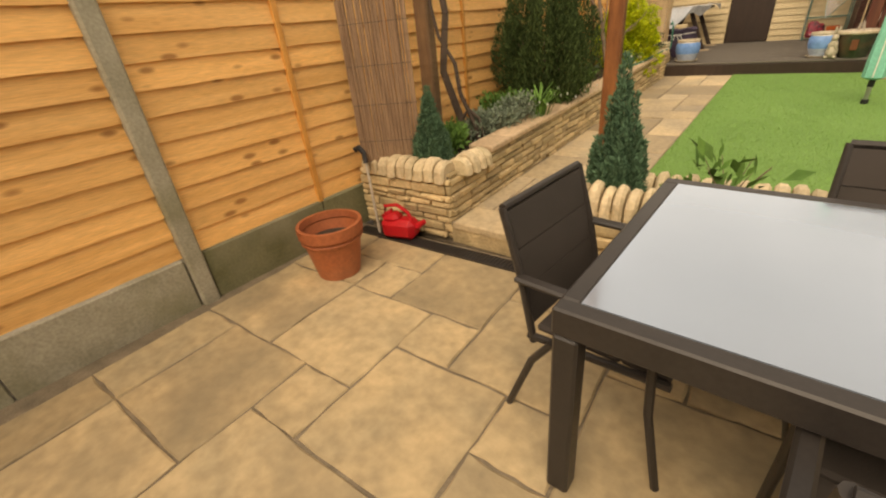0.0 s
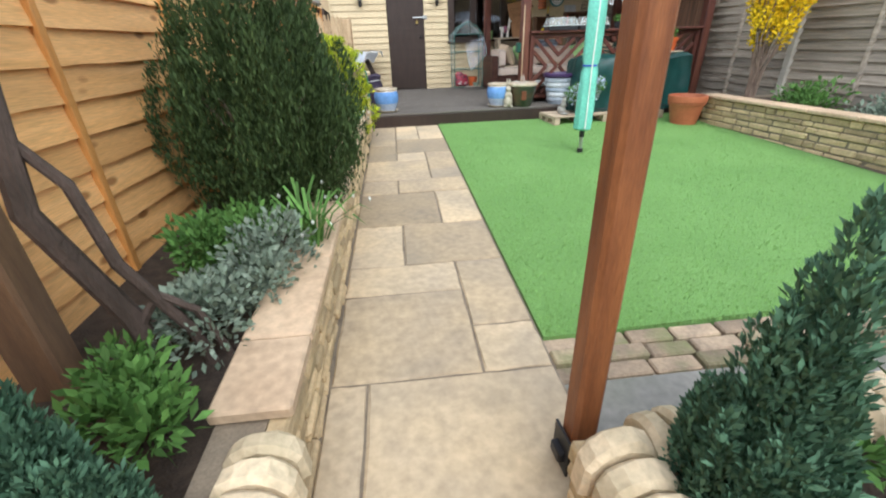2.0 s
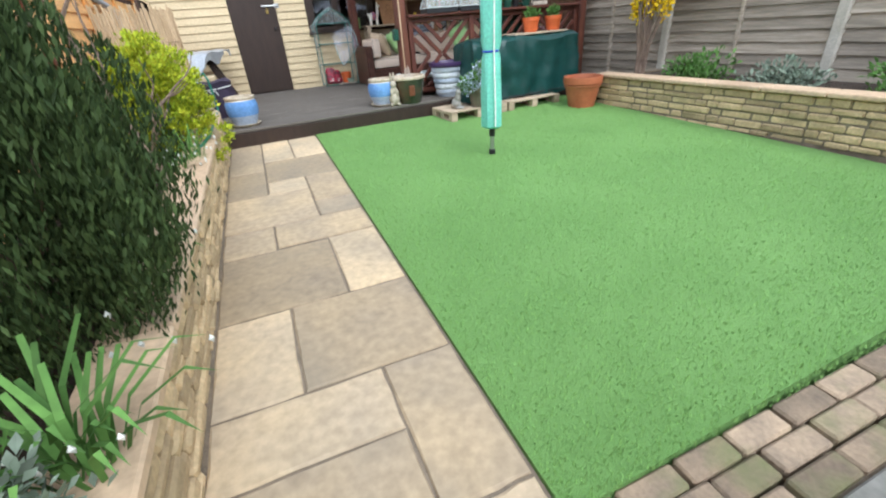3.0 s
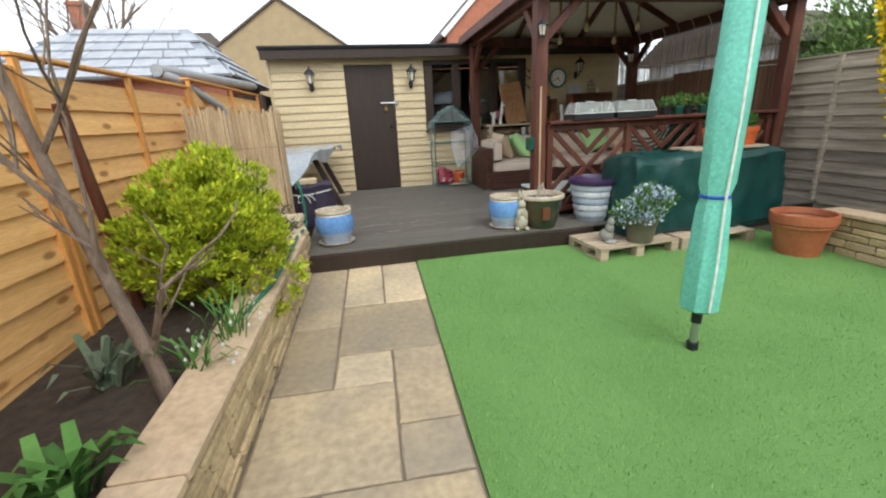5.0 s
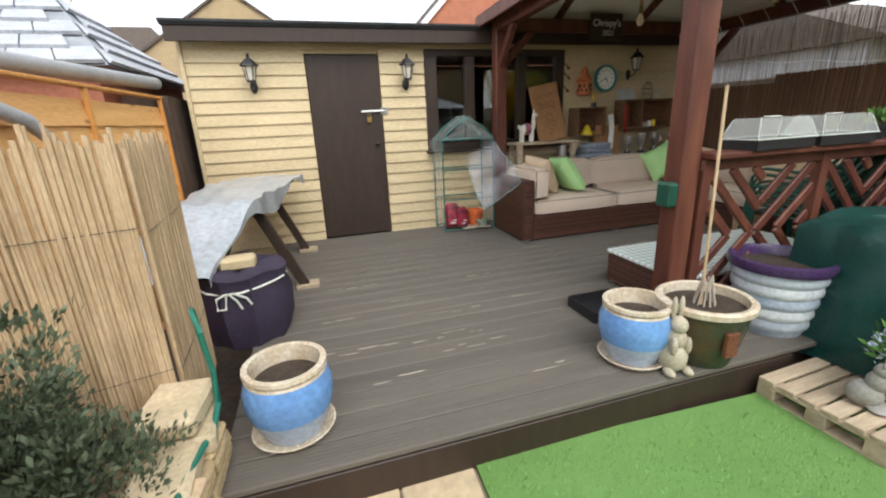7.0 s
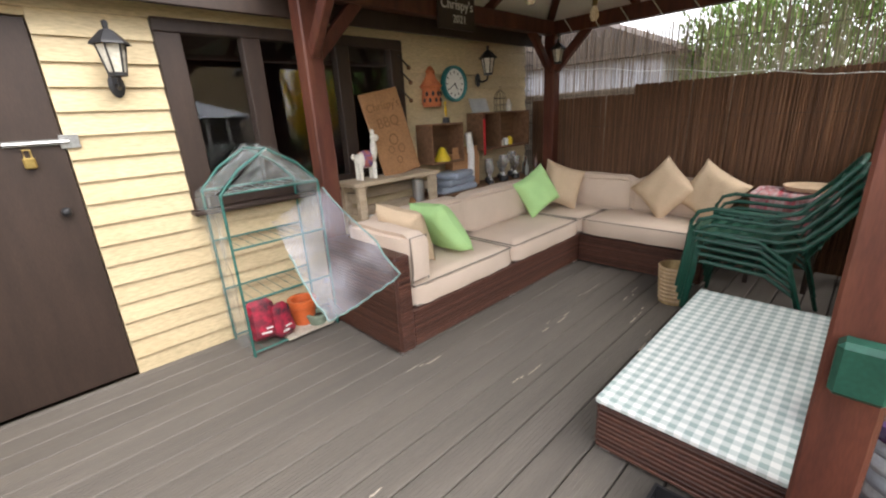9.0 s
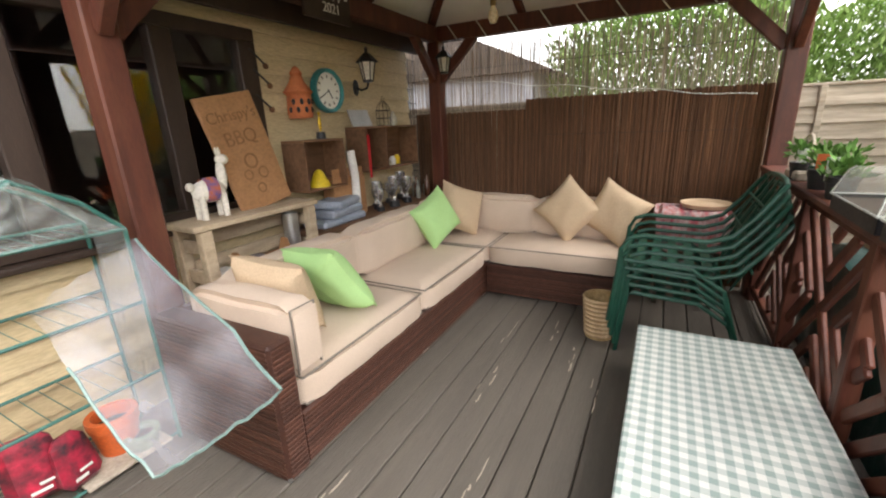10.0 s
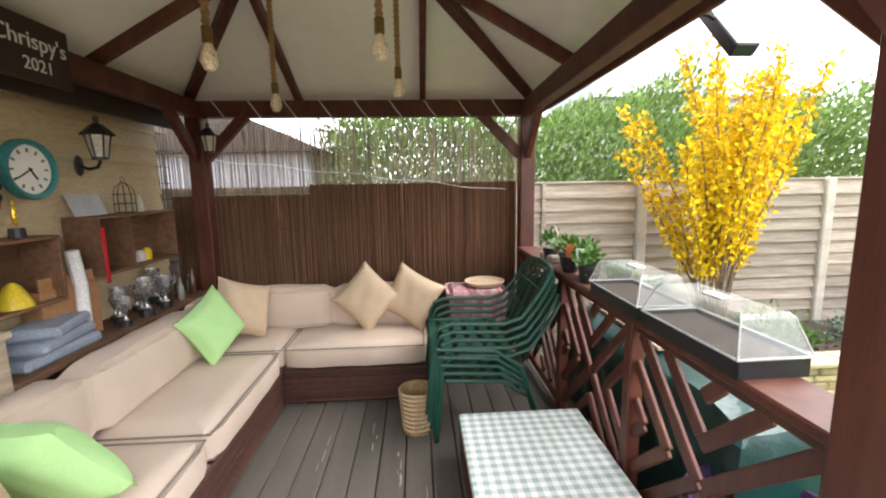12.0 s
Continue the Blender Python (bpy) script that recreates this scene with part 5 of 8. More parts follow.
single("plywood_sheet", Geo().box(-0.42, -0.16, 0, 0.42, 0.16, 0.02, c=0.003), PALLET, (3.05, -0.18, 0.905), "pale plywood sheet lying on the tarpaulin", "board")
for x in (2.98, 3.34):
    flower_pot("plant_pot", (x, -0.18, 0.926), 0.11, 0.17, ORANGE, "orange plastic plant pot with green seedlings", 0.03, 0.75, "orange pots")
    shrub("seedlings", (x, -0.18, 1.06), "green leafy seedlings in the orange pot", in_blob((0, 0, 0.06), (0.13, 0.13, 0.09), 6, int(x * 10), 0.2), 300, 0.05, MIDLEAF, 0.35, 0.6, category="plant")
flower_pot("plant_pot", (3.18, -1.00, ground_z(-1)), 0.235, 0.36, TERRA, "large terracotta coloured plant pot at the lawn corner", 0.05, 0.66)


# ---- deck things ----
def glazed_pot(at):
    c = thing("glazed_pot", at, "blue glazed ceramic pot with a cream rim on the deck", "plant pot", "blue pots")
    part("saucer", Geo().lathe([(0.001, 0), (0.135, 0), (0.165, 0.03), (0.158, 0.032), (0.13, 0.012), (0.001, 0.012)]), CREAMGLAZE, c, "cream glazed saucer", smooth=True)
    part("foot", Geo().lathe([(0.001, 0.014), (0.115, 0.014), (0.135, 0.06), (0.158, 0.12)]), GREYGLAZE, c, "pale grey blue lower glaze", smooth=True)
    part("body", Geo().lathe([(0.158, 0.12), (0.170, 0.17), (0.170, 0.23), (0.155, 0.275)]), BLUE, c, smooth=True)
    part("rim", Geo().lathe([(0.155, 0.275), (0.150, 0.285), (0.160, 0.30), (0.158, 0.315), (0.135, 0.315), (0.13, 0.28), (0.13, 0.24)]), CREAMGLAZE, c, "cream glazed rim", smooth=True)
    part("soil", Geo().lathe([(0.001, 0.245), (0.08, 0.25), (0.132, 0.243)]), SOIL, c)


glazed_pot((-0.69, 0.10, DZ))
glazed_pot((0.935, 0.06, DZ))
gp = thing("glazed_pot", (1.255, -0.03, DZ), "dark green glazed pot with a cream rim and a cane", "plant pot")
part("body", Geo().lathe([(0.001, 0.0), (0.14, 0.0), (0.17, 0.10), (0.195, 0.22), (0.20, 0.28)]), DGREEN, gp, smooth=True)
part("rim", Geo().lathe([(0.20, 0.275), (0.218, 0.285), (0.22, 0.31), (0.205, 0.32), (0.185, 0.315), (0.182, 0.26)]), CREAMGLAZE, gp, "cream glazed rim", smooth=True)
part("motif", Geo().box(-0.07, -0.203, 0.10, 0.0, -0.18, 0.22, c=0.004), plain("brown_glaze", (0.16, 0.06, 0.03), 0.3), gp, "brown painted panel")
part("soil", Geo().lathe([(0.001, 0.275), (0.1, 0.285), (0.184, 0.272)]), SOIL, gp)
part("cane", Geo().tube([(-0.02, 0.0, 0.25), (0.0, 0.05, 1.28)], 0.007, 6), BAMBOO, gp, "pale bamboo cane")
tw = Geo()
for i in range(12):
    t = i * 0.55
    tw.tube([(0.05 * math.cos(t), 0.05 * math.sin(t), 0.27), (0.02 * math.cos(t), 0.02 * math.sin(t), rnd(0.38, 0.46))], 0.004, 5)
part("dead_stems", tw, WORN, gp)
rab = Geo()
for c, r in (((0, 0, 0.08), (0.065, 0.075, 0.085)), ((0, -0.01, 0.17), (0.048, 0.05, 0.06)), ((0, -0.02, 0.245), (0.038, 0.044, 0.042)), ((-0.018, 0.0, 0.32), (0.013, 0.012, 0.06)), ((0.018, 0.0, 0.32), (0.013, 0.012, 0.06)), ((-0.045, -0.055, 0.02), (0.022, 0.04, 0.02)), ((0.045, -0.055, 0.02), (0.022, 0.04, 0.02)), ((-0.035, -0.05, 0.15), (0.016, 0.02, 0.045)), ((0.035, -0.05, 0.15), (0.016, 0.02, 0.045))):
    rab.ball(c, *r)
single("rabbit_statue", rab, STATUE, (1.03, -0.09, DZ), "weathered cast stone rabbit statue sitting on the deck", "statue", turn=-10, smooth=True)
zp = thing("tall_pot", (1.86, 0.06, DZ), "pale blue and white banded glazed pot with a purple rim", "plant pot")
PALEGLAZE = mat("white_glaze", (0.66, 0.68, 0.68), (0.52, 0.56, 0.60), rough=0.3, scale=9, fine=50, bump=0.05)
part("base", Geo().lathe([(0.001, 0), (0.150, 0), (0.160, 0.03)], 32), ZINC, zp, smooth=True)
for i in range(5):
    r0, z0_ = 0.160 + 0.011 * i, 0.03 + 0.066 * i
    part("band", Geo().lathe([(r0, z0_), (r0 + 0.014, z0_ + 0.016), (r0 + 0.018, z0_ + 0.036), (r0 + 0.011, z0_ + 0.066)], 32), PALEGLAZE if i % 2 else ZINC, zp, smooth=True)
part("rim", Geo().lathe([(0.214, 0.36), (0.236, 0.365), (0.246, 0.385), (0.240, 0.415), (0.222, 0.42), (0.207, 0.40), (0.20, 0.33)], 32), plain("purple_glaze", (0.055, 0.03, 0.09), 0.3), zp, "dark purple rim", smooth=True)
part("soil", Geo().lathe([(0.001, 0.365), (0.1, 0.375), (0.204, 0.36)]), SOIL, zp)
pt = ground_z(-0.5) + 0.113
flower_pot("plant_pot", (1.95, -0.585, pt), 0.14, 0.22, mat("olive_pot", (0.16, 0.14, 0.095), (0.11, 0.095, 0.065), rough=0.5), "olive grey pot planted with forget me nots on the pallet", 0.025, 0.74)
shrub("forget_me_nots", (1.95, -0.60, pt + 0.21), "dense pale blue forget me nots in flower", in_blob((0, 0, 0.13), (0.23, 0.22, 0.19), 10, 41, 0.3), 2600, 0.05, MIDLEAF, 0.3, 0.8, None, ("blossom", BFLOWER, 3600, 0.024, 0.9), "plant")
cat = Geo()
for c, r in (((0, 0, 0.06), (0.05, 0.065, 0.06)), ((0, -0.03, 0.13), (0.036, 0.04, 0.05)), ((0, -0.04, 0.185), (0.034, 0.034, 0.032)), ((-0.02, -0.04, 0.215), (0.01, 0.008, 0.018)), ((0.02, -0.04, 0.215), (0.01, 0.008, 0.018)), ((0, -0.06, 0.015), (0.06, 0.05, 0.015))):
    cat.ball(c, *r)
single("cat_statue", cat, mat("grey_cast", (0.34, 0.33, 0.30), (0.24, 0.23, 0.2), rough=0.8), (1.67, -0.50, pt), "small grey stone cat statue on the pallet", "statue", turn=20, smooth=True)
tray = thing("plastic_tray", (0.98, 0.42, DZ), "shallow black plastic tray on the deck by the post", "tray")
part("base", Geo().box(0, 0, 0, 0.42, 0.28, 0.008), BLACK, tray)
for r in ((0, 0, 0.42, 0.01), (0, 0.27, 0.42, 0.28), (0, 0.01, 0.01, 0.27), (0.41, 0.01, 0.42, 0.27)):
    part("side", Geo().box(r[0], r[1], 0.008, r[2], r[3], 0.07), BLACK, tray)

bench = thing("covered_table", (-1.06, 0, DZ), "wooden garden table draped in a crumpled silver cover", "covered table")
for y in (1.75, 2.75):
    part("leg", bar((0.40, y, 0.0), (0.12, y, 0.66), 0.07, 0.05, (0, 1, 0)), DARK, bench)
    part("leg", bar((-0.36, y, 0.0), (-0.10, y, 0.66), 0.07, 0.05, (0, 1, 0)), DARK, bench)
    part("foot_block", Geo().box(0.33, y - 0.06, 0, 0.50, y + 0.06, 0.03, c=0.004), PALLET, bench)
part("tabletop", Geo().prism([(-0.34, 1.52), (0.13, 1.52), (0.36, 2.9), (-0.24, 2.9)], 0.68, 0.715), DARK, bench)
g = Geo()
NU, NV = 30, 40
for j in range(NV + 1):
    for i in range(NU + 1):
        u, v = -1 + 2 * i / NU, j / NV
        y = 0.86 + 2.08 * v
        right = 0.17 + 0.20 * (y - 1.5) if y > 1.5 else 0.17 - 0.32 * (1.5 - y)
        left = -0.40 + 0.10 * (y - 1.5)
        w = (u + 1) / 2 * 1.16 - 0.08
        x = left + (right - left) * max(0.0, min(1.0, w))
        over = (max(0.0, w - 1.0) + max(0.0, -w)) * (1.1 + 0.8 * math.sin(4.3 * y))
        slope = 0.46 * max(0.0, 1.5 - y) + 0.012 * max(0.0, 1.5 - y) * math.sin(9 * u)
        z = 0.742 - over - slope + 0.008 * math.sin(7 * y + 3 * u) + 0.006 * math.sin(19 * y * (1 + 0.2 * u)) + 0.006 * math.sin(13 * u + 5 * y)
        g.v.append((x + 0.012 * math.sin(17 * y), y, z))
for j in range(NV):
    for i in range(NU):
        o = j * (NU + 1) + i
        g.f.append((o, o + 1, o + NU + 2, o + NU + 1))
        g.mi.append(0)
part("cover", g, SILVER, bench, "crumpled silver waterproof sheet", smooth=True)
bag = thing("planting_bag", (-0.97, 1.10, DZ), "dark purple fabric planting bag tied with white cord", "bag")
bgm = Geo().lathe([(0.001, 0), (0.18, 0), (0.205, 0.12), (0.21, 0.28), (0.19, 0.36), (0.20, 0.42), (0.17, 0.44), (0.001, 0.41)], 30)
bgm.v = [(x * 1.22 * (1 + 0.05 * math.sin(7 * math.atan2(y, x) + 6 * z)), y * 1.22 * (1 + 0.05 * math.sin(9 * math.atan2(y, x))), z + 0.012 * math.sin(5 * math.atan2(y, x))) for x, y, z in bgm.v]
part("body", bgm, PURPLE, bag, smooth=True)
part("cord", Geo().tube([(0.242 * math.cos(t * 0.4), 0.242 * math.sin(t * 0.4), 0.35 + 0.01 * math.sin(t)) for t in range(16)], 0.006, 6).tube([(-0.05, -0.245, 0.35), (-0.10, -0.252, 0.33), (-0.10, -0.262, 0.27), (-0.06, -0.262, 0.27), (-0.05, -0.25, 0.34)], 0.006, 6).tube([(-0.04, -0.245, 0.35), (0.0, -0.262, 0.31), (0.02, -0.262, 0.26)], 0.006, 6).tube([(-0.02, -0.245, 0.35), (0.05, -0.262, 0.32), (0.07, -0.262, 0.28)], 0.006, 6), WFLOWER, bag, "white tie cord")
part("sponge", Geo().box(-0.10, -0.08, 0.42, 0.09, 0.04, 0.49, c=0.015), CREAM, bag, "cream foam block on top")

STREAKS = [(-0.62, 0.62, 0.95), (-0.50, 1.57, 0.34), (-0.56, 1.02, 0.22), (0.40, 0.12, 0.2), (0.05, 0.47, 0.35), (-0.10, 1.22, 0.18), (0.70, 0.95, 0.12), (0.55, 1.45, 0.2),
           (2.60, 1.30, 0.25), (2.15, 1.65, 0.3), (2.75, 1.72, 0.3), (1.60, 1.45, 0.2), (2.30, 1.12, 0.25), (1.30, 1.95, 0.2), (2.9, 1.45, 0.2), (0.1, 0.9, 0.3), (-0.35, 0.3, 0.3)]
for x, y, w in STREAKS:
    a = x
    while a < x + w:
        L, b = rnd(0.03, 0.16), y + rnd(-0.025, 0.025)
        t = rnd(0.002, 0.007)
        LATER.append((deck, "worn_patch", Geo().prism([(a, b), (a + L * 0.3, b - t), (a + L * 0.7, b - t * 0.5), (a + L, b + 0.001), (a + L * 0.75, b + t), (a + L * 0.4, b + t * 0.4), (a + L * 0.15, b + t)], DZ + 0.0031, DZ + 0.0037), WORN))
        a += L * rnd(0.7, 1.5)

# ---- mini greenhouse ----
gh = thing("mini_greenhouse", (0.80, 2.78, DZ), "small green framed greenhouse under torn clear polythene by the shed", "greenhouse")
GW, GD, GH = 0.57, 0.33, 0.99
TEAL = plain("teal_tube", (0.035, 0.14, 0.115), 0.45)
for x in (0, GW):
    for y in (0, GD):
        part("upright", Geo().tube([(x, y, 0), (x, y, GH)], 0.008, 8), TEAL, gh)
for y in (0, GD):
    part("roof_tube", Geo().tube([(0, y, GH), (GW * 0.2, y, GH + 0.12), (GW * 0.5, y, GH + 0.22), (GW * 0.8, y, GH + 0.12), (GW, y, GH)], 0.008, 8), TEAL, gh)
part("ridge", Geo().tube([(GW / 2, 0, GH + 0.22), (GW / 2, GD, GH + 0.22)], 0.008, 8), TEAL, gh)
for z in (0.03, 0.36, 0.68, GH):
    for y in (0, GD):
        shelf = part("shelf_rail", Geo().tube([(0, y, z), (GW, y, z)], 0.007, 6), TEAL, gh)
    for i in range(1, 9):
        part("shelf_wire", Geo().tube([(i * GW / 9, 0, z), (i * GW / 9, GD, z)], 0.002, 4), TEAL, shelf)


def sheet(a, b, c, d, nu=14, nv=14, wav=0.012, seed=0):
    """A slightly crumpled sheet with corners a b (top) and c d (foot, under b and a)."""
    g = Geo()
    a, b, c, d = map(Vector, (a, b, c, d))
    n = (b - a).cross(d - a).normalized()
    for j in range(nv + 1):
        for i in range(nu + 1):
            u, v = i / nu, j / nv
            p = a.lerp(b, u).lerp(d.lerp(c, u), v)
            w = wav * (math.sin(9 * u + 5 * v + seed) + 0.7 * math.sin(17 * v - 11 * u + seed) + 0.5 * math.sin(31 * u + seed * 3))
            g.v.append(tuple(p + n * w))
    for j in range(nv):
        for i in range(nu):
            o = j * (nu + 1) + i
            g.f.append((o, o + 1, o + nu + 2, o + nu + 1))
            g.mi.append(0)
    return g


e = 0.014
for nm, q in (("side_sheet", ((-e, -e, GH), (-e, GD + e, GH), (-e, GD + e, 0.02), (-e, -e, 0.02))), ("side_sheet", ((GW + e, -e, GH), (GW + e, GD + e, GH), (GW + e, GD + e, 0.02), (GW + e, -e, 0.02))),
              ("roof_sheet", ((-e, -e, GH), (-e, GD + e, GH), (GW / 2, GD + e, GH + 0.235), (GW / 2, -e, GH + 0.235))), ("roof_sheet", ((GW + e, -e, GH), (GW + e, GD + e, GH), (GW / 2, GD + e, GH + 0.236), (GW / 2, -e, GH + 0.236))),
              ("gable_sheet", ((0, -e, GH), (GW, -e, GH), (GW / 2 + 0.01, -e, GH + 0.22), (GW / 2 - 0.01, -e, GH + 0.22)))):
    ob = part(nm, sheet(*q, seed=rnd(0, 6)), POLY, gh, "crumpled clear polythene sheet", smooth=True)
fa, fb, fc, fd = Vector((0.18, -0.16, 0.83)), Vector((0.59, -0.02, 0.95)), Vector((0.40, -0.99, 0.67)), Vector((0.20, -0.61, 0.35))
fg = Geo()
NF = 26
def flap_point(u, v):
    p = fa.lerp(fb, u).lerp(fd.lerp(fc, u), v)
    w = 0.030 * noise.noise((u * 2.4, v * 2.4, 1.0)) + 0.022 * noise.noise((u * 7 + v * 3, v * 6, 4.0)) - 0.05 * math.sin(math.pi * v) * math.sin(math.pi * u)
    return p + Vector((0.4 * w, 0.2 * w, w))
for j in range(NF + 1):
    for i in range(NF + 1):
        fg.v.append(tuple(flap_point(i / NF, j / NF)))
for j in range(NF):
    for i in range(NF):
        o = j * (NF + 1) + i
        fg.f.append((o, o + 1, o + NF + 2, o + NF + 1))
        fg.mi.append(0)
flap = part("door_flap", fg, FLAP, gh, "loose clouded polythene door flap blown outwards", smooth=True)
part("hem", Geo().tube([flap_point(1, k / 12) for k in range(13)] + [flap_point(1 - k / 12, 1) for k in range(1, 13)] + [flap_point(0, 1 - k / 12) for k in range(1, 9)], 0.005, 5), plain("grey_green_hem", (0.22, 0.34, 0.31), 0.35), flap, "grey green sewn hem")
BAGMAT = mat("printed_bag", (0.50, 0.025, 0.06), (0.03, 0.025, 0.03), rough=0.35, scale=20, fine=60, dirt=(0.03, 0.025, 0.03), dirt_amt=0.95)
for x, y, w, h, t, lab in ((0.925, 2.90, 0.10, 0.27, -12, "pink and black printed compost bag inside the greenhouse"), (1.02, 2.84, 0.075, 0.23, 14, "crumpled red printed bag inside the greenhouse")):
    g = Geo().box(-w, -0.055, 0, w, 0.055, h, c=0.035)
    g.v = [(a * (1 - 0.25 * c / h) + 0.01 * math.sin(17 * c), b * (1.1 - 0.9 * c / h), c) for a, b, c in g.v]
    single("compost_bag", g, BAGMAT, (x, y, DZ + 0.038), lab, "bag", turn=t, smooth=True)
    single("bag_print", Geo().box(-w * 0.4, -0.003, 0, w * 0.2, 0, 0.012).box(-w * 0.1, -0.003, 0.03, w * 0.5, 0, 0.04), WFLOWER, (x, y - 0.058, DZ + 0.09), "white printed bars on the compost bag", "print", turn=t)
flower_pot("plant_pot", (1.20, 2.92, DZ + 0.038), 0.095, 0.17, ORANGE, "orange plastic pot inside the greenhouse", 0.03, 0.75)
flower_pot("plant_pot", (1.25, 2.83, DZ + 0.038), 0.07, 0.07, SAGE, "shallow pale green bowl inside the greenhouse", 0.012, 0.75)
single("cardboard", Geo().box(-0.16, -0.10, 0, 0.16, 0.10, 0.012, c=0.002), WORN, (1.17, 2.86, DZ + 0.025), "flat brown cardboard on the greenhouse floor", "cardboard")

# ---- sofa ----
sofa = thing("corner_sofa", (0, 0, DZ), "dark brown woven corner sofa with cream cushions under the gazebo", "sofa")
part("main_base", Geo().box(1.50, 2.10, 0.02, 4.10, 2.79, 0.255, c=0.008), WICKER, sofa)
part("return_base", Geo().box(3.455, 1.12, 0.02, 4.10, 2.098, 0.255, c=0.008), WICKER, sofa)
part("arm", Geo().box(1.39, 2.09, 0.02, 1.503, 2.80, 0.605, c=0.012), WICKER, sofa)
part("back_panel", Geo().box(1.50, 2.74, 0.257, 4.10, 2.80, 0.60, c=0.008), WICKER, sofa)
part("side_panel", Geo().box(4.05, 1.12, 0.257, 4.10, 2.73, 0.60, c=0.008), WICKER, sofa)
wv = Geo()
for i in range(11):
    z = 0.025 + i * 0.021
    wv.box(1.502, 2.094, z, 3.452, 2.10, z + 0.016, c=0.005).box(3.449, 1.125, z, 3.455, 2.094, z + 0.016, c=0.005)
for i in range(27):
    z = 0.025 + i * 0.021
    wv.box(1.384, 2.10, z, 1.39, 2.79, z + 0.016, c=0.005).box(1.40, 2.084, z, 1.49, 2.09, z + 0.016, c=0.005)
part("weave", wv, STRAND, sofa, "dark brown woven strands")
for x, y in ((1.40, 2.10), (2.45, 2.11), (3.40, 2.11), (3.47, 1.16)):
    part("foot", Geo().box(x, y, 0, x + 0.07, y + 0.05, 0.022, c=0.003), METAL, sofa, "grey metal foot")


def pad(x0, y0, z0, x1, y1, z1, puff=0.02):
    """A stuffed cushion with rounded sides and a crowned top."""
    g = Geo()
    n = 12
    cx, cy, cz = (x0 + x1) / 2, (y0 + y1) / 2, (z0 + z1) / 2
    hx, hy, hz = (x1 - x0) / 2, (y1 - y0) / 2, (z1 - z0) / 2
    bm = bmesh.new()
    bmesh.ops.create_cube(bm, size=2)
    bmesh.ops.subdivide_edges(bm, edges=bm.edges[:], cuts=9, use_grid_fill=True)
    for v in bm.verts:
        p = v.co.copy()
        k = []
        for a in range(3):
            k.append(p[a])
        h = (hx, hy, hz)
        out = []
        for a in range(3):
            o1, o2 = k[(a + 1) % 3], k[(a + 2) % 3]
            bulge = puff * (1 - o1 * o1) * (1 - o2 * o2) if abs(k[a]) > 0.99 else 0.0
            r = 0.022 * ((abs(o1) > 0.99) + (abs(o2) > 0.99)) if abs(k[a]) > 0.99 else 0.0
            out.append(k[a] * (h[a] - r) + math.copysign(bulge, k[a]))
        v.co = (cx + out[0], cy + out[1], cz + out[2] + 0.003 * math.sin(out[0] * 21 + out[1] * 17))
    g.v = [tuple(v.co) for v in bm.verts]
    bm.verts.index_update()
    g.f = [tuple(v.index for v in f.verts) for f in bm.faces]
    g.mi = [0] * len(g.f)
    bm.free()
    return g


def ring(x0, y0, x1, y1, z, r=0.005):
    return Geo().tube([(x0, y0, z), (x1, y0, z), (x1, y1, z), (x0, y1, z), (x0, y0, z)], r, 6)


for a in ((1.52, 2.10, 2.48, 2.70), (2.485, 2.10, 3.45, 2.70), (3.455, 2.10, 4.04, 2.70), (3.455, 1.13, 4.04, 2.095)):
    sc = part("seat_cushion", pad(a[0], a[1] - 0.012, 0.258, a[2], a[3], 0.405, 0.016), CUSHION, sofa, "cream fabric seat cushion", smooth=True)
    part("piping", ring(a[0] + 0.018, a[1] + 0.006, a[2] - 0.018, a[3] - 0.015, 0.392).add(*[(lambda q: (q.v, q.f))(ring(a[0] + 0.018, a[1] + 0.004, a[2] - 0.018, a[3] - 0.015, 0.272))][0]), PIPING, sc, "grey piping")
for a in ((1.66, 2.56, 2.49, 2.735), (2.495, 2.56, 3.46, 2.735), (3.465, 2.56, 3.88, 2.735)):
    part("back_cushion", pad(a[0], a[1], 0.41, a[2], a[3], 0.715, 0.02), CUSHION, sofa, "cream fabric back cushion", smooth=True)
for a in ((1.84, 2.55), (1.14, 1.835)):
    part("back_cushion", pad(3.885, a[0], 0.41, 4.045, a[1], 0.715, 0.02), CUSHION, sofa, "cream fabric back cushion", smooth=True)
ac = part("arm_cushion", pad(1.505, 2.09, 0.41, 1.655, 2.72, 0.70, 0.012), CUSHION, sofa, "cream fabric arm cushion", smooth=True)
part("piping", Geo().tube([(1.52, 2.10, 0.42), (1.52, 2.10, 0.69), (1.64, 2.10, 0.69), (1.64, 2.10, 0.42)], 0.005, 6), PIPING, ac, "grey piping")


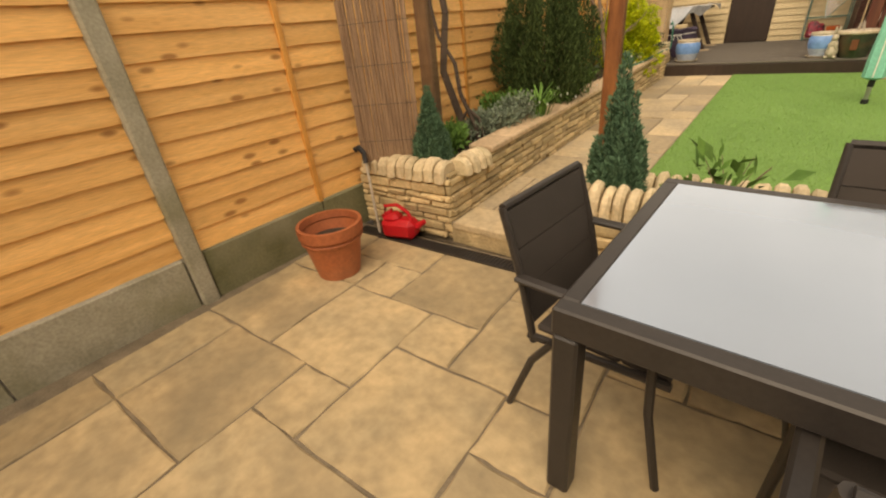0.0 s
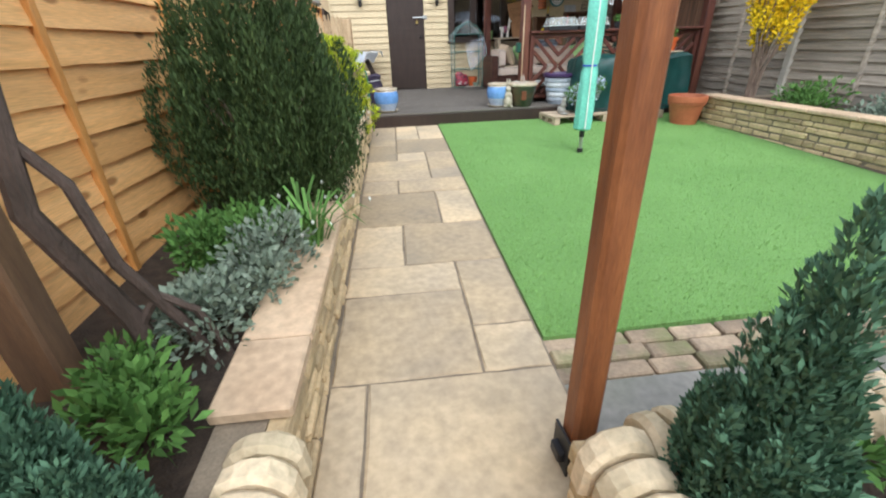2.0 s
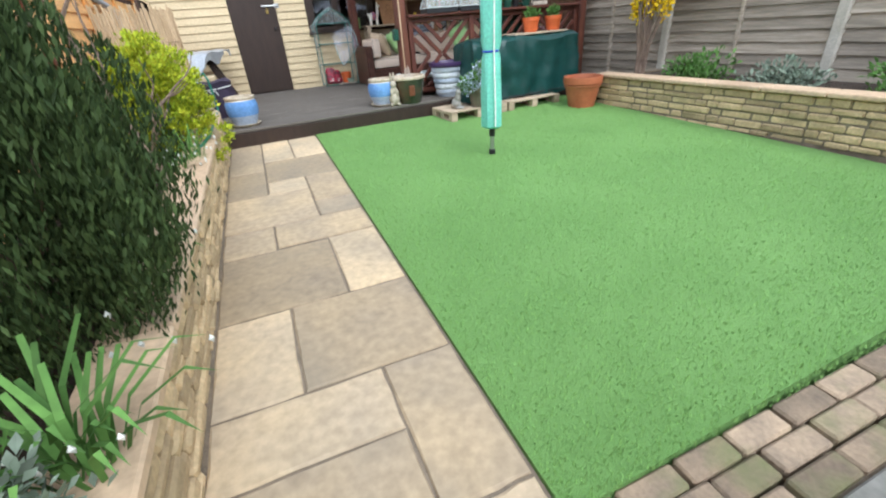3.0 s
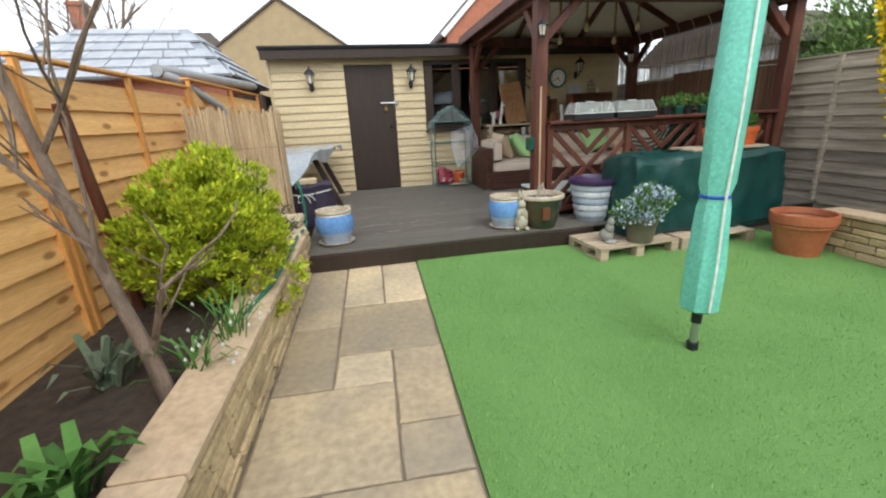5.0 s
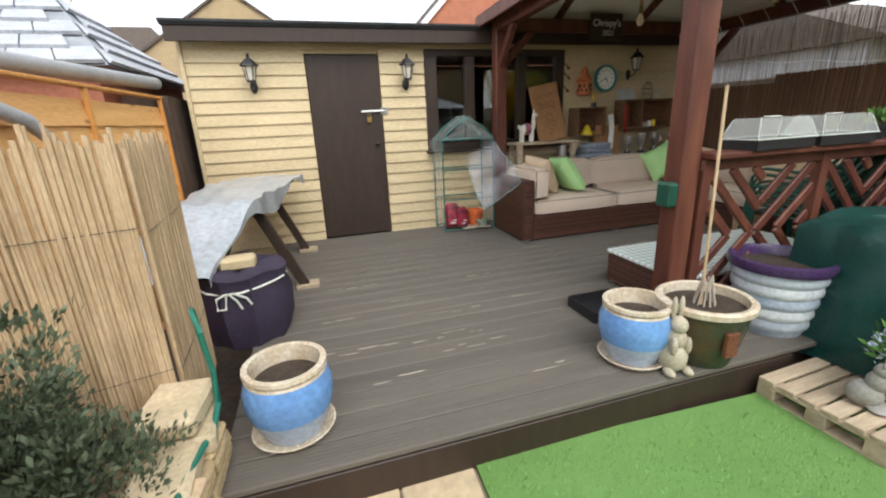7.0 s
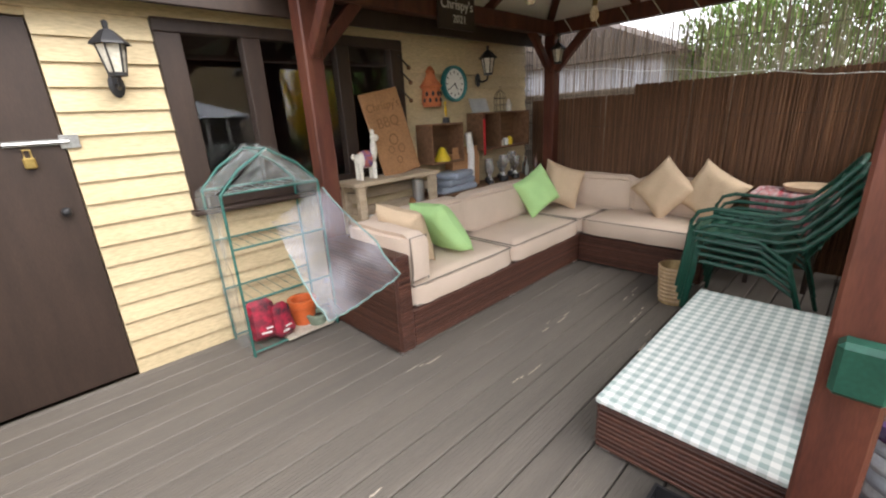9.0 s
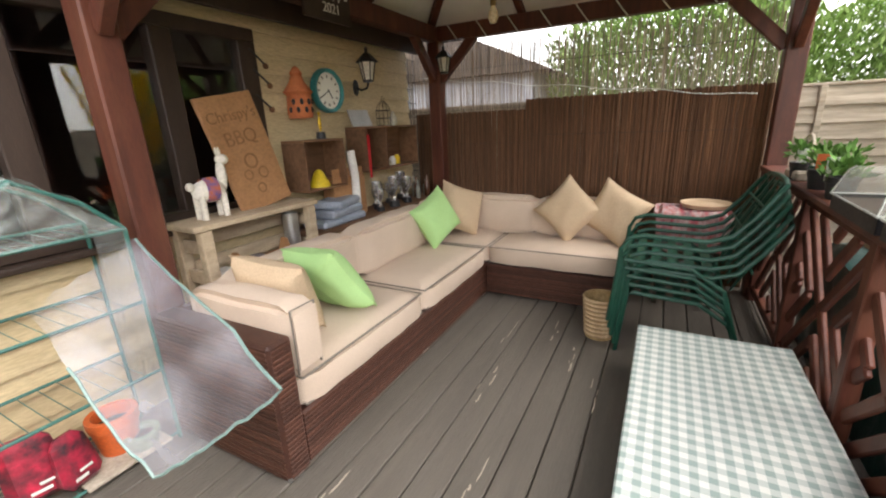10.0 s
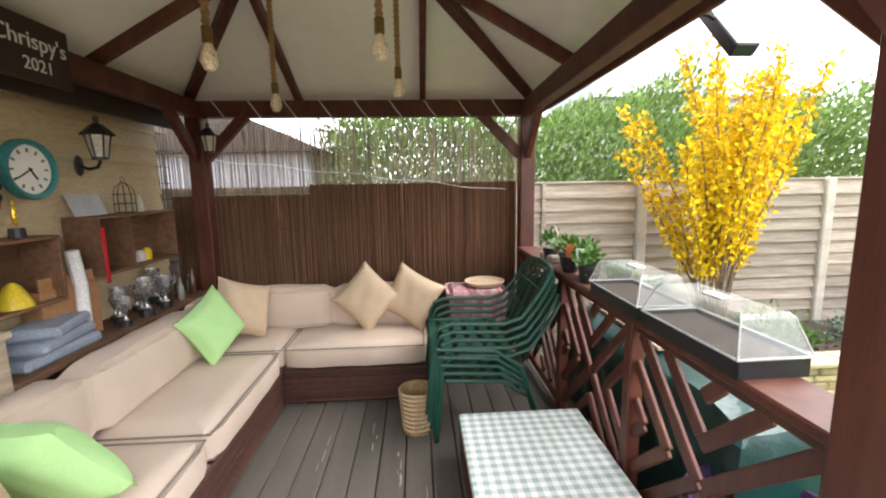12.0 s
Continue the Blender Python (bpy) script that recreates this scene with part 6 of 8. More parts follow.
def throw_cushion(at, material, label, rx, ry, rz, s=0.40):
    g = Geo()
    n = 16
    for side in (1, -1):
        o = len(g.v)
        for j in range(n + 1):
            for i in range(n + 1):
                u, v = -1 + 2 * i / n, -1 + 2 * j / n
                pin = 1 - 0.10 * (1 - abs(u) ** 2) * abs(v) ** 2
                pin2 = 1 - 0.10 * (1 - abs(v) ** 2) * abs(u) ** 2
                t = 0.085 * ((1 - u ** 4) * (1 - v ** 4)) ** 0.55
                g.v.append((u * s / 2 * pin2, side * (t + 0.004 * math.sin(9 * u + 4 * v) * (1 - u * u) * (1 - v * v)), v * s / 2 * pin))
        for j in range(n):
            for i in range(n):
                q = o + j * (n + 1) + i
                f = (q, q + 1, q + n + 2, q + n + 1)
                g.f.append(f if side < 0 else f[::-1])
                g.mi.append(0)
    ob = single("throw_cushion", g, material, (0, 0, 0), label, "cushion", "throw cushions", smooth=True)
    ob.matrix_basis = Matrix.Translation(at) @ pose(0, 0, 0, 0, 0, rz) @ pose(0, 0, 0, rx, 0, 0) @ pose(0, 0, 0, 0, ry, 0)


sz = DZ + 0.41
throw_cushion((1.77, 2.45, sz + 0.205), BEIGE, "beige throw cushion leaning on the sofa arm", 24, 6, -84, 0.39)
throw_cushion((2.03, 2.39, sz + 0.195), LIME, "lime green throw cushion propped on the beige one", 33, -6, -95, 0.41)
throw_cushion((3.32, 2.46, sz + 0.225), LIME, "lime green throw cushion standing on its corner", -14, -26, -20, 0.37)
throw_cushion((3.68, 2.42, sz + 0.23), BEIGE, "beige throw cushion in the sofa corner", -18, 22, -35)
throw_cushion((3.84, 1.56, sz + 0.235), BEIGE, "beige throw cushion standing on its corner", -16, 42, -92)
throw_cushion((3.86, 1.22, sz + 0.225), BEIGE, "beige throw cushion at the sofa end", -14, 28, -100)

# ---- coffee table ----
CHECK = bpy.data.materials.new("checked_oilcloth")
CHECK.use_nodes = True
cn, ck = CHECK.node_tree.nodes, CHECK.node_tree.links
cb = cn["Principled BSDF"]
tcx = cn.new("ShaderNodeTexCoord")
pieces_ = []
for sc_, col in (((1, 0, 0), 0), ((0, 1, 0), 1)):
    sx = cn.new("ShaderNodeSeparateXYZ")
    ck.new(tcx.outputs["Object"], sx.inputs[0])
    mm = cn.new("ShaderNodeMath")
    mm.operation = "PINGPONG"
    mm.inputs[1].default_value = 0.026
    ck.new(sx.outputs[col], mm.inputs[0])
    th = cn.new("ShaderNodeMath")
    th.operation = "GREATER_THAN"
    th.inputs[1].default_value = 0.013
    ck.new(mm.outputs[0], th.inputs[0])
    pieces_.append(th)
ad = cn.new("ShaderNodeMath")
ad.operation = "ADD"
ck.new(pieces_[0].outputs[0], ad.inputs[0])
ck.new(pieces_[1].outputs[0], ad.inputs[1])
rm = cn.new("ShaderNodeValToRGB")
rm.color_ramp.elements[0].color, rm.color_ramp.elements[1].color = (0.80, 0.82, 0.79, 1), (0.33, 0.43, 0.41, 1)
hv_ = cn.new("ShaderNodeMath")
hv_.operation = "MULTIPLY"
hv_.inputs[1].default_value = 0.5
ck.new(ad.outputs[0], hv_.inputs[0])
ck.new(hv_.outputs[0], rm.inputs[0])
ck.new(rm.outputs[0], cb.inputs["Base Color"])
cb.inputs["Roughness"].default_value = 0.3
ct = thing("coffee_table", (1.464, 0.304, DZ), "low woven coffee table with a checked oilcloth top", "table")
part("base", Geo().box(0.01, 0.01, 0.02, 1.336, 0.65, 0.225, c=0.01), WICKER, ct)
wv = Geo()
for i in range(9):
    z = 0.028 + i * 0.021
    wv.box(0.012, 0.648, z, 1.334, 0.656, z + 0.016, c=0.005).box(0.004, 0.012, z, 0.012, 0.648, z + 0.016, c=0.005)
part("weave", wv, STRAND, ct)
part("tabletop", Geo().box(0, 0, 0.23, 1.346, 0.66, 0.256, c=0.006), CHECK, ct, "green and white checked oilcloth top")
for x in (0.03, 1.24):
    for y in (0.02, 0.60):
        part("foot", Geo().box(x, y, 0, x + 0.08, y + 0.04, 0.021), METAL, ct)


# ---- stacked chairs ----
def stack_chair(at, label):
    c = thing("stacking_chair", at, label, "chair", "stacked green chairs")
    w = 0.27
    for s in (-w, w):
        part("side_frame", Geo().tube([(s, 0.34, 0), (s, 0.31, 0.28), (s, 0.30, 0.44), (s, 0.27, 0.50), (s, 0.20, 0.525), (s, -0.10, 0.515), (s, -0.20, 0.55), (s * 0.98, -0.28, 0.65), (s * 0.95, -0.35, 0.76), (s * 0.85, -0.38, 0.80), (s * 0.5, -0.39, 0.815)], 0.0125, 8), GREENMETAL, c, smooth=True)
        part("rear_leg", Geo().tube([(s, -0.28, 0), (s, -0.20, 0.26), (s, -0.05, 0.36), (s, 0.28, 0.38)], 0.0125, 8), GREENMETAL, c, smooth=True)
    part("top_rail", Geo().tube([(-w * 0.5, -0.39, 0.815), (0, -0.392, 0.82), (w * 0.5, -0.39, 0.815)], 0.0125, 8), GREENMETAL, c)
    for i in range(6):
        y = -0.14 + i * 0.082
        part("seat_slat", Geo().box(-w, y, 0.365, w, y + 0.045, 0.372, c=0.002), GREENMETAL, c)
    for i in range(4):
        x = -0.16 + i * 0.107
        part("back_slat", bar((x, -0.19, 0.42), (x, -0.38, 0.81), 0.03, 0.006, (0, 1, 0.3)), GREENMETAL, c)
    for z, y in ((0.56, -0.255), (0.69, -0.315)):
        part("back_bar", Geo().tube([(-w, y, z), (w, y, z)], 0.007, 6), GREENMETAL, c)
    return c


ch = stack_chair((3.22, 0.74, DZ), "dark green metal garden chair at the bottom of a stack")
for i in range(1, 5):
    o = copy_thing(ch, pose(3.22 - 0.004 * i, 0.74 + 0.012 * i, DZ + 0.048 * i, 0, 0, rnd(-0.8, 0.8)))
    tagged(o, "dark green metal garden chair stacked on the others")
bk = thing("wicker_basket", (3.10, 1.19, DZ), "small straw coloured woven waste basket on the deck", "basket")
part("body", Geo().lathe([(0.001, 0), (0.085, 0), (0.105, 0.27), (0.098, 0.27), (0.08, 0.01), (0.001, 0.01)], 22), mat("straw", (0.50, 0.36, 0.17), (0.30, 0.20, 0.09), rough=0.7, scale=45, fine=120, bump=0.6), bk, smooth=True)
for z in range(9):
    part("hoop", Geo().lathe([(0.088 + z * 0.0022, 0.02 + z * 0.029), (0.094 + z * 0.0022, 0.03 + z * 0.029), (0.088 + z * 0.0022, 0.04 + z * 0.029)], 22), BAMBOO, bk)
st = thing("side_table", (3.90, 0.72, DZ + 0.0), "small side table under a tartan blanket beside the sofa", "table")
part("top", Geo().box(-0.17, -0.20, 0.60, 0.17, 0.20, 0.64, c=0.01), DARK, st)
for x in (-0.15, 0.13):
    for y in (-0.18, 0.16):
        part("leg", Geo().box(x, y, 0, x + 0.03, y + 0.03, 0.60), DARK, st)
PLAID = mat("plaid", (0.42, 0.05, 0.07), (0.5, 0.46, 0.44), rough=0.95, scale=9, fine=140, bump=0.3, stretch=(1, 4, 0.4), dirt=(0.06, 0.07, 0.1), dirt_amt=0.8)
bl = thing("blanket", (3.90, 0.72, DZ + 0.642), "folded red and grey tartan blanket draped over the table", "blanket")
part("top_fold", pad(-0.20, -0.23, 0.0, 0.20, 0.23, 0.045, 0.008), PLAID, bl, smooth=True)
part("hanging_fold", sheet((-0.205, 0.22, 0.03), (-0.205, -0.22, 0.03), (-0.215, -0.2, -0.2), (-0.215, 0.2, -0.22), wav=0.006), PLAID, bl, smooth=True)
single("tray", Geo().lathe([(0.001, 0), (0.14, 0), (0.16, 0.03), (0.152, 0.03), (0.135, 0.01), (0.001, 0.01)]), BEIGE, (3.94, 0.64, DZ + 0.70), "round pale tray lying on the blanket", "tray", smooth=True)

# ---- rail and what stands on it ----
rail = thing("deck_railing", (0, 0, DZ), "brown timber railing with diagonal slats and a wide top board", "railing")
RA, RB = Vector((1.435, 0.265, 0)), Vector((4.11, 0.255, 0))
def on_rail(x):
    return RA.lerp(RB, (x - RA.x) / (RB.x - RA.x))
a, b = on_rail(1.435), on_rail(4.11)
part("top_board", bar((a.x, a.y, 0.955), (b.x, b.y, 0.955), 0.17, 0.032), BROWN, rail)
part("lower_rail", bar((a.x, a.y, 0.09), (b.x, b.y, 0.09), 0.045, 0.06), BROWN, rail)
part("upper_rail", bar((a.x, a.y, 0.905), (b.x, b.y, 0.905), 0.045, 0.06), BROWN, rail)
edges = [1.47, 2.34, 3.20, 4.08]
for x in edges:
    p = on_rail(x)
    part("baluster", Geo().box(p.x - 0.03, p.y - 0.03, 0.0, p.x + 0.03, p.y + 0.03, 0.935, c=0.005), BROWN, rail)
for x0_, x1_ in zip(edges[:-1], edges[1:]):
    w, zm, h = (x1_ - x0_) / 2 - 0.03, 0.50, 0.375
    for qx, qz, up_ in ((x0_ + 0.03, 0.5, -1), (x0_ + 0.03, 0.125, 1), (x0_ + 0.03 + w, 0.5, 1), (x0_ + 0.03 + w, 0.125, -1)):
        for k in range(-4, 5):
            s0 = k * 0.165
            xs0, xs1 = max(0, -s0), min(w, h - s0)
            if xs1 - xs0 < 0.05:
                continue
            za, zb = s0 + xs0, s0 + xs1
            if up_ < 0:
                za, zb = h - za, h - zb
            pa, pb = on_rail(qx + xs0), on_rail(qx + xs1)
            part("slat", bar((pa.x, pa.y, qz + za), (pb.x, pb.y, qz + zb), 0.022, 0.052), BROWN, rail)
RT = DZ + 0.971


def propagator(x, turn):
    p = on_rail(x)
    c = thing("seed_propagator", (p.x, p.y, RT), "black seed tray under a clear plastic lid on the railing", "seed tray", "seed trays", turn=turn)
    L, W = 0.215, 0.10
    g = Geo().box(-L, -W, 0, L, W, 0.006)
    for r in ((-L, -W, L, -W + 0.006), (-L, W - 0.006, L, W), (-L, -W, -L + 0.006, W), (L - 0.006, -W, L, W)):
        g.box(r[0], r[1], 0.006, r[2], r[3], 0.055)
    part("tray", g, BLACK, c)
    part("compost", Geo().box(-L + 0.008, -W + 0.008, 0.006, L - 0.008, W - 0.008, 0.042), SOIL, c)
    lid = Geo()
    b0, b1, z0, z1 = (L + 0.004, W + 0.004), (L - 0.03, W - 0.024), 0.055, 0.16
    v = [(sx * bb[0], sy * bb[1], zz) for bb, zz in ((b0, z0), (b1, z1 - 0.012), ((b1[0] - 0.015, b1[1] - 0.012), z1)) for sx, sy in ((-1, -1), (1, -1), (1, 1), (-1, 1))]
    f = [(i + k * 4, (i + 1) % 4 + k * 4, (i + 1) % 4 + 4 + k * 4, i + 4 + k * 4) for k in (0, 1) for i in range(4)] + [(8, 9, 10, 11)]
    hood = part("lid", lid.add(v, f), CLOCHE, c, "clear ribbed plastic lid")
    ribs = plain("lid_edge", (0.55, 0.58, 0.54), 0.25)
    for sx, sy in ((-1, -1), (1, -1), (1, 1), (-1, 1)):
        part("lid_corner", Geo().tube([(sx * b0[0], sy * b0[1], z0), (sx * b1[0], sy * b1[1], z1 - 0.012), (sx * (b1[0] - 0.015), sy * (b1[1] - 0.012), z1)], 0.0025, 5), ribs, hood)
    part("lid_rim", Geo().tube([(-b0[0], -b0[1], z0), (b0[0], -b0[1], z0), (b0[0], b0[1], z0), (-b0[0], b0[1], z0), (-b0[0], -b0[1], z0)], 0.004, 5), ribs, hood)
    part("vent", Geo().box(-0.04, -0.02, 0.161, 0.04, 0.02, 0.167, c=0.002), WP, c)


propagator(1.89, 1)
propagator(2.36, -1)
for i, x in enumerate((2.78, 2.90, 3.05, 3.20, 3.40)):
    p = on_rail(x)
    flower_pot("seedling_pot", (p.x, p.y + 0.02 * (-1) ** i, RT), 0.055, 0.09, BLACK if i % 2 == 0 else GREENMETAL, "small dark plastic pot with a seedling on the railing", 0.015, 0.75, "seedling pots")
    shrub("seedling", (p.x, p.y + 0.02 * (-1) ** i, RT + 0.06), "bright green leafy seedling in a small pot", in_blob((0, 0, 0.07), (0.09, 0.08, 0.07), 5, 50 + i, 0.2), 130, 0.04, MIDLEAF, 0.45, 0.6, category="plant")
    if i in (1, 2, 4):
        single("plant_label", Geo().box(-0.022, -0.002, 0, 0.022, 0.002, 0.10, c=0.001), ORANGE if i == 2 else WFLOWER, (p.x - 0.02, p.y + 0.03, RT + 0.06), "orange and white plant label stuck in a pot", "plant label", turn=70)
bp_ = on_rail(3.42)
bask = Geo().tube([(bp_.x - 0.11, bp_.y, RT + 0.05)] + [(bp_.x - 0.11 * math.cos(t * math.pi / 10), bp_.y, RT + 0.06 + 0.17 * math.sin(t * math.pi / 10)) for t in range(1, 10)] + [(bp_.x + 0.11, bp_.y, RT + 0.05)], 0.008, 6)
single("basket_handle", bask.box(bp_.x - 0.12, bp_.y - 0.06, RT, bp_.x + 0.12, bp_.y + 0.06, RT + 0.05, c=0.01), WORN, (0, 0, 0), "pale trug basket with an arched handle on the railing", "basket")

# ---- screens behind the sofa ----
cane_screen("reed_screen", (4.30, 3.16), (4.30, 2.04), DZ - 0.1, 1.69, REED, "dense brown brushwood screen behind the sofa", 330, 0.0055, 0.012, 3)
cane_screen("reed_screen", (4.31, 2.05), (4.31, 0.30), DZ - 0.1, 1.77, REED, "dense dark brown brushwood screen behind the sofa", 540, 0.0055, 0.012, 3)
cane_screen("reed_screen", (4.36, 3.75), (4.36, 0.28), 1.50, 2.28, REED_PALE, "thin see through reed screen above the brushwood", 330, 0.0035, 0.09, 2)
tre = thing("wire_trellis", (0, 0, 0), "dark wire trellis between the shed and the reed screen", "trellis")
for i in range(6):
    part("upright_wire", Geo().tube([(4.15 + 0.036 * i, 3.19, DZ), (4.15 + 0.036 * i, 3.19, 2.2)], 0.003, 5), BLACK, tre)
for i in range(14):
    part("cross_wire", Geo().tube([(4.135, 3.194, 0.5 + 0.13 * i), (4.34, 3.194, 0.5 + 0.13 * i)], 0.003, 5), BLACK, tre)
fairy = Geo()
fairy.tube([(4.28, 3.1 - i * 0.1, 2.02 - 0.012 * i + 0.01 * math.sin(i)) for i in range(28)], 0.003, 5)
single("string_lights", fairy, WFLOWER, (0, 0, 0), "thin white cord strung along the reed screen", "cord")
wrap = thing("rope_light", (4.12, 0, DZ + BT), "white cord wound round the gazebo beam", "cord")
for i in range(9):
    y = 0.45 + i * 0.27
    part("cord_turn", Geo().tube([(-0.01, y, 0.0), (0.008, y + 0.04, 0.05), (0.005, y + 0.10, 0.135)], 0.004, 5), WFLOWER, wrap)

# ---- lamps ----
WARM = glass_mat("bulb_glass", (1.0, 0.85, 0.6), 0.02, clear=0.7)
FROST = mat("frosted_pane", (0.62, 0.58, 0.48), (0.5, 0.47, 0.38), rough=0.25, scale=9)
def lantern(name, at, label, wall=True, s=1.0):
    c = thing(name, at, label, "lamp", "black lanterns")
    z = -0.02
    part("cage", Geo().lathe([(0.035 * s, 0), (0.058 * s, 0.13 * s), (0.054 * s, 0.13 * s), (0.032 * s, 0.0)], 6), FROST, c, "pale glass panes")
    fr = Geo()
    for i in range(6):
        t = i * math.pi / 3
        fr.tube([(0.036 * s * math.cos(t), 0.036 * s * math.sin(t), 0), (0.060 * s * math.cos(t), 0.060 * s * math.sin(t), 0.13 * s)], 0.005 * s, 5)
    part("frame", fr.lathe([(0.001, -0.01), (0.040 * s, -0.008), (0.040 * s, 0.008)], 6), BLACK, c)
    part("roof", Geo().lathe([(0.085 * s, 0.13 * s), (0.08 * s, 0.14 * s), (0.03 * s, 0.19 * s), (0.012 * s, 0.20 * s), (0.014 * s, 0.23 * s), (0.001, 0.24 * s)], 6), BLACK, c)
    if wall:
        part("bracket", Geo().tube([(0, 0, -0.01), (0, 0.02, -0.05), (0, 0.07, -0.06), (0, 0.12, -0.04)], 0.009, 7), BLACK, c)
        part("back_plate", Geo().ball((0, 0.125, -0.04), 0.035, 0.012, 0.06), BLACK, c)
    else:
        part("hook", Geo().tube([(0, 0, 0.23 * s), (0, 0, 0.30 * s)], 0.003, 5), BLACK, c)
    return c


lantern("wall_lantern", (-0.945, 3.01, 1.87), "black coach lantern on the shed wall by the door")
lantern("wall_lantern", (0.535, 3.01, 1.87), "black coach lantern on the shed wall by the window")
lantern("wall_lantern", (3.30, 2.98, 1.93), "black coach lantern on the shed wall above the shelf")
lantern("hanging_lantern", (4.02, 2.70, 2.02), "black lantern hanging from the corner of the gazebo", False, 0.9)
lantern("post_lantern", (1.335, 0.19, 1.98), "small pale lantern fixed high on the gazebo post", False, 0.7)
flood = thing("garden_lamp", (2.42, -0.09, 2.36), "slim black lamp on a bracket under the gazebo eave", "lamp")
part("housing", bar((0.11, 0, 0.10), (-0.11, 0, -0.14), 0.10, 0.055), BLACK, flood)
part("lens", bar((0.10, 0, 0.045), (-0.08, 0, -0.15), 0.07, 0.006), FROST, flood, "pale lens strip")
part("bracket", Geo().tube([(0.02, 0.0, 0.0), (0.0, 0.08, 0.03), (0.0, 0.19, 0.03)], 0.010, 7), BLACK, flood)
single("timer_box", Geo().box(-0.03, -0.05, 0, 0.03, 0.05, 0.13, c=0.012), GREENMETAL, (1.28, 0.30, 0.96), "small dark green weatherproof box on the gazebo post", "box")
for x, y, zb, zt in ((2.38, 1.90, 2.20, 2.86), (3.20, 1.93, 2.20, 2.86), (2.40, 1.28, 2.24, 2.86), (3.05, 1.24, 2.24, 2.86)):
    c = thing("pendant_bulb", (x, y, zb), "clear filament bulb hanging on a thick rope", "lamp", "pendant bulbs")
    part("bulb", Geo().lathe([(0.001, -0.035), (0.02, -0.03), (0.033, 0.0), (0.028, 0.03), (0.014, 0.06), (0.012, 0.07)], 16), WARM, c, smooth=True)
    part("filament", Geo().tube([(0, 0, 0.05), (0.008, 0, 0.0), (-0.006, 0.004, -0.01), (0.002, 0, 0.04)], 0.0015, 4), plain("filament_wire", (0.5, 0.3, 0.1), 0.4, 0.8), c)
    part("holder", Geo().lathe([(0.014, 0.062), (0.019, 0.065), (0.019, 0.12), (0.001, 0.125)], 14), plain("old_brass", (0.22, 0.15, 0.06), 0.4, 0.7), c, smooth=True)
    rp = Geo()
    n = 60
    for ph in (0, math.pi):
        rp.tube([(0.008 * math.cos(i * 0.9 + ph), 0.008 * math.sin(i * 0.9 + ph), 0.12 + (zt - zb - 0.12) * i / n) for i in range(n + 1)], 0.010, 5)
    part("rope", rp, mat("jute", (0.40, 0.27, 0.13), (0.28, 0.18, 0.08), rough=0.9, fine=150), c, "thick twisted jute rope")


# ---- on the shed wall ----
def lettering(text, size, material, parent, at, rot):
    cu = bpy.data.curves.new("lettering", "FONT")
    cu.body, cu.size, cu.align_x, cu.extrude = text, size, "CENTER", 0.0015
    tmp = bpy.data.objects.new("lettering", cu)
    me = bpy.data.meshes.new_from_object(tmp)
    bpy.data.objects.remove(tmp)
    me.materials.clear()
    me.materials.append(material)
    ob = new("lettering", me)
    ob.parent = parent
    ob.matrix_basis = pose(*at, *rot)
    return ob


sg = thing("hanging_sign", (2.70, 2.785, 2.21), "dark brown painted wooden sign with white lettering on the beam", "sign")
part("board", Geo().box(-0.20, -0.012, 0, 0.20, 0.012, 0.26, c=0.004), DARK, sg)
lettering("Chrispy's", 0.095, WP, sg, (0, -0.015, 0.135), (90, 0, 0))
lettering("2021", 0.075, WP, sg, (0.02, -0.015, 0.045), (90, 0, 0))
ck_ = thing("wall_clock", (2.98, 3.125, 1.855), "round white wall clock with a teal rim", "clock")
part("rim", Geo().lathe([(0.15, 0), (0.152, 0.03), (0.145, 0.045), (0.125, 0.04), (0.125, 0.02), (0.001, 0.02), (0.001, 0), (0.15, 0)], 32).moved(pose(0, 0, 0, 90)), plain("teal_paint", (0.04, 0.22, 0.22), 0.4), ck_, "teal painted rim", smooth=True)
part("face", Geo().lathe([(0.001, 0.022), (0.124, 0.022), (0.124, 0.02)], 32).moved(pose(0, 0, 0, 90)), WHITE, ck_)
for i in range(12):
    t = i * math.pi / 6
    part("mark", Geo().box(-0.005, -0.026, 0.085, 0.005, -0.0225, 0.105).moved(pose(0, 0, 0, 0, math.degrees(t), 0)), PIPING, ck_)
part("hour_hand", Geo().box(-0.004, -0.029, -0.01, 0.004, -0.026, 0.06).moved(pose(0, 0, 0, 0, 145, 0)), BLACK, ck_)
part("minute_hand", Geo().box(-0.003, -0.031, -0.01, 0.003, -0.0295, 0.09).moved(pose(0, 0, 0, 0, 240, 0)), BLACK, ck_)
tl = thing("clay_lantern", (2.67, 3.08, 1.67), "pierced terracotta clay lantern hanging on the shed wall", "lantern")
part("body", Geo().lathe([(0.001, 0), (0.075, 0), (0.082, 0.03), (0.075, 0.14), (0.095, 0.16), (0.05, 0.22), (0.035, 0.26), (0.04, 0.275), (0.018, 0.31), (0.001, 0.32)], 18), mat("clay", (0.50, 0.16, 0.06), (0.40, 0.12, 0.05), rough=0.8), tl, smooth=True)
for i in range(10):
    t = math.pi + i * 0.33
    part("hole", Geo().ball((0.077 * math.cos(t), 0.077 * math.sin(t), 0.05 + 0.05 * (i % 2)), 0.013, 0.013, 0.02, 8), BLACK, tl)
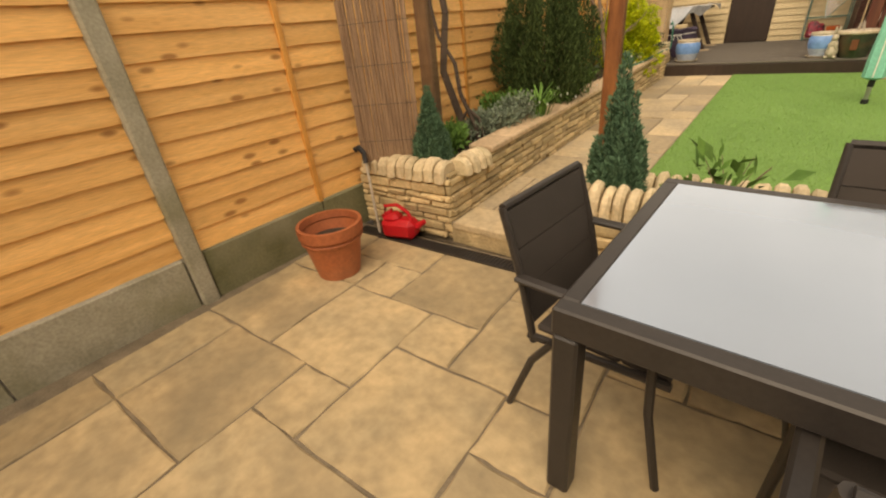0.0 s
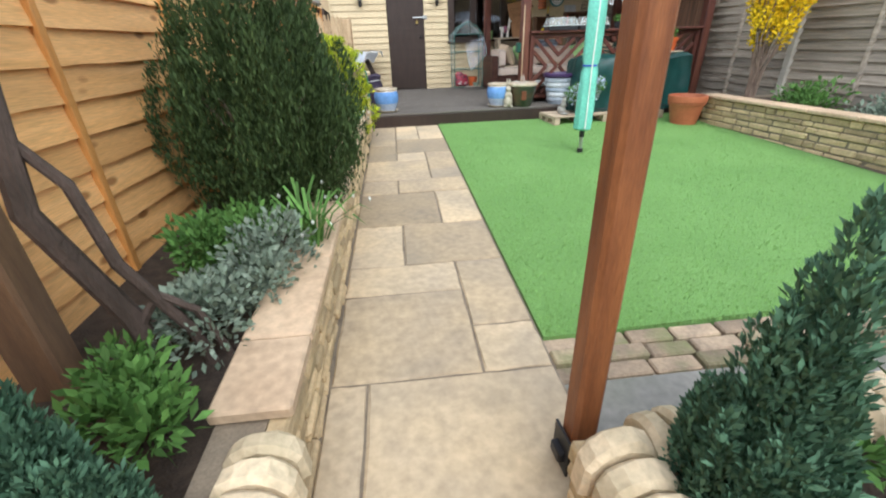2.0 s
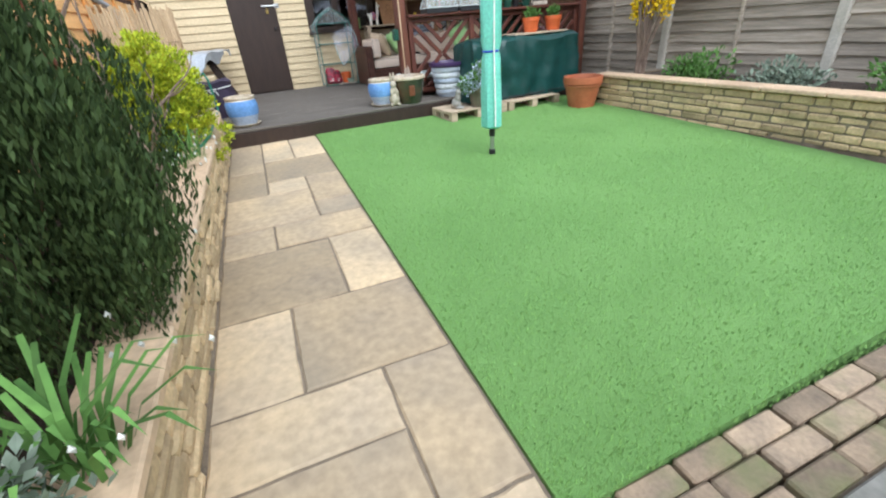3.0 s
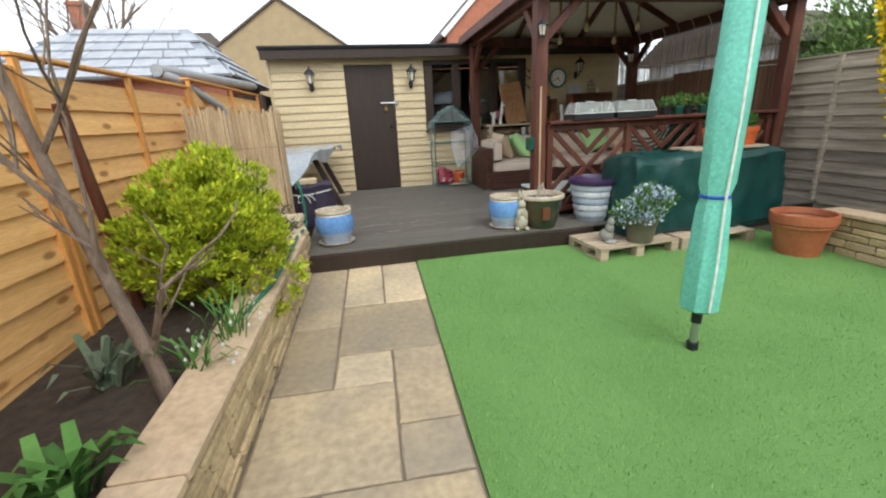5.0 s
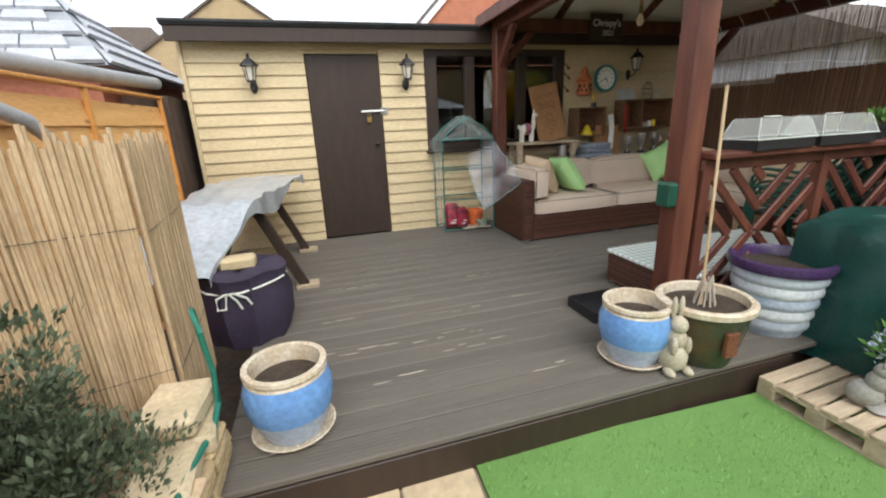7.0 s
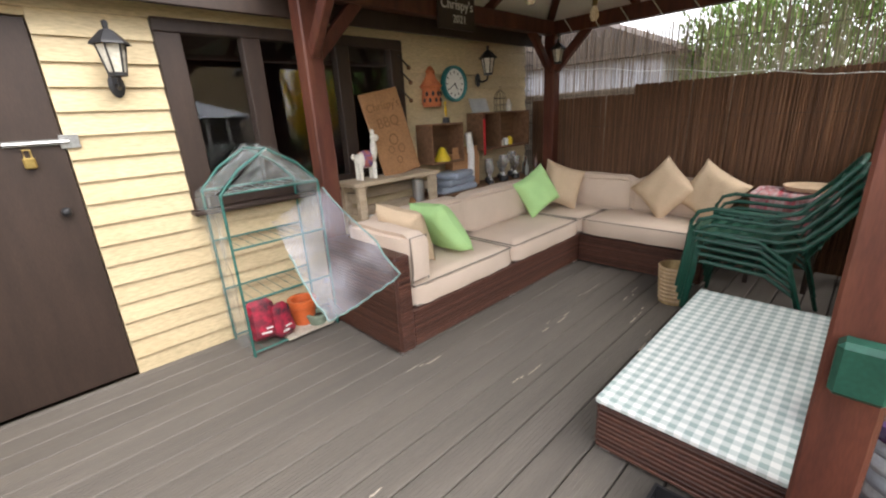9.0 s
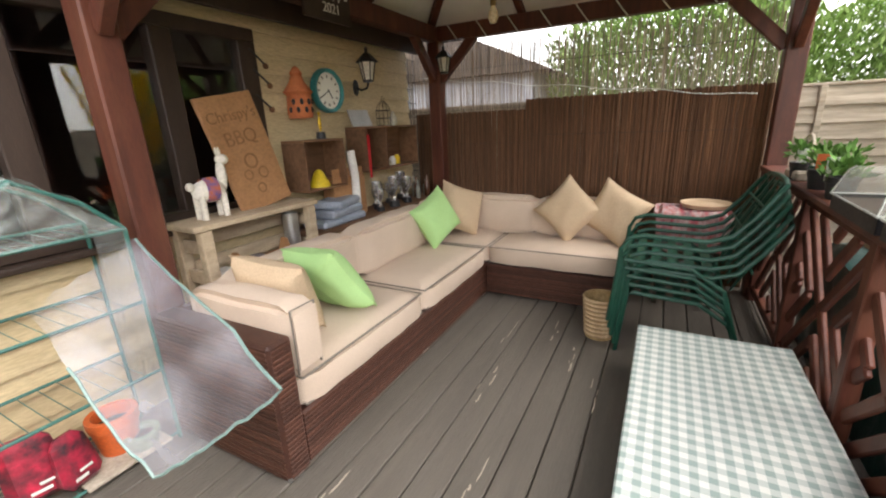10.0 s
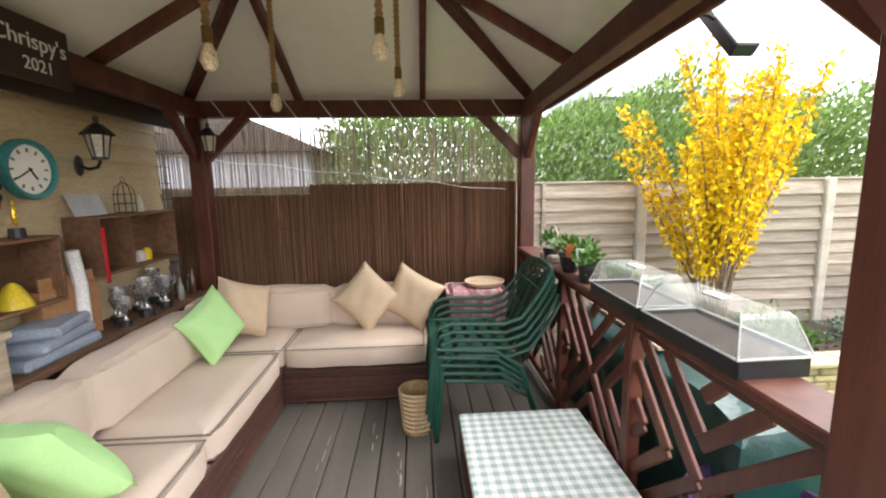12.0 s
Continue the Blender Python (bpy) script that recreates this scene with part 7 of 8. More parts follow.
for x, z, t in ((2.43, 2.02, 40), (2.44, 1.91, 50), (2.43, 1.77, 48)):
    c = thing("old_tool", (x, 3.125, z), "small rusty hand tool hung on the wall", "tool", "old tools")
    part("shaft", Geo().tube([(-0.05, 0, 0.04), (0.05, 0, -0.04)], 0.006, 6), GUNMETAL, c)
    part("grip", Geo().ball((0.05, 0, -0.045), 0.022, 0.008, 0.018), RUSTIC, c)


def crate(name, x0, x1, z0, z1, depth, label, divider=None):
    c = thing(name, (x0, 3.14, z0), label, "shelf")
    w, h, t = x1 - x0, z1 - z0, 0.015
    part("top", Geo().box(0, -depth, h - t, w, 0, h, c=0.002), RUSTIC, c)
    part("bottom", Geo().box(0, -depth, 0, w, 0, t, c=0.002), RUSTIC, c)
    part("side", Geo().box(0, -depth, t + 0.001, t, 0, h - t - 0.001, c=0.002), RUSTIC, c)
    part("side", Geo().box(w - t, -depth, t + 0.001, w, 0, h - t - 0.001, c=0.002), RUSTIC, c)
    part("back", Geo().box(t, -0.012, t, w - t, -0.002, h - t), RUSTIC, c)
    if divider:
        part("divider", Geo().box(divider, -depth, t, divider + t, -0.013, h - t), RUSTIC, c)
    return c


crate("wall_crate", 2.52, 2.90, 1.20, 1.53, 0.20, "rustic wooden crate fixed to the wall as a shelf")
crate("wall_crate", 3.16, 3.90, 1.26, 1.60, 0.20, "dark wooden crate shelf on the shed wall", 0.26)
tr = thing("trophy", (2.78, 3.03, 1.532), "small gold figure trophy on a black base", "trophy")
part("base", Geo().lathe([(0.001, 0), (0.035, 0), (0.03, 0.045), (0.001, 0.045)], 12), BLACK, tr)
part("figure", Geo().ball((0, 0, 0.10), 0.013, 0.011, 0.055).ball((0, 0, 0.165), 0.011, 0.011, 0.014), plain("gold", (0.75, 0.50, 0.06), 0.3, 0.8), tr, smooth=True)
single("yellow_ornament", Geo().lathe([(0.075, 0), (0.07, 0.02), (0.03, 0.10), (0.012, 0.115), (0.001, 0.115)], 10), plain("yellow_paint", (0.75, 0.55, 0.03), 0.4), (2.70, 3.02, 1.216), "yellow bell shaped ornament inside the crate", "ornament", smooth=True)
single("wooden_box", Geo().box(-0.16, -0.12, 0, 0.16, 0.0, 0.30, c=0.004).box(-0.15, -0.11, 0.30, 0.15, -0.1, 0.36), TANWOOD, (2.98, 3.10, 0.955), "tan wooden box standing on the low shelf", "box", turn=-6)
single("paper_scroll", Geo().tube([(0.0, -0.14, 0.08), (0.012, -0.135, 0.3), (-0.01, -0.13, 0.48)], 0.032, 8), WP, (3.0, 3.1, 0.955), "white rolled paper leaning on the box", "paper")
single("red_ribbon", Geo().box(-0.012, -0.004, 0, 0.012, 0.004, 0.32, c=0.002), RED, (3.17, 2.93, 1.22), "red ribbon hanging from the shelf", "ribbon")
single("picture_card", Geo().box(-0.12, -0.004, 0, 0.12, 0.004, 0.13).moved(pose(0, 0, 0, -20)), plain("grey_card", (0.45, 0.46, 0.46), 0.5), (3.26, 3.04, 1.603), "grey printed plaque leaning on the shelf", "plaque")
cage = thing("wire_cage", (3.56, 3.05, 1.602), "small dark wire birdcage ornament on the shelf", "ornament")
for k in range(10):
    t = k * 0.6283
    c_, s_ = math.cos(t), math.sin(t)
    part("upright", Geo().tube([(0.06 * c_, 0.06 * s_, 0), (0.06 * c_, 0.06 * s_, 0.12), (0.045 * c_, 0.045 * s_, 0.165), (0.01 * c_, 0.01 * s_, 0.195)], 0.002, 4), GUNMETAL, cage)
for z, r in ((0.003, 0.06), (0.06, 0.06), (0.12, 0.06)):
    part("hoop", Geo().tube([(r * math.cos(k * 0.3927), r * math.sin(k * 0.3927), z) for k in range(17)], 0.0025, 4), GUNMETAL, cage)
part("ring", Geo().tube([(0.018 * math.cos(k * 0.6283), 0, 0.213 + 0.018 * math.sin(k * 0.6283)) for k in range(11)], 0.002, 4), GUNMETAL, cage)
single("glass_ornament", Geo().lathe([(0.03, 0), (0.034, 0.06), (0.014, 0.10), (0.018, 0.105), (0.001, 0.12)], 10), FROST, (3.70, 3.05, 1.602), "small pale glass ornament on the shelf", "ornament", smooth=True)
for x, m, h in ((3.46, WP, 0.06), (3.53, FROST, 0.05), (3.60, WP, 0.07), (3.67, plain("yellow_cup", (0.8, 0.55, 0.02), 0.4), 0.08)):
    single("small_jar", Geo().lathe([(0.001, 0), (0.026, 0), (0.028, h * 0.7), (0.015, h), (0.001, h)], 12), m, (x, 3.02, 1.276), "small jar standing in the crate shelf", "jar", "small jars", smooth=True)
low = thing("low_shelf", (2.45, 2.82, DZ), "low dark wooden shelf behind the sofa", "shelf")
part("top", Geo().box(0, 0, 0.66, 1.62, 0.30, 0.69, c=0.004), RUSTIC, low)
for x in (0.02, 0.8, 1.56):
    part("support", Geo().box(x, 0.02, 0, x + 0.04, 0.28, 0.66), RUSTIC, low)
GLASSES = [plain("bottle_glass", (0.25, 0.25, 0.22), 0.1), plain("brown_glass", (0.10, 0.04, 0.02), 0.1), plain("steel_cup", (0.6, 0.6, 0.6), 0.25, 0.8)]
def trophy_cup(at, k, turn):
    """A two handled silver cup on a dark plinth."""
    c = thing("trophy_cup", at, "small silver two handled trophy cup on the low shelf", "trophy", "silver trophies", turn=turn)
    part("plinth", Geo().lathe([(0.001, 0), (0.032 * k, 0), (0.028 * k, 0.035 * k), (0.001, 0.035 * k)], 12), BLACK, c)
    part("cup", Geo().lathe([(0.018 * k, 0.036 * k), (0.008 * k, 0.05 * k), (0.008 * k, 0.08 * k), (0.022 * k, 0.10 * k), (0.033 * k, 0.14 * k), (0.034 * k, 0.175 * k), (0.030 * k, 0.175 * k), (0.026 * k, 0.13 * k), (0.001, 0.11 * k)], 14), GLASSES[2], c, smooth=True)
    for q in (-1, 1):
        part("handle", Geo().tube([(q * 0.032 * k, 0, 0.165 * k), (q * 0.052 * k, 0, 0.16 * k), (q * 0.054 * k, 0, 0.13 * k), (q * 0.026 * k, 0, 0.11 * k)], 0.003 * k, 5), GLASSES[2], c)


for i in range(9):
    trophy_cup((3.20 + 0.066 * i, 2.89 + 0.075 * (i % 3), DZ + 0.69), (1.0, 1.25, 0.85, 1.4, 0.9)[i % 5], 23 * i)
for i in range(5):
    h, r = rnd(0.12, 0.22), rnd(0.02, 0.034)
    single("bottle", Geo().lathe([(0.001, 0), (r, 0), (r, h * 0.6), (r * 0.4, h * 0.75), (r * 0.42, h), (0.001, h)], 12), GLASSES[i % 2], (3.80 + 0.055 * i, 2.90 + 0.10 * (i % 3) / 2, DZ + 0.69), "small dark glass bottle on the low shelf", "bottle", "bottles", smooth=True)
for i in range(3):
    single("grey_case", Geo().box(-0.22 + 0.03 * i, -0.11, 0, 0.22 - 0.03 * i, 0.11, 0.055, c=0.016), plain("grey_plastic", (0.30, 0.34, 0.40), 0.5), (2.76 + 0.02 * i, 2.97, DZ + 0.69 + 0.056 * i), "flat grey plastic case stacked on the shelf", "case", "grey cases", turn=8 * i)
cr_ = thing("crate_stand", (1.70, 2.84, DZ), "pale rustic pallet wood stand under the shed window", "stand")
part("top", Geo().box(-0.03, 0.0, 0.885, 0.78, 0.28, 0.913, c=0.004), PALLET, cr_)
part("rail", Geo().box(0.06, 0.225, 0.76, 0.69, 0.24, 0.835, c=0.003), PALLET, cr_)
part("rail", Geo().box(0.06, 0.225, 0.62, 0.69, 0.24, 0.70, c=0.003), PALLET, cr_)
for x in (0.0, 0.69):
    for y in (0.0, 0.20):
        part("leg", Geo().box(x, y, 0, x + 0.06, y + 0.05, 0.883, c=0.004), PALLET, cr_)
    for z in (0.60, 0.76):
        part("side_slat", Geo().box(x + 0.02, 0.052, z, x + 0.04, 0.198, z + 0.07, c=0.003), PALLET, cr_)
part("shelf", Geo().box(0.06, 0.0, 0.56, 0.69, 0.222, 0.58, c=0.003), PALLET, cr_)
single("metal_tube", Geo().lathe([(0.001, 0), (0.046, 0), (0.046, 0.27), (0.041, 0.27), (0.041, 0.02), (0.001, 0.02)], 18), METAL, (2.32, 2.93, DZ + 0.58), "tall shiny steel tumbler on the stand shelf", "vase", smooth=True)
trug = thing("wooden_trug", (2.06, 2.90, DZ + 0.58), "orange brown wooden trug on the stand shelf", "trug")
part("base", Geo().box(-0.17, -0.05, 0, 0.17, 0.05, 0.012, c=0.002), TANWOOD, trug)
for y in (-0.05, 0.042):
    part("side", Geo().box(-0.16, y, 0.012, 0.16, y + 0.008, 0.07, c=0.002), TANWOOD, trug)
for x in (-0.17, 0.16):
    part("end", Geo().prism([(-0.05, 0), (0.05, 0), (0.05, 0.07), (0.02, 0.14), (-0.02, 0.14), (-0.05, 0.07)], 0, 0.012).moved(Matrix(((0, 0, 1, x), (1, 0, 0, 0), (0, 1, 0, 0.002), (0, 0, 0, 1)))), TANWOOD, trug)
single("round_tin", Geo().lathe([(0.001, 0), (0.055, 0), (0.058, 0.06), (0.05, 0.075), (0.001, 0.08)], 18), plain("dull_pewter", (0.16, 0.14, 0.14), 0.4), (2.02, 2.905, DZ + 0.66 - 0.068), "dull grey round tin in the wooden trug", "tin", smooth=True)
single("white_tub", Geo().box(-0.06, -0.05, 0, 0.06, 0.05, 0.07, c=0.01), WP, (1.82, 2.92, DZ + 0.58), "white plastic tub on the stand shelf", "tub")
TS = DZ + 0.913
lm = Geo()
for c, r in (((0, 0, 0.14), (0.095, 0.045, 0.06)), ((0.085, 0, 0.21), (0.026, 0.026, 0.08)), ((0.10, 0, 0.29), (0.036, 0.026, 0.028)), ((0.085, -0.012, 0.33), (0.008, 0.007, 0.024)), ((0.085, 0.012, 0.33), (0.008, 0.007, 0.024)), ((-0.095, 0, 0.17), (0.022, 0.018, 0.022))):
    lm.ball(c, *r)
for x in (-0.06, 0.06):
    for y in (-0.025, 0.025):
        lm.tube([(x, y, 0), (x, y, 0.12)], 0.016, 8)
single("llama_ornament", lm, mat("white_clay", (0.78, 0.74, 0.66), (0.70, 0.66, 0.57), rough=0.6), (1.88, 2.99, TS), "white llama ornament standing under the window", "ornament", smooth=True)
single("llama_blanket", Geo().lathe([(0.049, -0.035), (0.051, 0.0), (0.049, 0.035)], 16).moved(pose(0, 0, 0, 0, 90, 0) @ Matrix.Diagonal((1.25, 1, 1, 1))), mat("patterned_cloth", (0.62, 0.16, 0.04), (0.04, 0.09, 0.32), rough=0.8, scale=30), (1.88, 2.99, TS + 0.145), "red and blue blanket on the llama ornament", "ornament blanket")
MARK = mat("burnt_mark", (0.25, 0.125, 0.055), (0.18, 0.09, 0.04), rough=0.7)
bd = thing("wooden_board", (2.23, 2.99, TS), "tan wooden board with burnt lettering leaning on the window", "board")
bm_ = pose(0, 0, 0, -9, -10, 0)
part("board", Geo().box(-0.18, -0.012, 0.0, 0.18, 0.012, 0.64, c=0.006).moved(bm_), TANWOOD, bd)
for text, size, z in (("Chrispy's", 0.085, 0.50), ("BBQ", 0.11, 0.37)):
    ob = lettering(text, size, MARK, bd, (0, 0, 0), (0, 0, 0))
    ob.matrix_basis = bm_ @ pose(0, -0.0135, z, 90, 0, 0)
for x, z, r in ((0.0, 0.27, 0.045), (-0.05, 0.20, 0.03), (0.05, 0.19, 0.035), (0.0, 0.11, 0.03)):
    part("mark", Geo().lathe([(r, -0.001), (r, 0.001), (r * 0.72, 0.001), (r * 0.72, -0.001)], 14).moved(bm_ @ pose(x, -0.0135, z, 90, 0, 0)), MARK, bd, "brown burnt drawing")
single("lime_pot", Geo().lathe([(0.001, 0), (0.042, 0), (0.052, 0.16), (0.047, 0.16), (0.038, 0.02), (0.001, 0.02)], 18), LIME, (1.60, 3.09, 1.142), "lime green metal pot under the window", "pot", smooth=True)

# ---- beyond the garden ----
hs2 = thing("house", (-3.9, 26, -0.1), "distant yellow brick house with a gable end", "house")
part("wall", Geo().box(-4.5, 0, 0, 4.5, 9, 5.6), HOUSEBRICK, hs2)
part("gable", Geo().add([(-4.5, 0, 5.6), (4.5, 0, 5.6), (0, 0, 8.7), (-4.5, 0.3, 5.6), (4.5, 0.3, 5.6), (0, 0.3, 8.7)], [(0, 1, 2), (5, 4, 3), (0, 3, 4, 1), (1, 4, 5, 2), (2, 5, 3, 0)]), HOUSEBRICK, hs2)
for s in (-1, 1):
    part("roof", Geo().add([(0, -0.15, 8.85), (s * 4.8, -0.15, 5.55), (s * 4.8, 9.2, 5.55), (0, 9.2, 8.85), (0, -0.15, 8.7), (s * 4.8, -0.15, 5.4), (s * 4.8, 9.2, 5.4), (0, 9.2, 8.7)], [(0, 1, 2, 3), (7, 6, 5, 4), (0, 4, 5, 1), (1, 5, 6, 2), (2, 6, 7, 3), (3, 7, 4, 0)]), ROOFTILE, hs2)
part("window", Geo().box(-1.2, -0.05, 4.6, 0.2, -0.01, 5.5, c=0.02), WP, hs2, "white framed upstairs window")
mh = thing("house", (0, -13.2, PZ), "yellow brick house with a tiled roof behind the patio", "house")
hw = Geo()
for r in ((-6, 0, -3.6, 5.0), (-3.6, 2.2, -1.6, 2.9), (-3.6, 4.2, -1.6, 5.0), (-1.6, 0, 0.2, 5.0), (0.2, 2.1, 2.0, 2.9), (0.2, 4.2, 2.0, 5.0), (2.0, 0, 7.5, 5.0)):
    hw.box(r[0], -0.3, r[1], r[2], 0, r[3])
hw.box(-3.6, -0.3, 0, -1.6, 0, 0.9)
part("wall", hw.box(-6, -7, 0, 7.5, -6.8, 5.0).box(-6, -6.8, 0, -5.8, -0.3, 5.0).box(7.3, -6.8, 0, 7.5, -0.3, 5.0), HOUSEBRICK, mh)
part("roof", Geo().add([(-6.4, 0.4, 4.9), (7.9, 0.4, 4.9), (7.9, -7.4, 4.9), (-6.4, -7.4, 4.9), (-6.4, -3.5, 7.4), (7.9, -3.5, 7.4)], [(0, 1, 5, 4), (2, 3, 4, 5), (1, 2, 5), (3, 0, 4), (3, 2, 1, 0)]), ROOFTILE, mh)
for x0_, z0_, x1_, z1_ in ((-3.6, 0.9, -1.6, 2.2), (-3.6, 2.9, -1.6, 4.2), (0.2, 2.9, 2.0, 4.2), (0.2, 0.0, 2.0, 2.1)):
    wo = part("window", Geo().box(x0_, -0.16, z0_, x1_, -0.15, z1_), GUNMETAL, mh, "dark window panes")
    fr = Geo().box(x0_, -0.15, z0_, x1_, -0.08, z0_ + 0.06).box(x0_, -0.15, z1_ - 0.06, x1_, -0.08, z1_)
    for x in (x0_, (x0_ + x1_) / 2 - 0.03, x1_ - 0.06):
        fr.box(x, -0.15, z0_ + 0.06, x + 0.06, -0.08, z1_ - 0.06)
    part("frame", fr, WP, wo, "white window frame")
con = thing("conservatory", (4.7, -13.2, PZ), "white framed conservatory with a pale hipped roof beside the patio", "conservatory")
part("dwarf_wall", Geo().box(-1.5, 0.02, 0, 1.5, 3.0, 0.6), HOUSEBRICK, con)
part("panes", Geo().box(-1.45, 0.02, 0.6, 1.45, 2.95, 2.2), GUNMETAL, con, "dark glass panes")
for x in (-1.5, -0.75, 0.0, 0.68, 1.42):
    part("mullion", Geo().box(x, 2.95, 0.6, x + 0.08, 3.02, 2.2), WP, con)
part("roof", Geo().add([(-1.6, 0.02, 2.2), (1.6, 0.02, 2.2), (1.6, 3.12, 2.2), (-1.6, 3.12, 2.2), (-0.5, 0.02, 2.85), (0.5, 0.02, 2.85), (0.0, 1.8, 2.85)], [(3, 2, 6), (2, 1, 5, 6), (0, 3, 6, 4), (4, 6, 5), (0, 4, 5, 1), (0, 1, 2, 3)]), mat("polycarbonate", (0.60, 0.66, 0.74), (0.52, 0.58, 0.66), rough=0.3), con, "pale blue grey roof")
wg = thing("house", (-13.5, 30, -0.3), "distant house with a brown tiled roof and chimney", "house")
part("wall", Geo().box(-7, 0, 0, 6, 8, 5.2), HOUSEBRICK, wg)
part("roof", Geo().add([(-7.3, -0.3, 5.1), (6.3, -0.3, 5.1), (6.3, 8.3, 5.1), (-7.3, 8.3, 5.1), (-4.5, 4, 8.6), (3.6, 4, 8.6)], [(0, 1, 5, 4), (1, 2, 5), (2, 3, 4, 5), (3, 0, 4), (3, 2, 1, 0)]), ROOFTILE, wg)
part("chimney", Geo().box(-5.2, 3.6, 7.6, -4.2, 4.4, 10.6, c=0.05).box(-5.3, 3.5, 10.3, -4.1, 4.5, 10.5), REDBRICK, wg, "red brick chimney stack")
rh = thing("house", (9.6, 22, -0.3), "distant red brick house with white barge boards", "house")
part("wall", Geo().box(-4.0, 0, 0, 4.0, 8, 6.3), REDBRICK, rh)
part("gable", Geo().add([(-4, 0, 6.3), (4, 0, 6.3), (0, 0, 10.3), (-4, 0.3, 6.3), (4, 0.3, 6.3), (0, 0.3, 10.3)], [(0, 1, 2), (5, 4, 3), (0, 3, 4, 1), (1, 4, 5, 2), (2, 5, 3, 0)]), REDBRICK, rh)
for s in (-1, 1):
    part("barge_board", bar((s * 4.3, -0.12, 6.1), (0, -0.12, 10.4), 0.08, 0.28), WP, rh, "white barge board")
    part("roof", Geo().add([(0, -0.1, 10.5), (s * 4.4, -0.1, 6.1), (s * 4.4, 8.2, 6.1), (0, 8.2, 10.5), (0, -0.1, 10.35), (s * 4.4, -0.1, 5.95), (s * 4.4, 8.2, 5.95), (0, 8.2, 10.35)], [(0, 1, 2, 3), (7, 6, 5, 4), (0, 4, 5, 1), (1, 5, 6, 2), (2, 6, 7, 3), (3, 7, 4, 0)]), ROOFTILE, rh)
gar = thing("garage", (0, 0, -0.3), "neighbouring garage with a hipped grey slate roof", "garage")
part("wall", Geo().box(-4.7, 2.65, 0, -2.0, 5.0, 2.25), REDBRICK, gar)
E1, E2, E3, E4 = (-4.9, 2.5, 2.25), (-1.86, 2.5, 2.25), (-1.86, 5.2, 2.25), (-4.9, 5.2, 2.25)
R1, R2 = (-4.1, 3.75, 3.04), (-2.62, 3.75, 3.04)
part("roof", Geo().add([E1, E2, E3, E4, R1, R2], [(0, 1, 5, 4), (1, 2, 5), (2, 3, 4, 5), (3, 0, 4), (3, 2, 1, 0)]), SLATE, gar)
SLATES = mat("slate_tiles", (0.46, 0.47, 0.50), (0.34, 0.36, 0.39), rough=0.45, scale=5, fine=40, rand=0.25, bump=0.3, island=True)
for ea, eb, rb, ra in ((E1, E2, R2, R1), (E2, E3, R2, R2), (E4, E1, R1, R1)):
    ea, eb, rb, ra = map(Vector, (ea, eb, rb, ra))
    nrm = (eb - ea).cross(ra - ea).normalized()
    nrm = nrm if nrm.z > 0 else -nrm
    for j in range(6):
        v0, v1 = j / 6, (j + 1.2) / 6
        L0, R0_ = ea.lerp(ra, v0), eb.lerp(rb, v0)
        n = max(int((R0_ - L0).length / 0.30), 1)
        for i in range(n):
            a, b = (i + 0.5 * (j % 2)) / n, (i + 0.96 + 0.5 * (j % 2)) / n
            if b > 1.0:
                continue
            P = lambda u, v, o: ea.lerp(eb, u).lerp(ra.lerp(rb, u), min(v, 1.0)) + nrm * o
            part("slate", Geo().add([P(a, v0, 0.044), P(b, v0, 0.044), P(b, v1, 0.010), P(a, v1, 0.010), P(a, v0, 0.015), P(b, v0, 0.015)], [(0, 1, 2, 3), (4, 5, 1, 0), (4, 0, 3), (5, 2, 1)]), SLATES, gar)
GREYPIPE = plain("grey_pipe", (0.36, 0.37, 0.38), 0.5)
gut = thing("gutter", (0, 0, 0), "grey plastic gutter and downpipe behind the fence top", "gutter")
part("trough", Geo().tube([(-1.98, 0.45, 1.80), (-1.72, 3.0, 1.86)], 0.05, 10), GREYPIPE, gut, smooth=True)
part("downpipe", Geo().tube([(-1.96, 0.50, 1.77), (-1.88, 0.55, 1.74), (-1.68, 0.95, 1.52), (-1.64, 1.05, 1.40), (-1.64, 1.05, 0.3)], 0.035, 10), GREYPIPE, gut, smooth=True)
leanto = thing("lean_to", (0, 0, -0.3), "dark brick lean-to wall beyond the fence end", "outbuilding")
part("wall", Geo().box(-1.95, 2.85, 0, -1.62, 5.2, 2.05), mat("dark_brick", (0.10, 0.065, 0.05), (0.06, 0.04, 0.03), rough=0.85, scale=8), leanto)
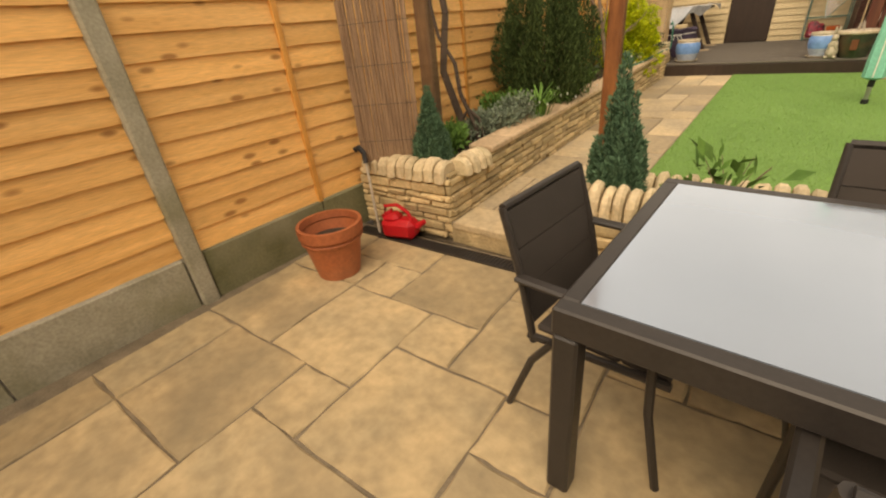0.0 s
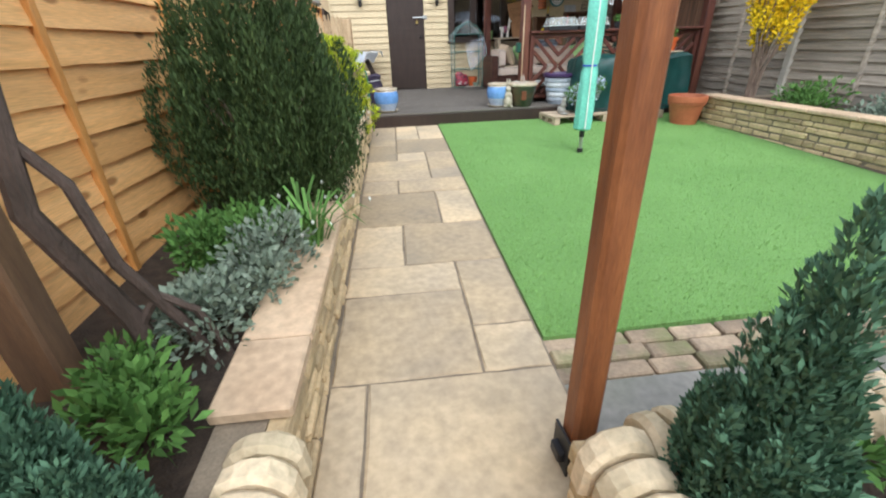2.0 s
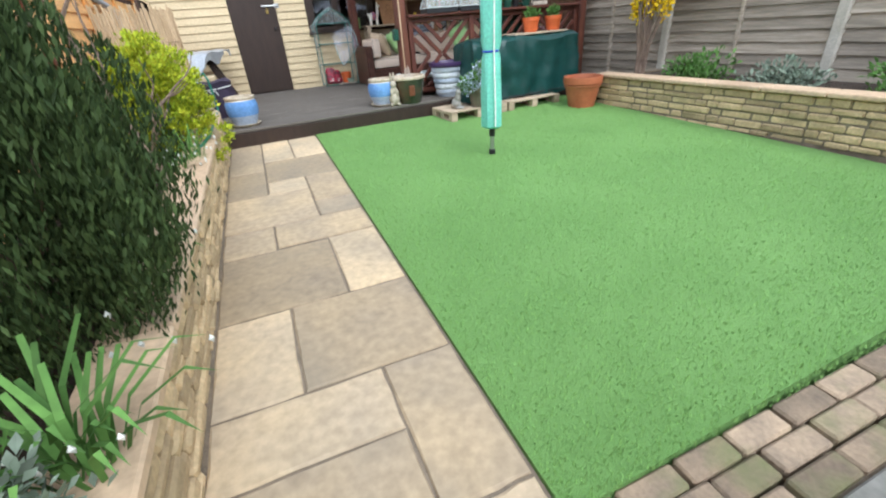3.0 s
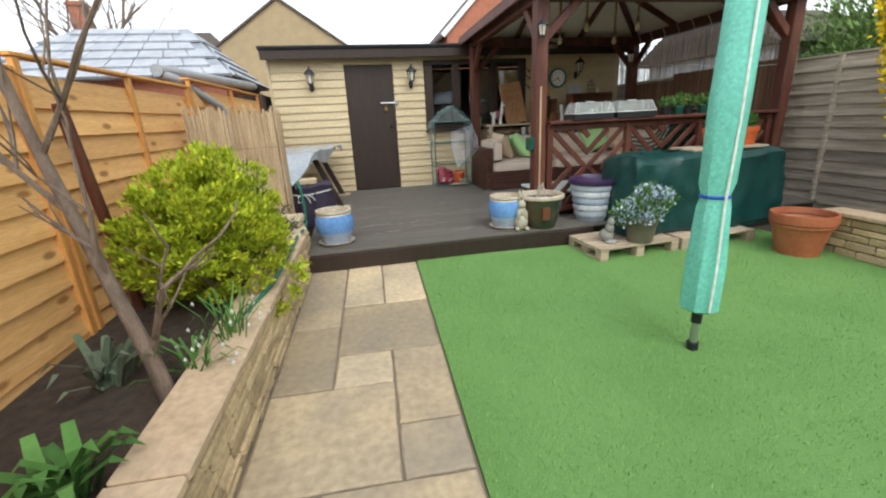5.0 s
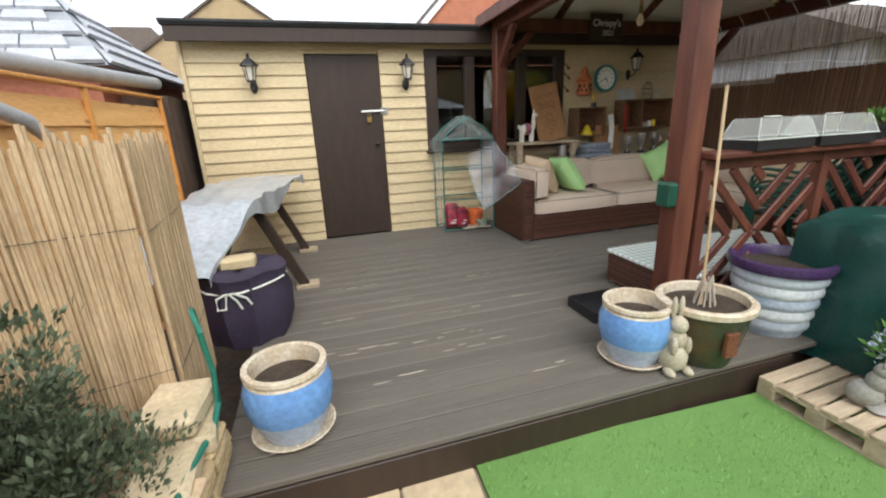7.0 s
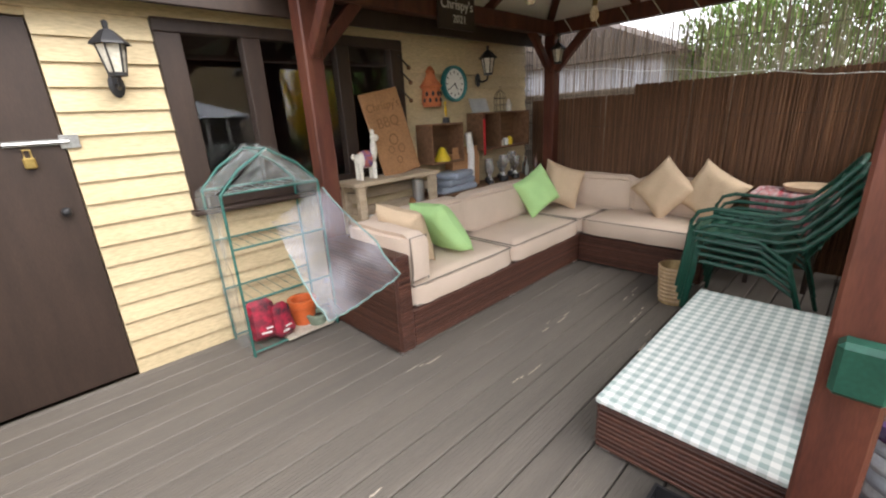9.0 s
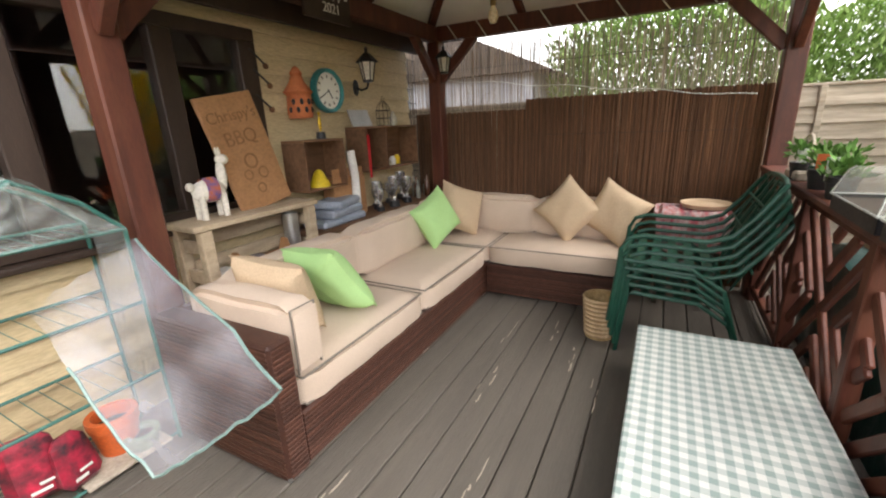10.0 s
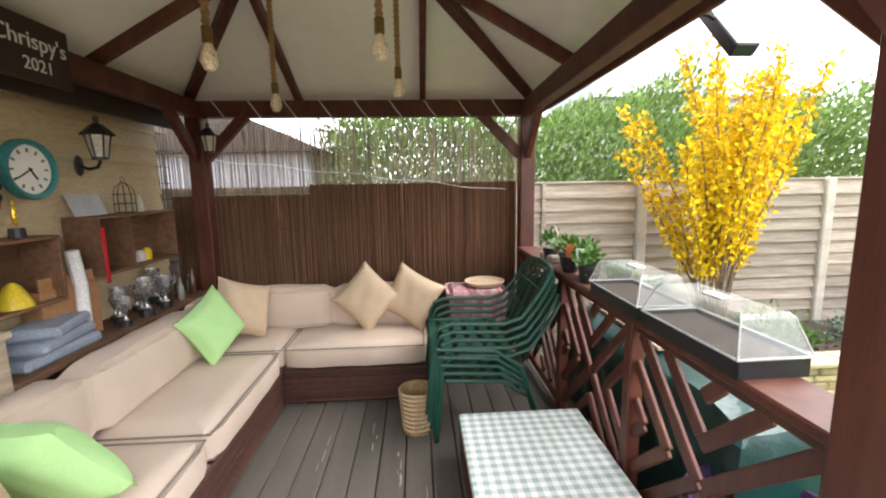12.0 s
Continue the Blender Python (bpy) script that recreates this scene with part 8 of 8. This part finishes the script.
nb = thing("neighbour_shed", (6.8, 2.7, -0.3), "pale neighbouring outbuilding with a dark gable roof behind the reeds", "building")
part("wall", Geo().box(0, 0, 0, 3, 3.2, 2.6), mat("pale_render", (0.62, 0.62, 0.64), (0.5, 0.5, 0.53), rough=0.8), nb)
part("roof", Geo().add([(-0.2, -0.3, 2.55), (-0.2, 3.5, 2.55), (-0.2, 1.9, 3.5), (3.2, -0.3, 2.55), (3.2, 3.5, 2.55), (3.2, 1.9, 3.5)], [(0, 1, 2)[::-1], (3, 4, 5), (0, 3, 5, 2), (1, 2, 5, 4), (0, 1, 4, 3)]), ROOFTILE, nb)
far_tree = thing("bare_tree", (-7.5, 12, -0.3), "bare winter tree behind the neighbouring garage", "tree")
qb = random.Random(77)
part("trunk", Geo().tube([(0, 0, 0), (0.1, 0, 2.0), (0.05, 0.1, 3.6)], 0.16, 8, r1=0.1), BARK, far_tree)
for i in range(9):
    g = Geo()
    limb(g, Vector((0.05, 0.05, 2.4 + 0.15 * i)), Vector((qb.uniform(-0.8, 0.8), qb.uniform(-0.8, 0.8), 1)).normalized(), 2.2, 0.05, 3)
    part("limb", g, BARK, far_tree)
hr = thing("house", (15, -9, -0.3), "distant white rendered house beyond the fence", "house")
part("wall", Geo().box(0, -4, 0, 6, 4, 5.0), mat("white_render", (0.6, 0.6, 0.6), (0.52, 0.52, 0.53), rough=0.8), hr)
part("roof", Geo().add([(-0.3, -4.3, 4.9), (-0.3, 4.3, 4.9), (6.3, 4.3, 4.9), (6.3, -4.3, 4.9), (3, -3, 7.2), (3, 3, 7.2)], [(0, 1, 5, 4)[::-1], (1, 2, 5)[::-1], (2, 3, 4, 5)[::-1], (3, 0, 4)[::-1], (0, 1, 2, 3)]), SLATE, hr)
for y in (-2.5, 1.5):
    part("window", Geo().box(-0.05, y, 2.9, -0.01, y + 1.2, 4.1, c=0.02), GUNMETAL, hr)


# ---- pieces of walls and floors ----
for parent, nm, g, m in LATER:
    part(nm, g, m, parent)
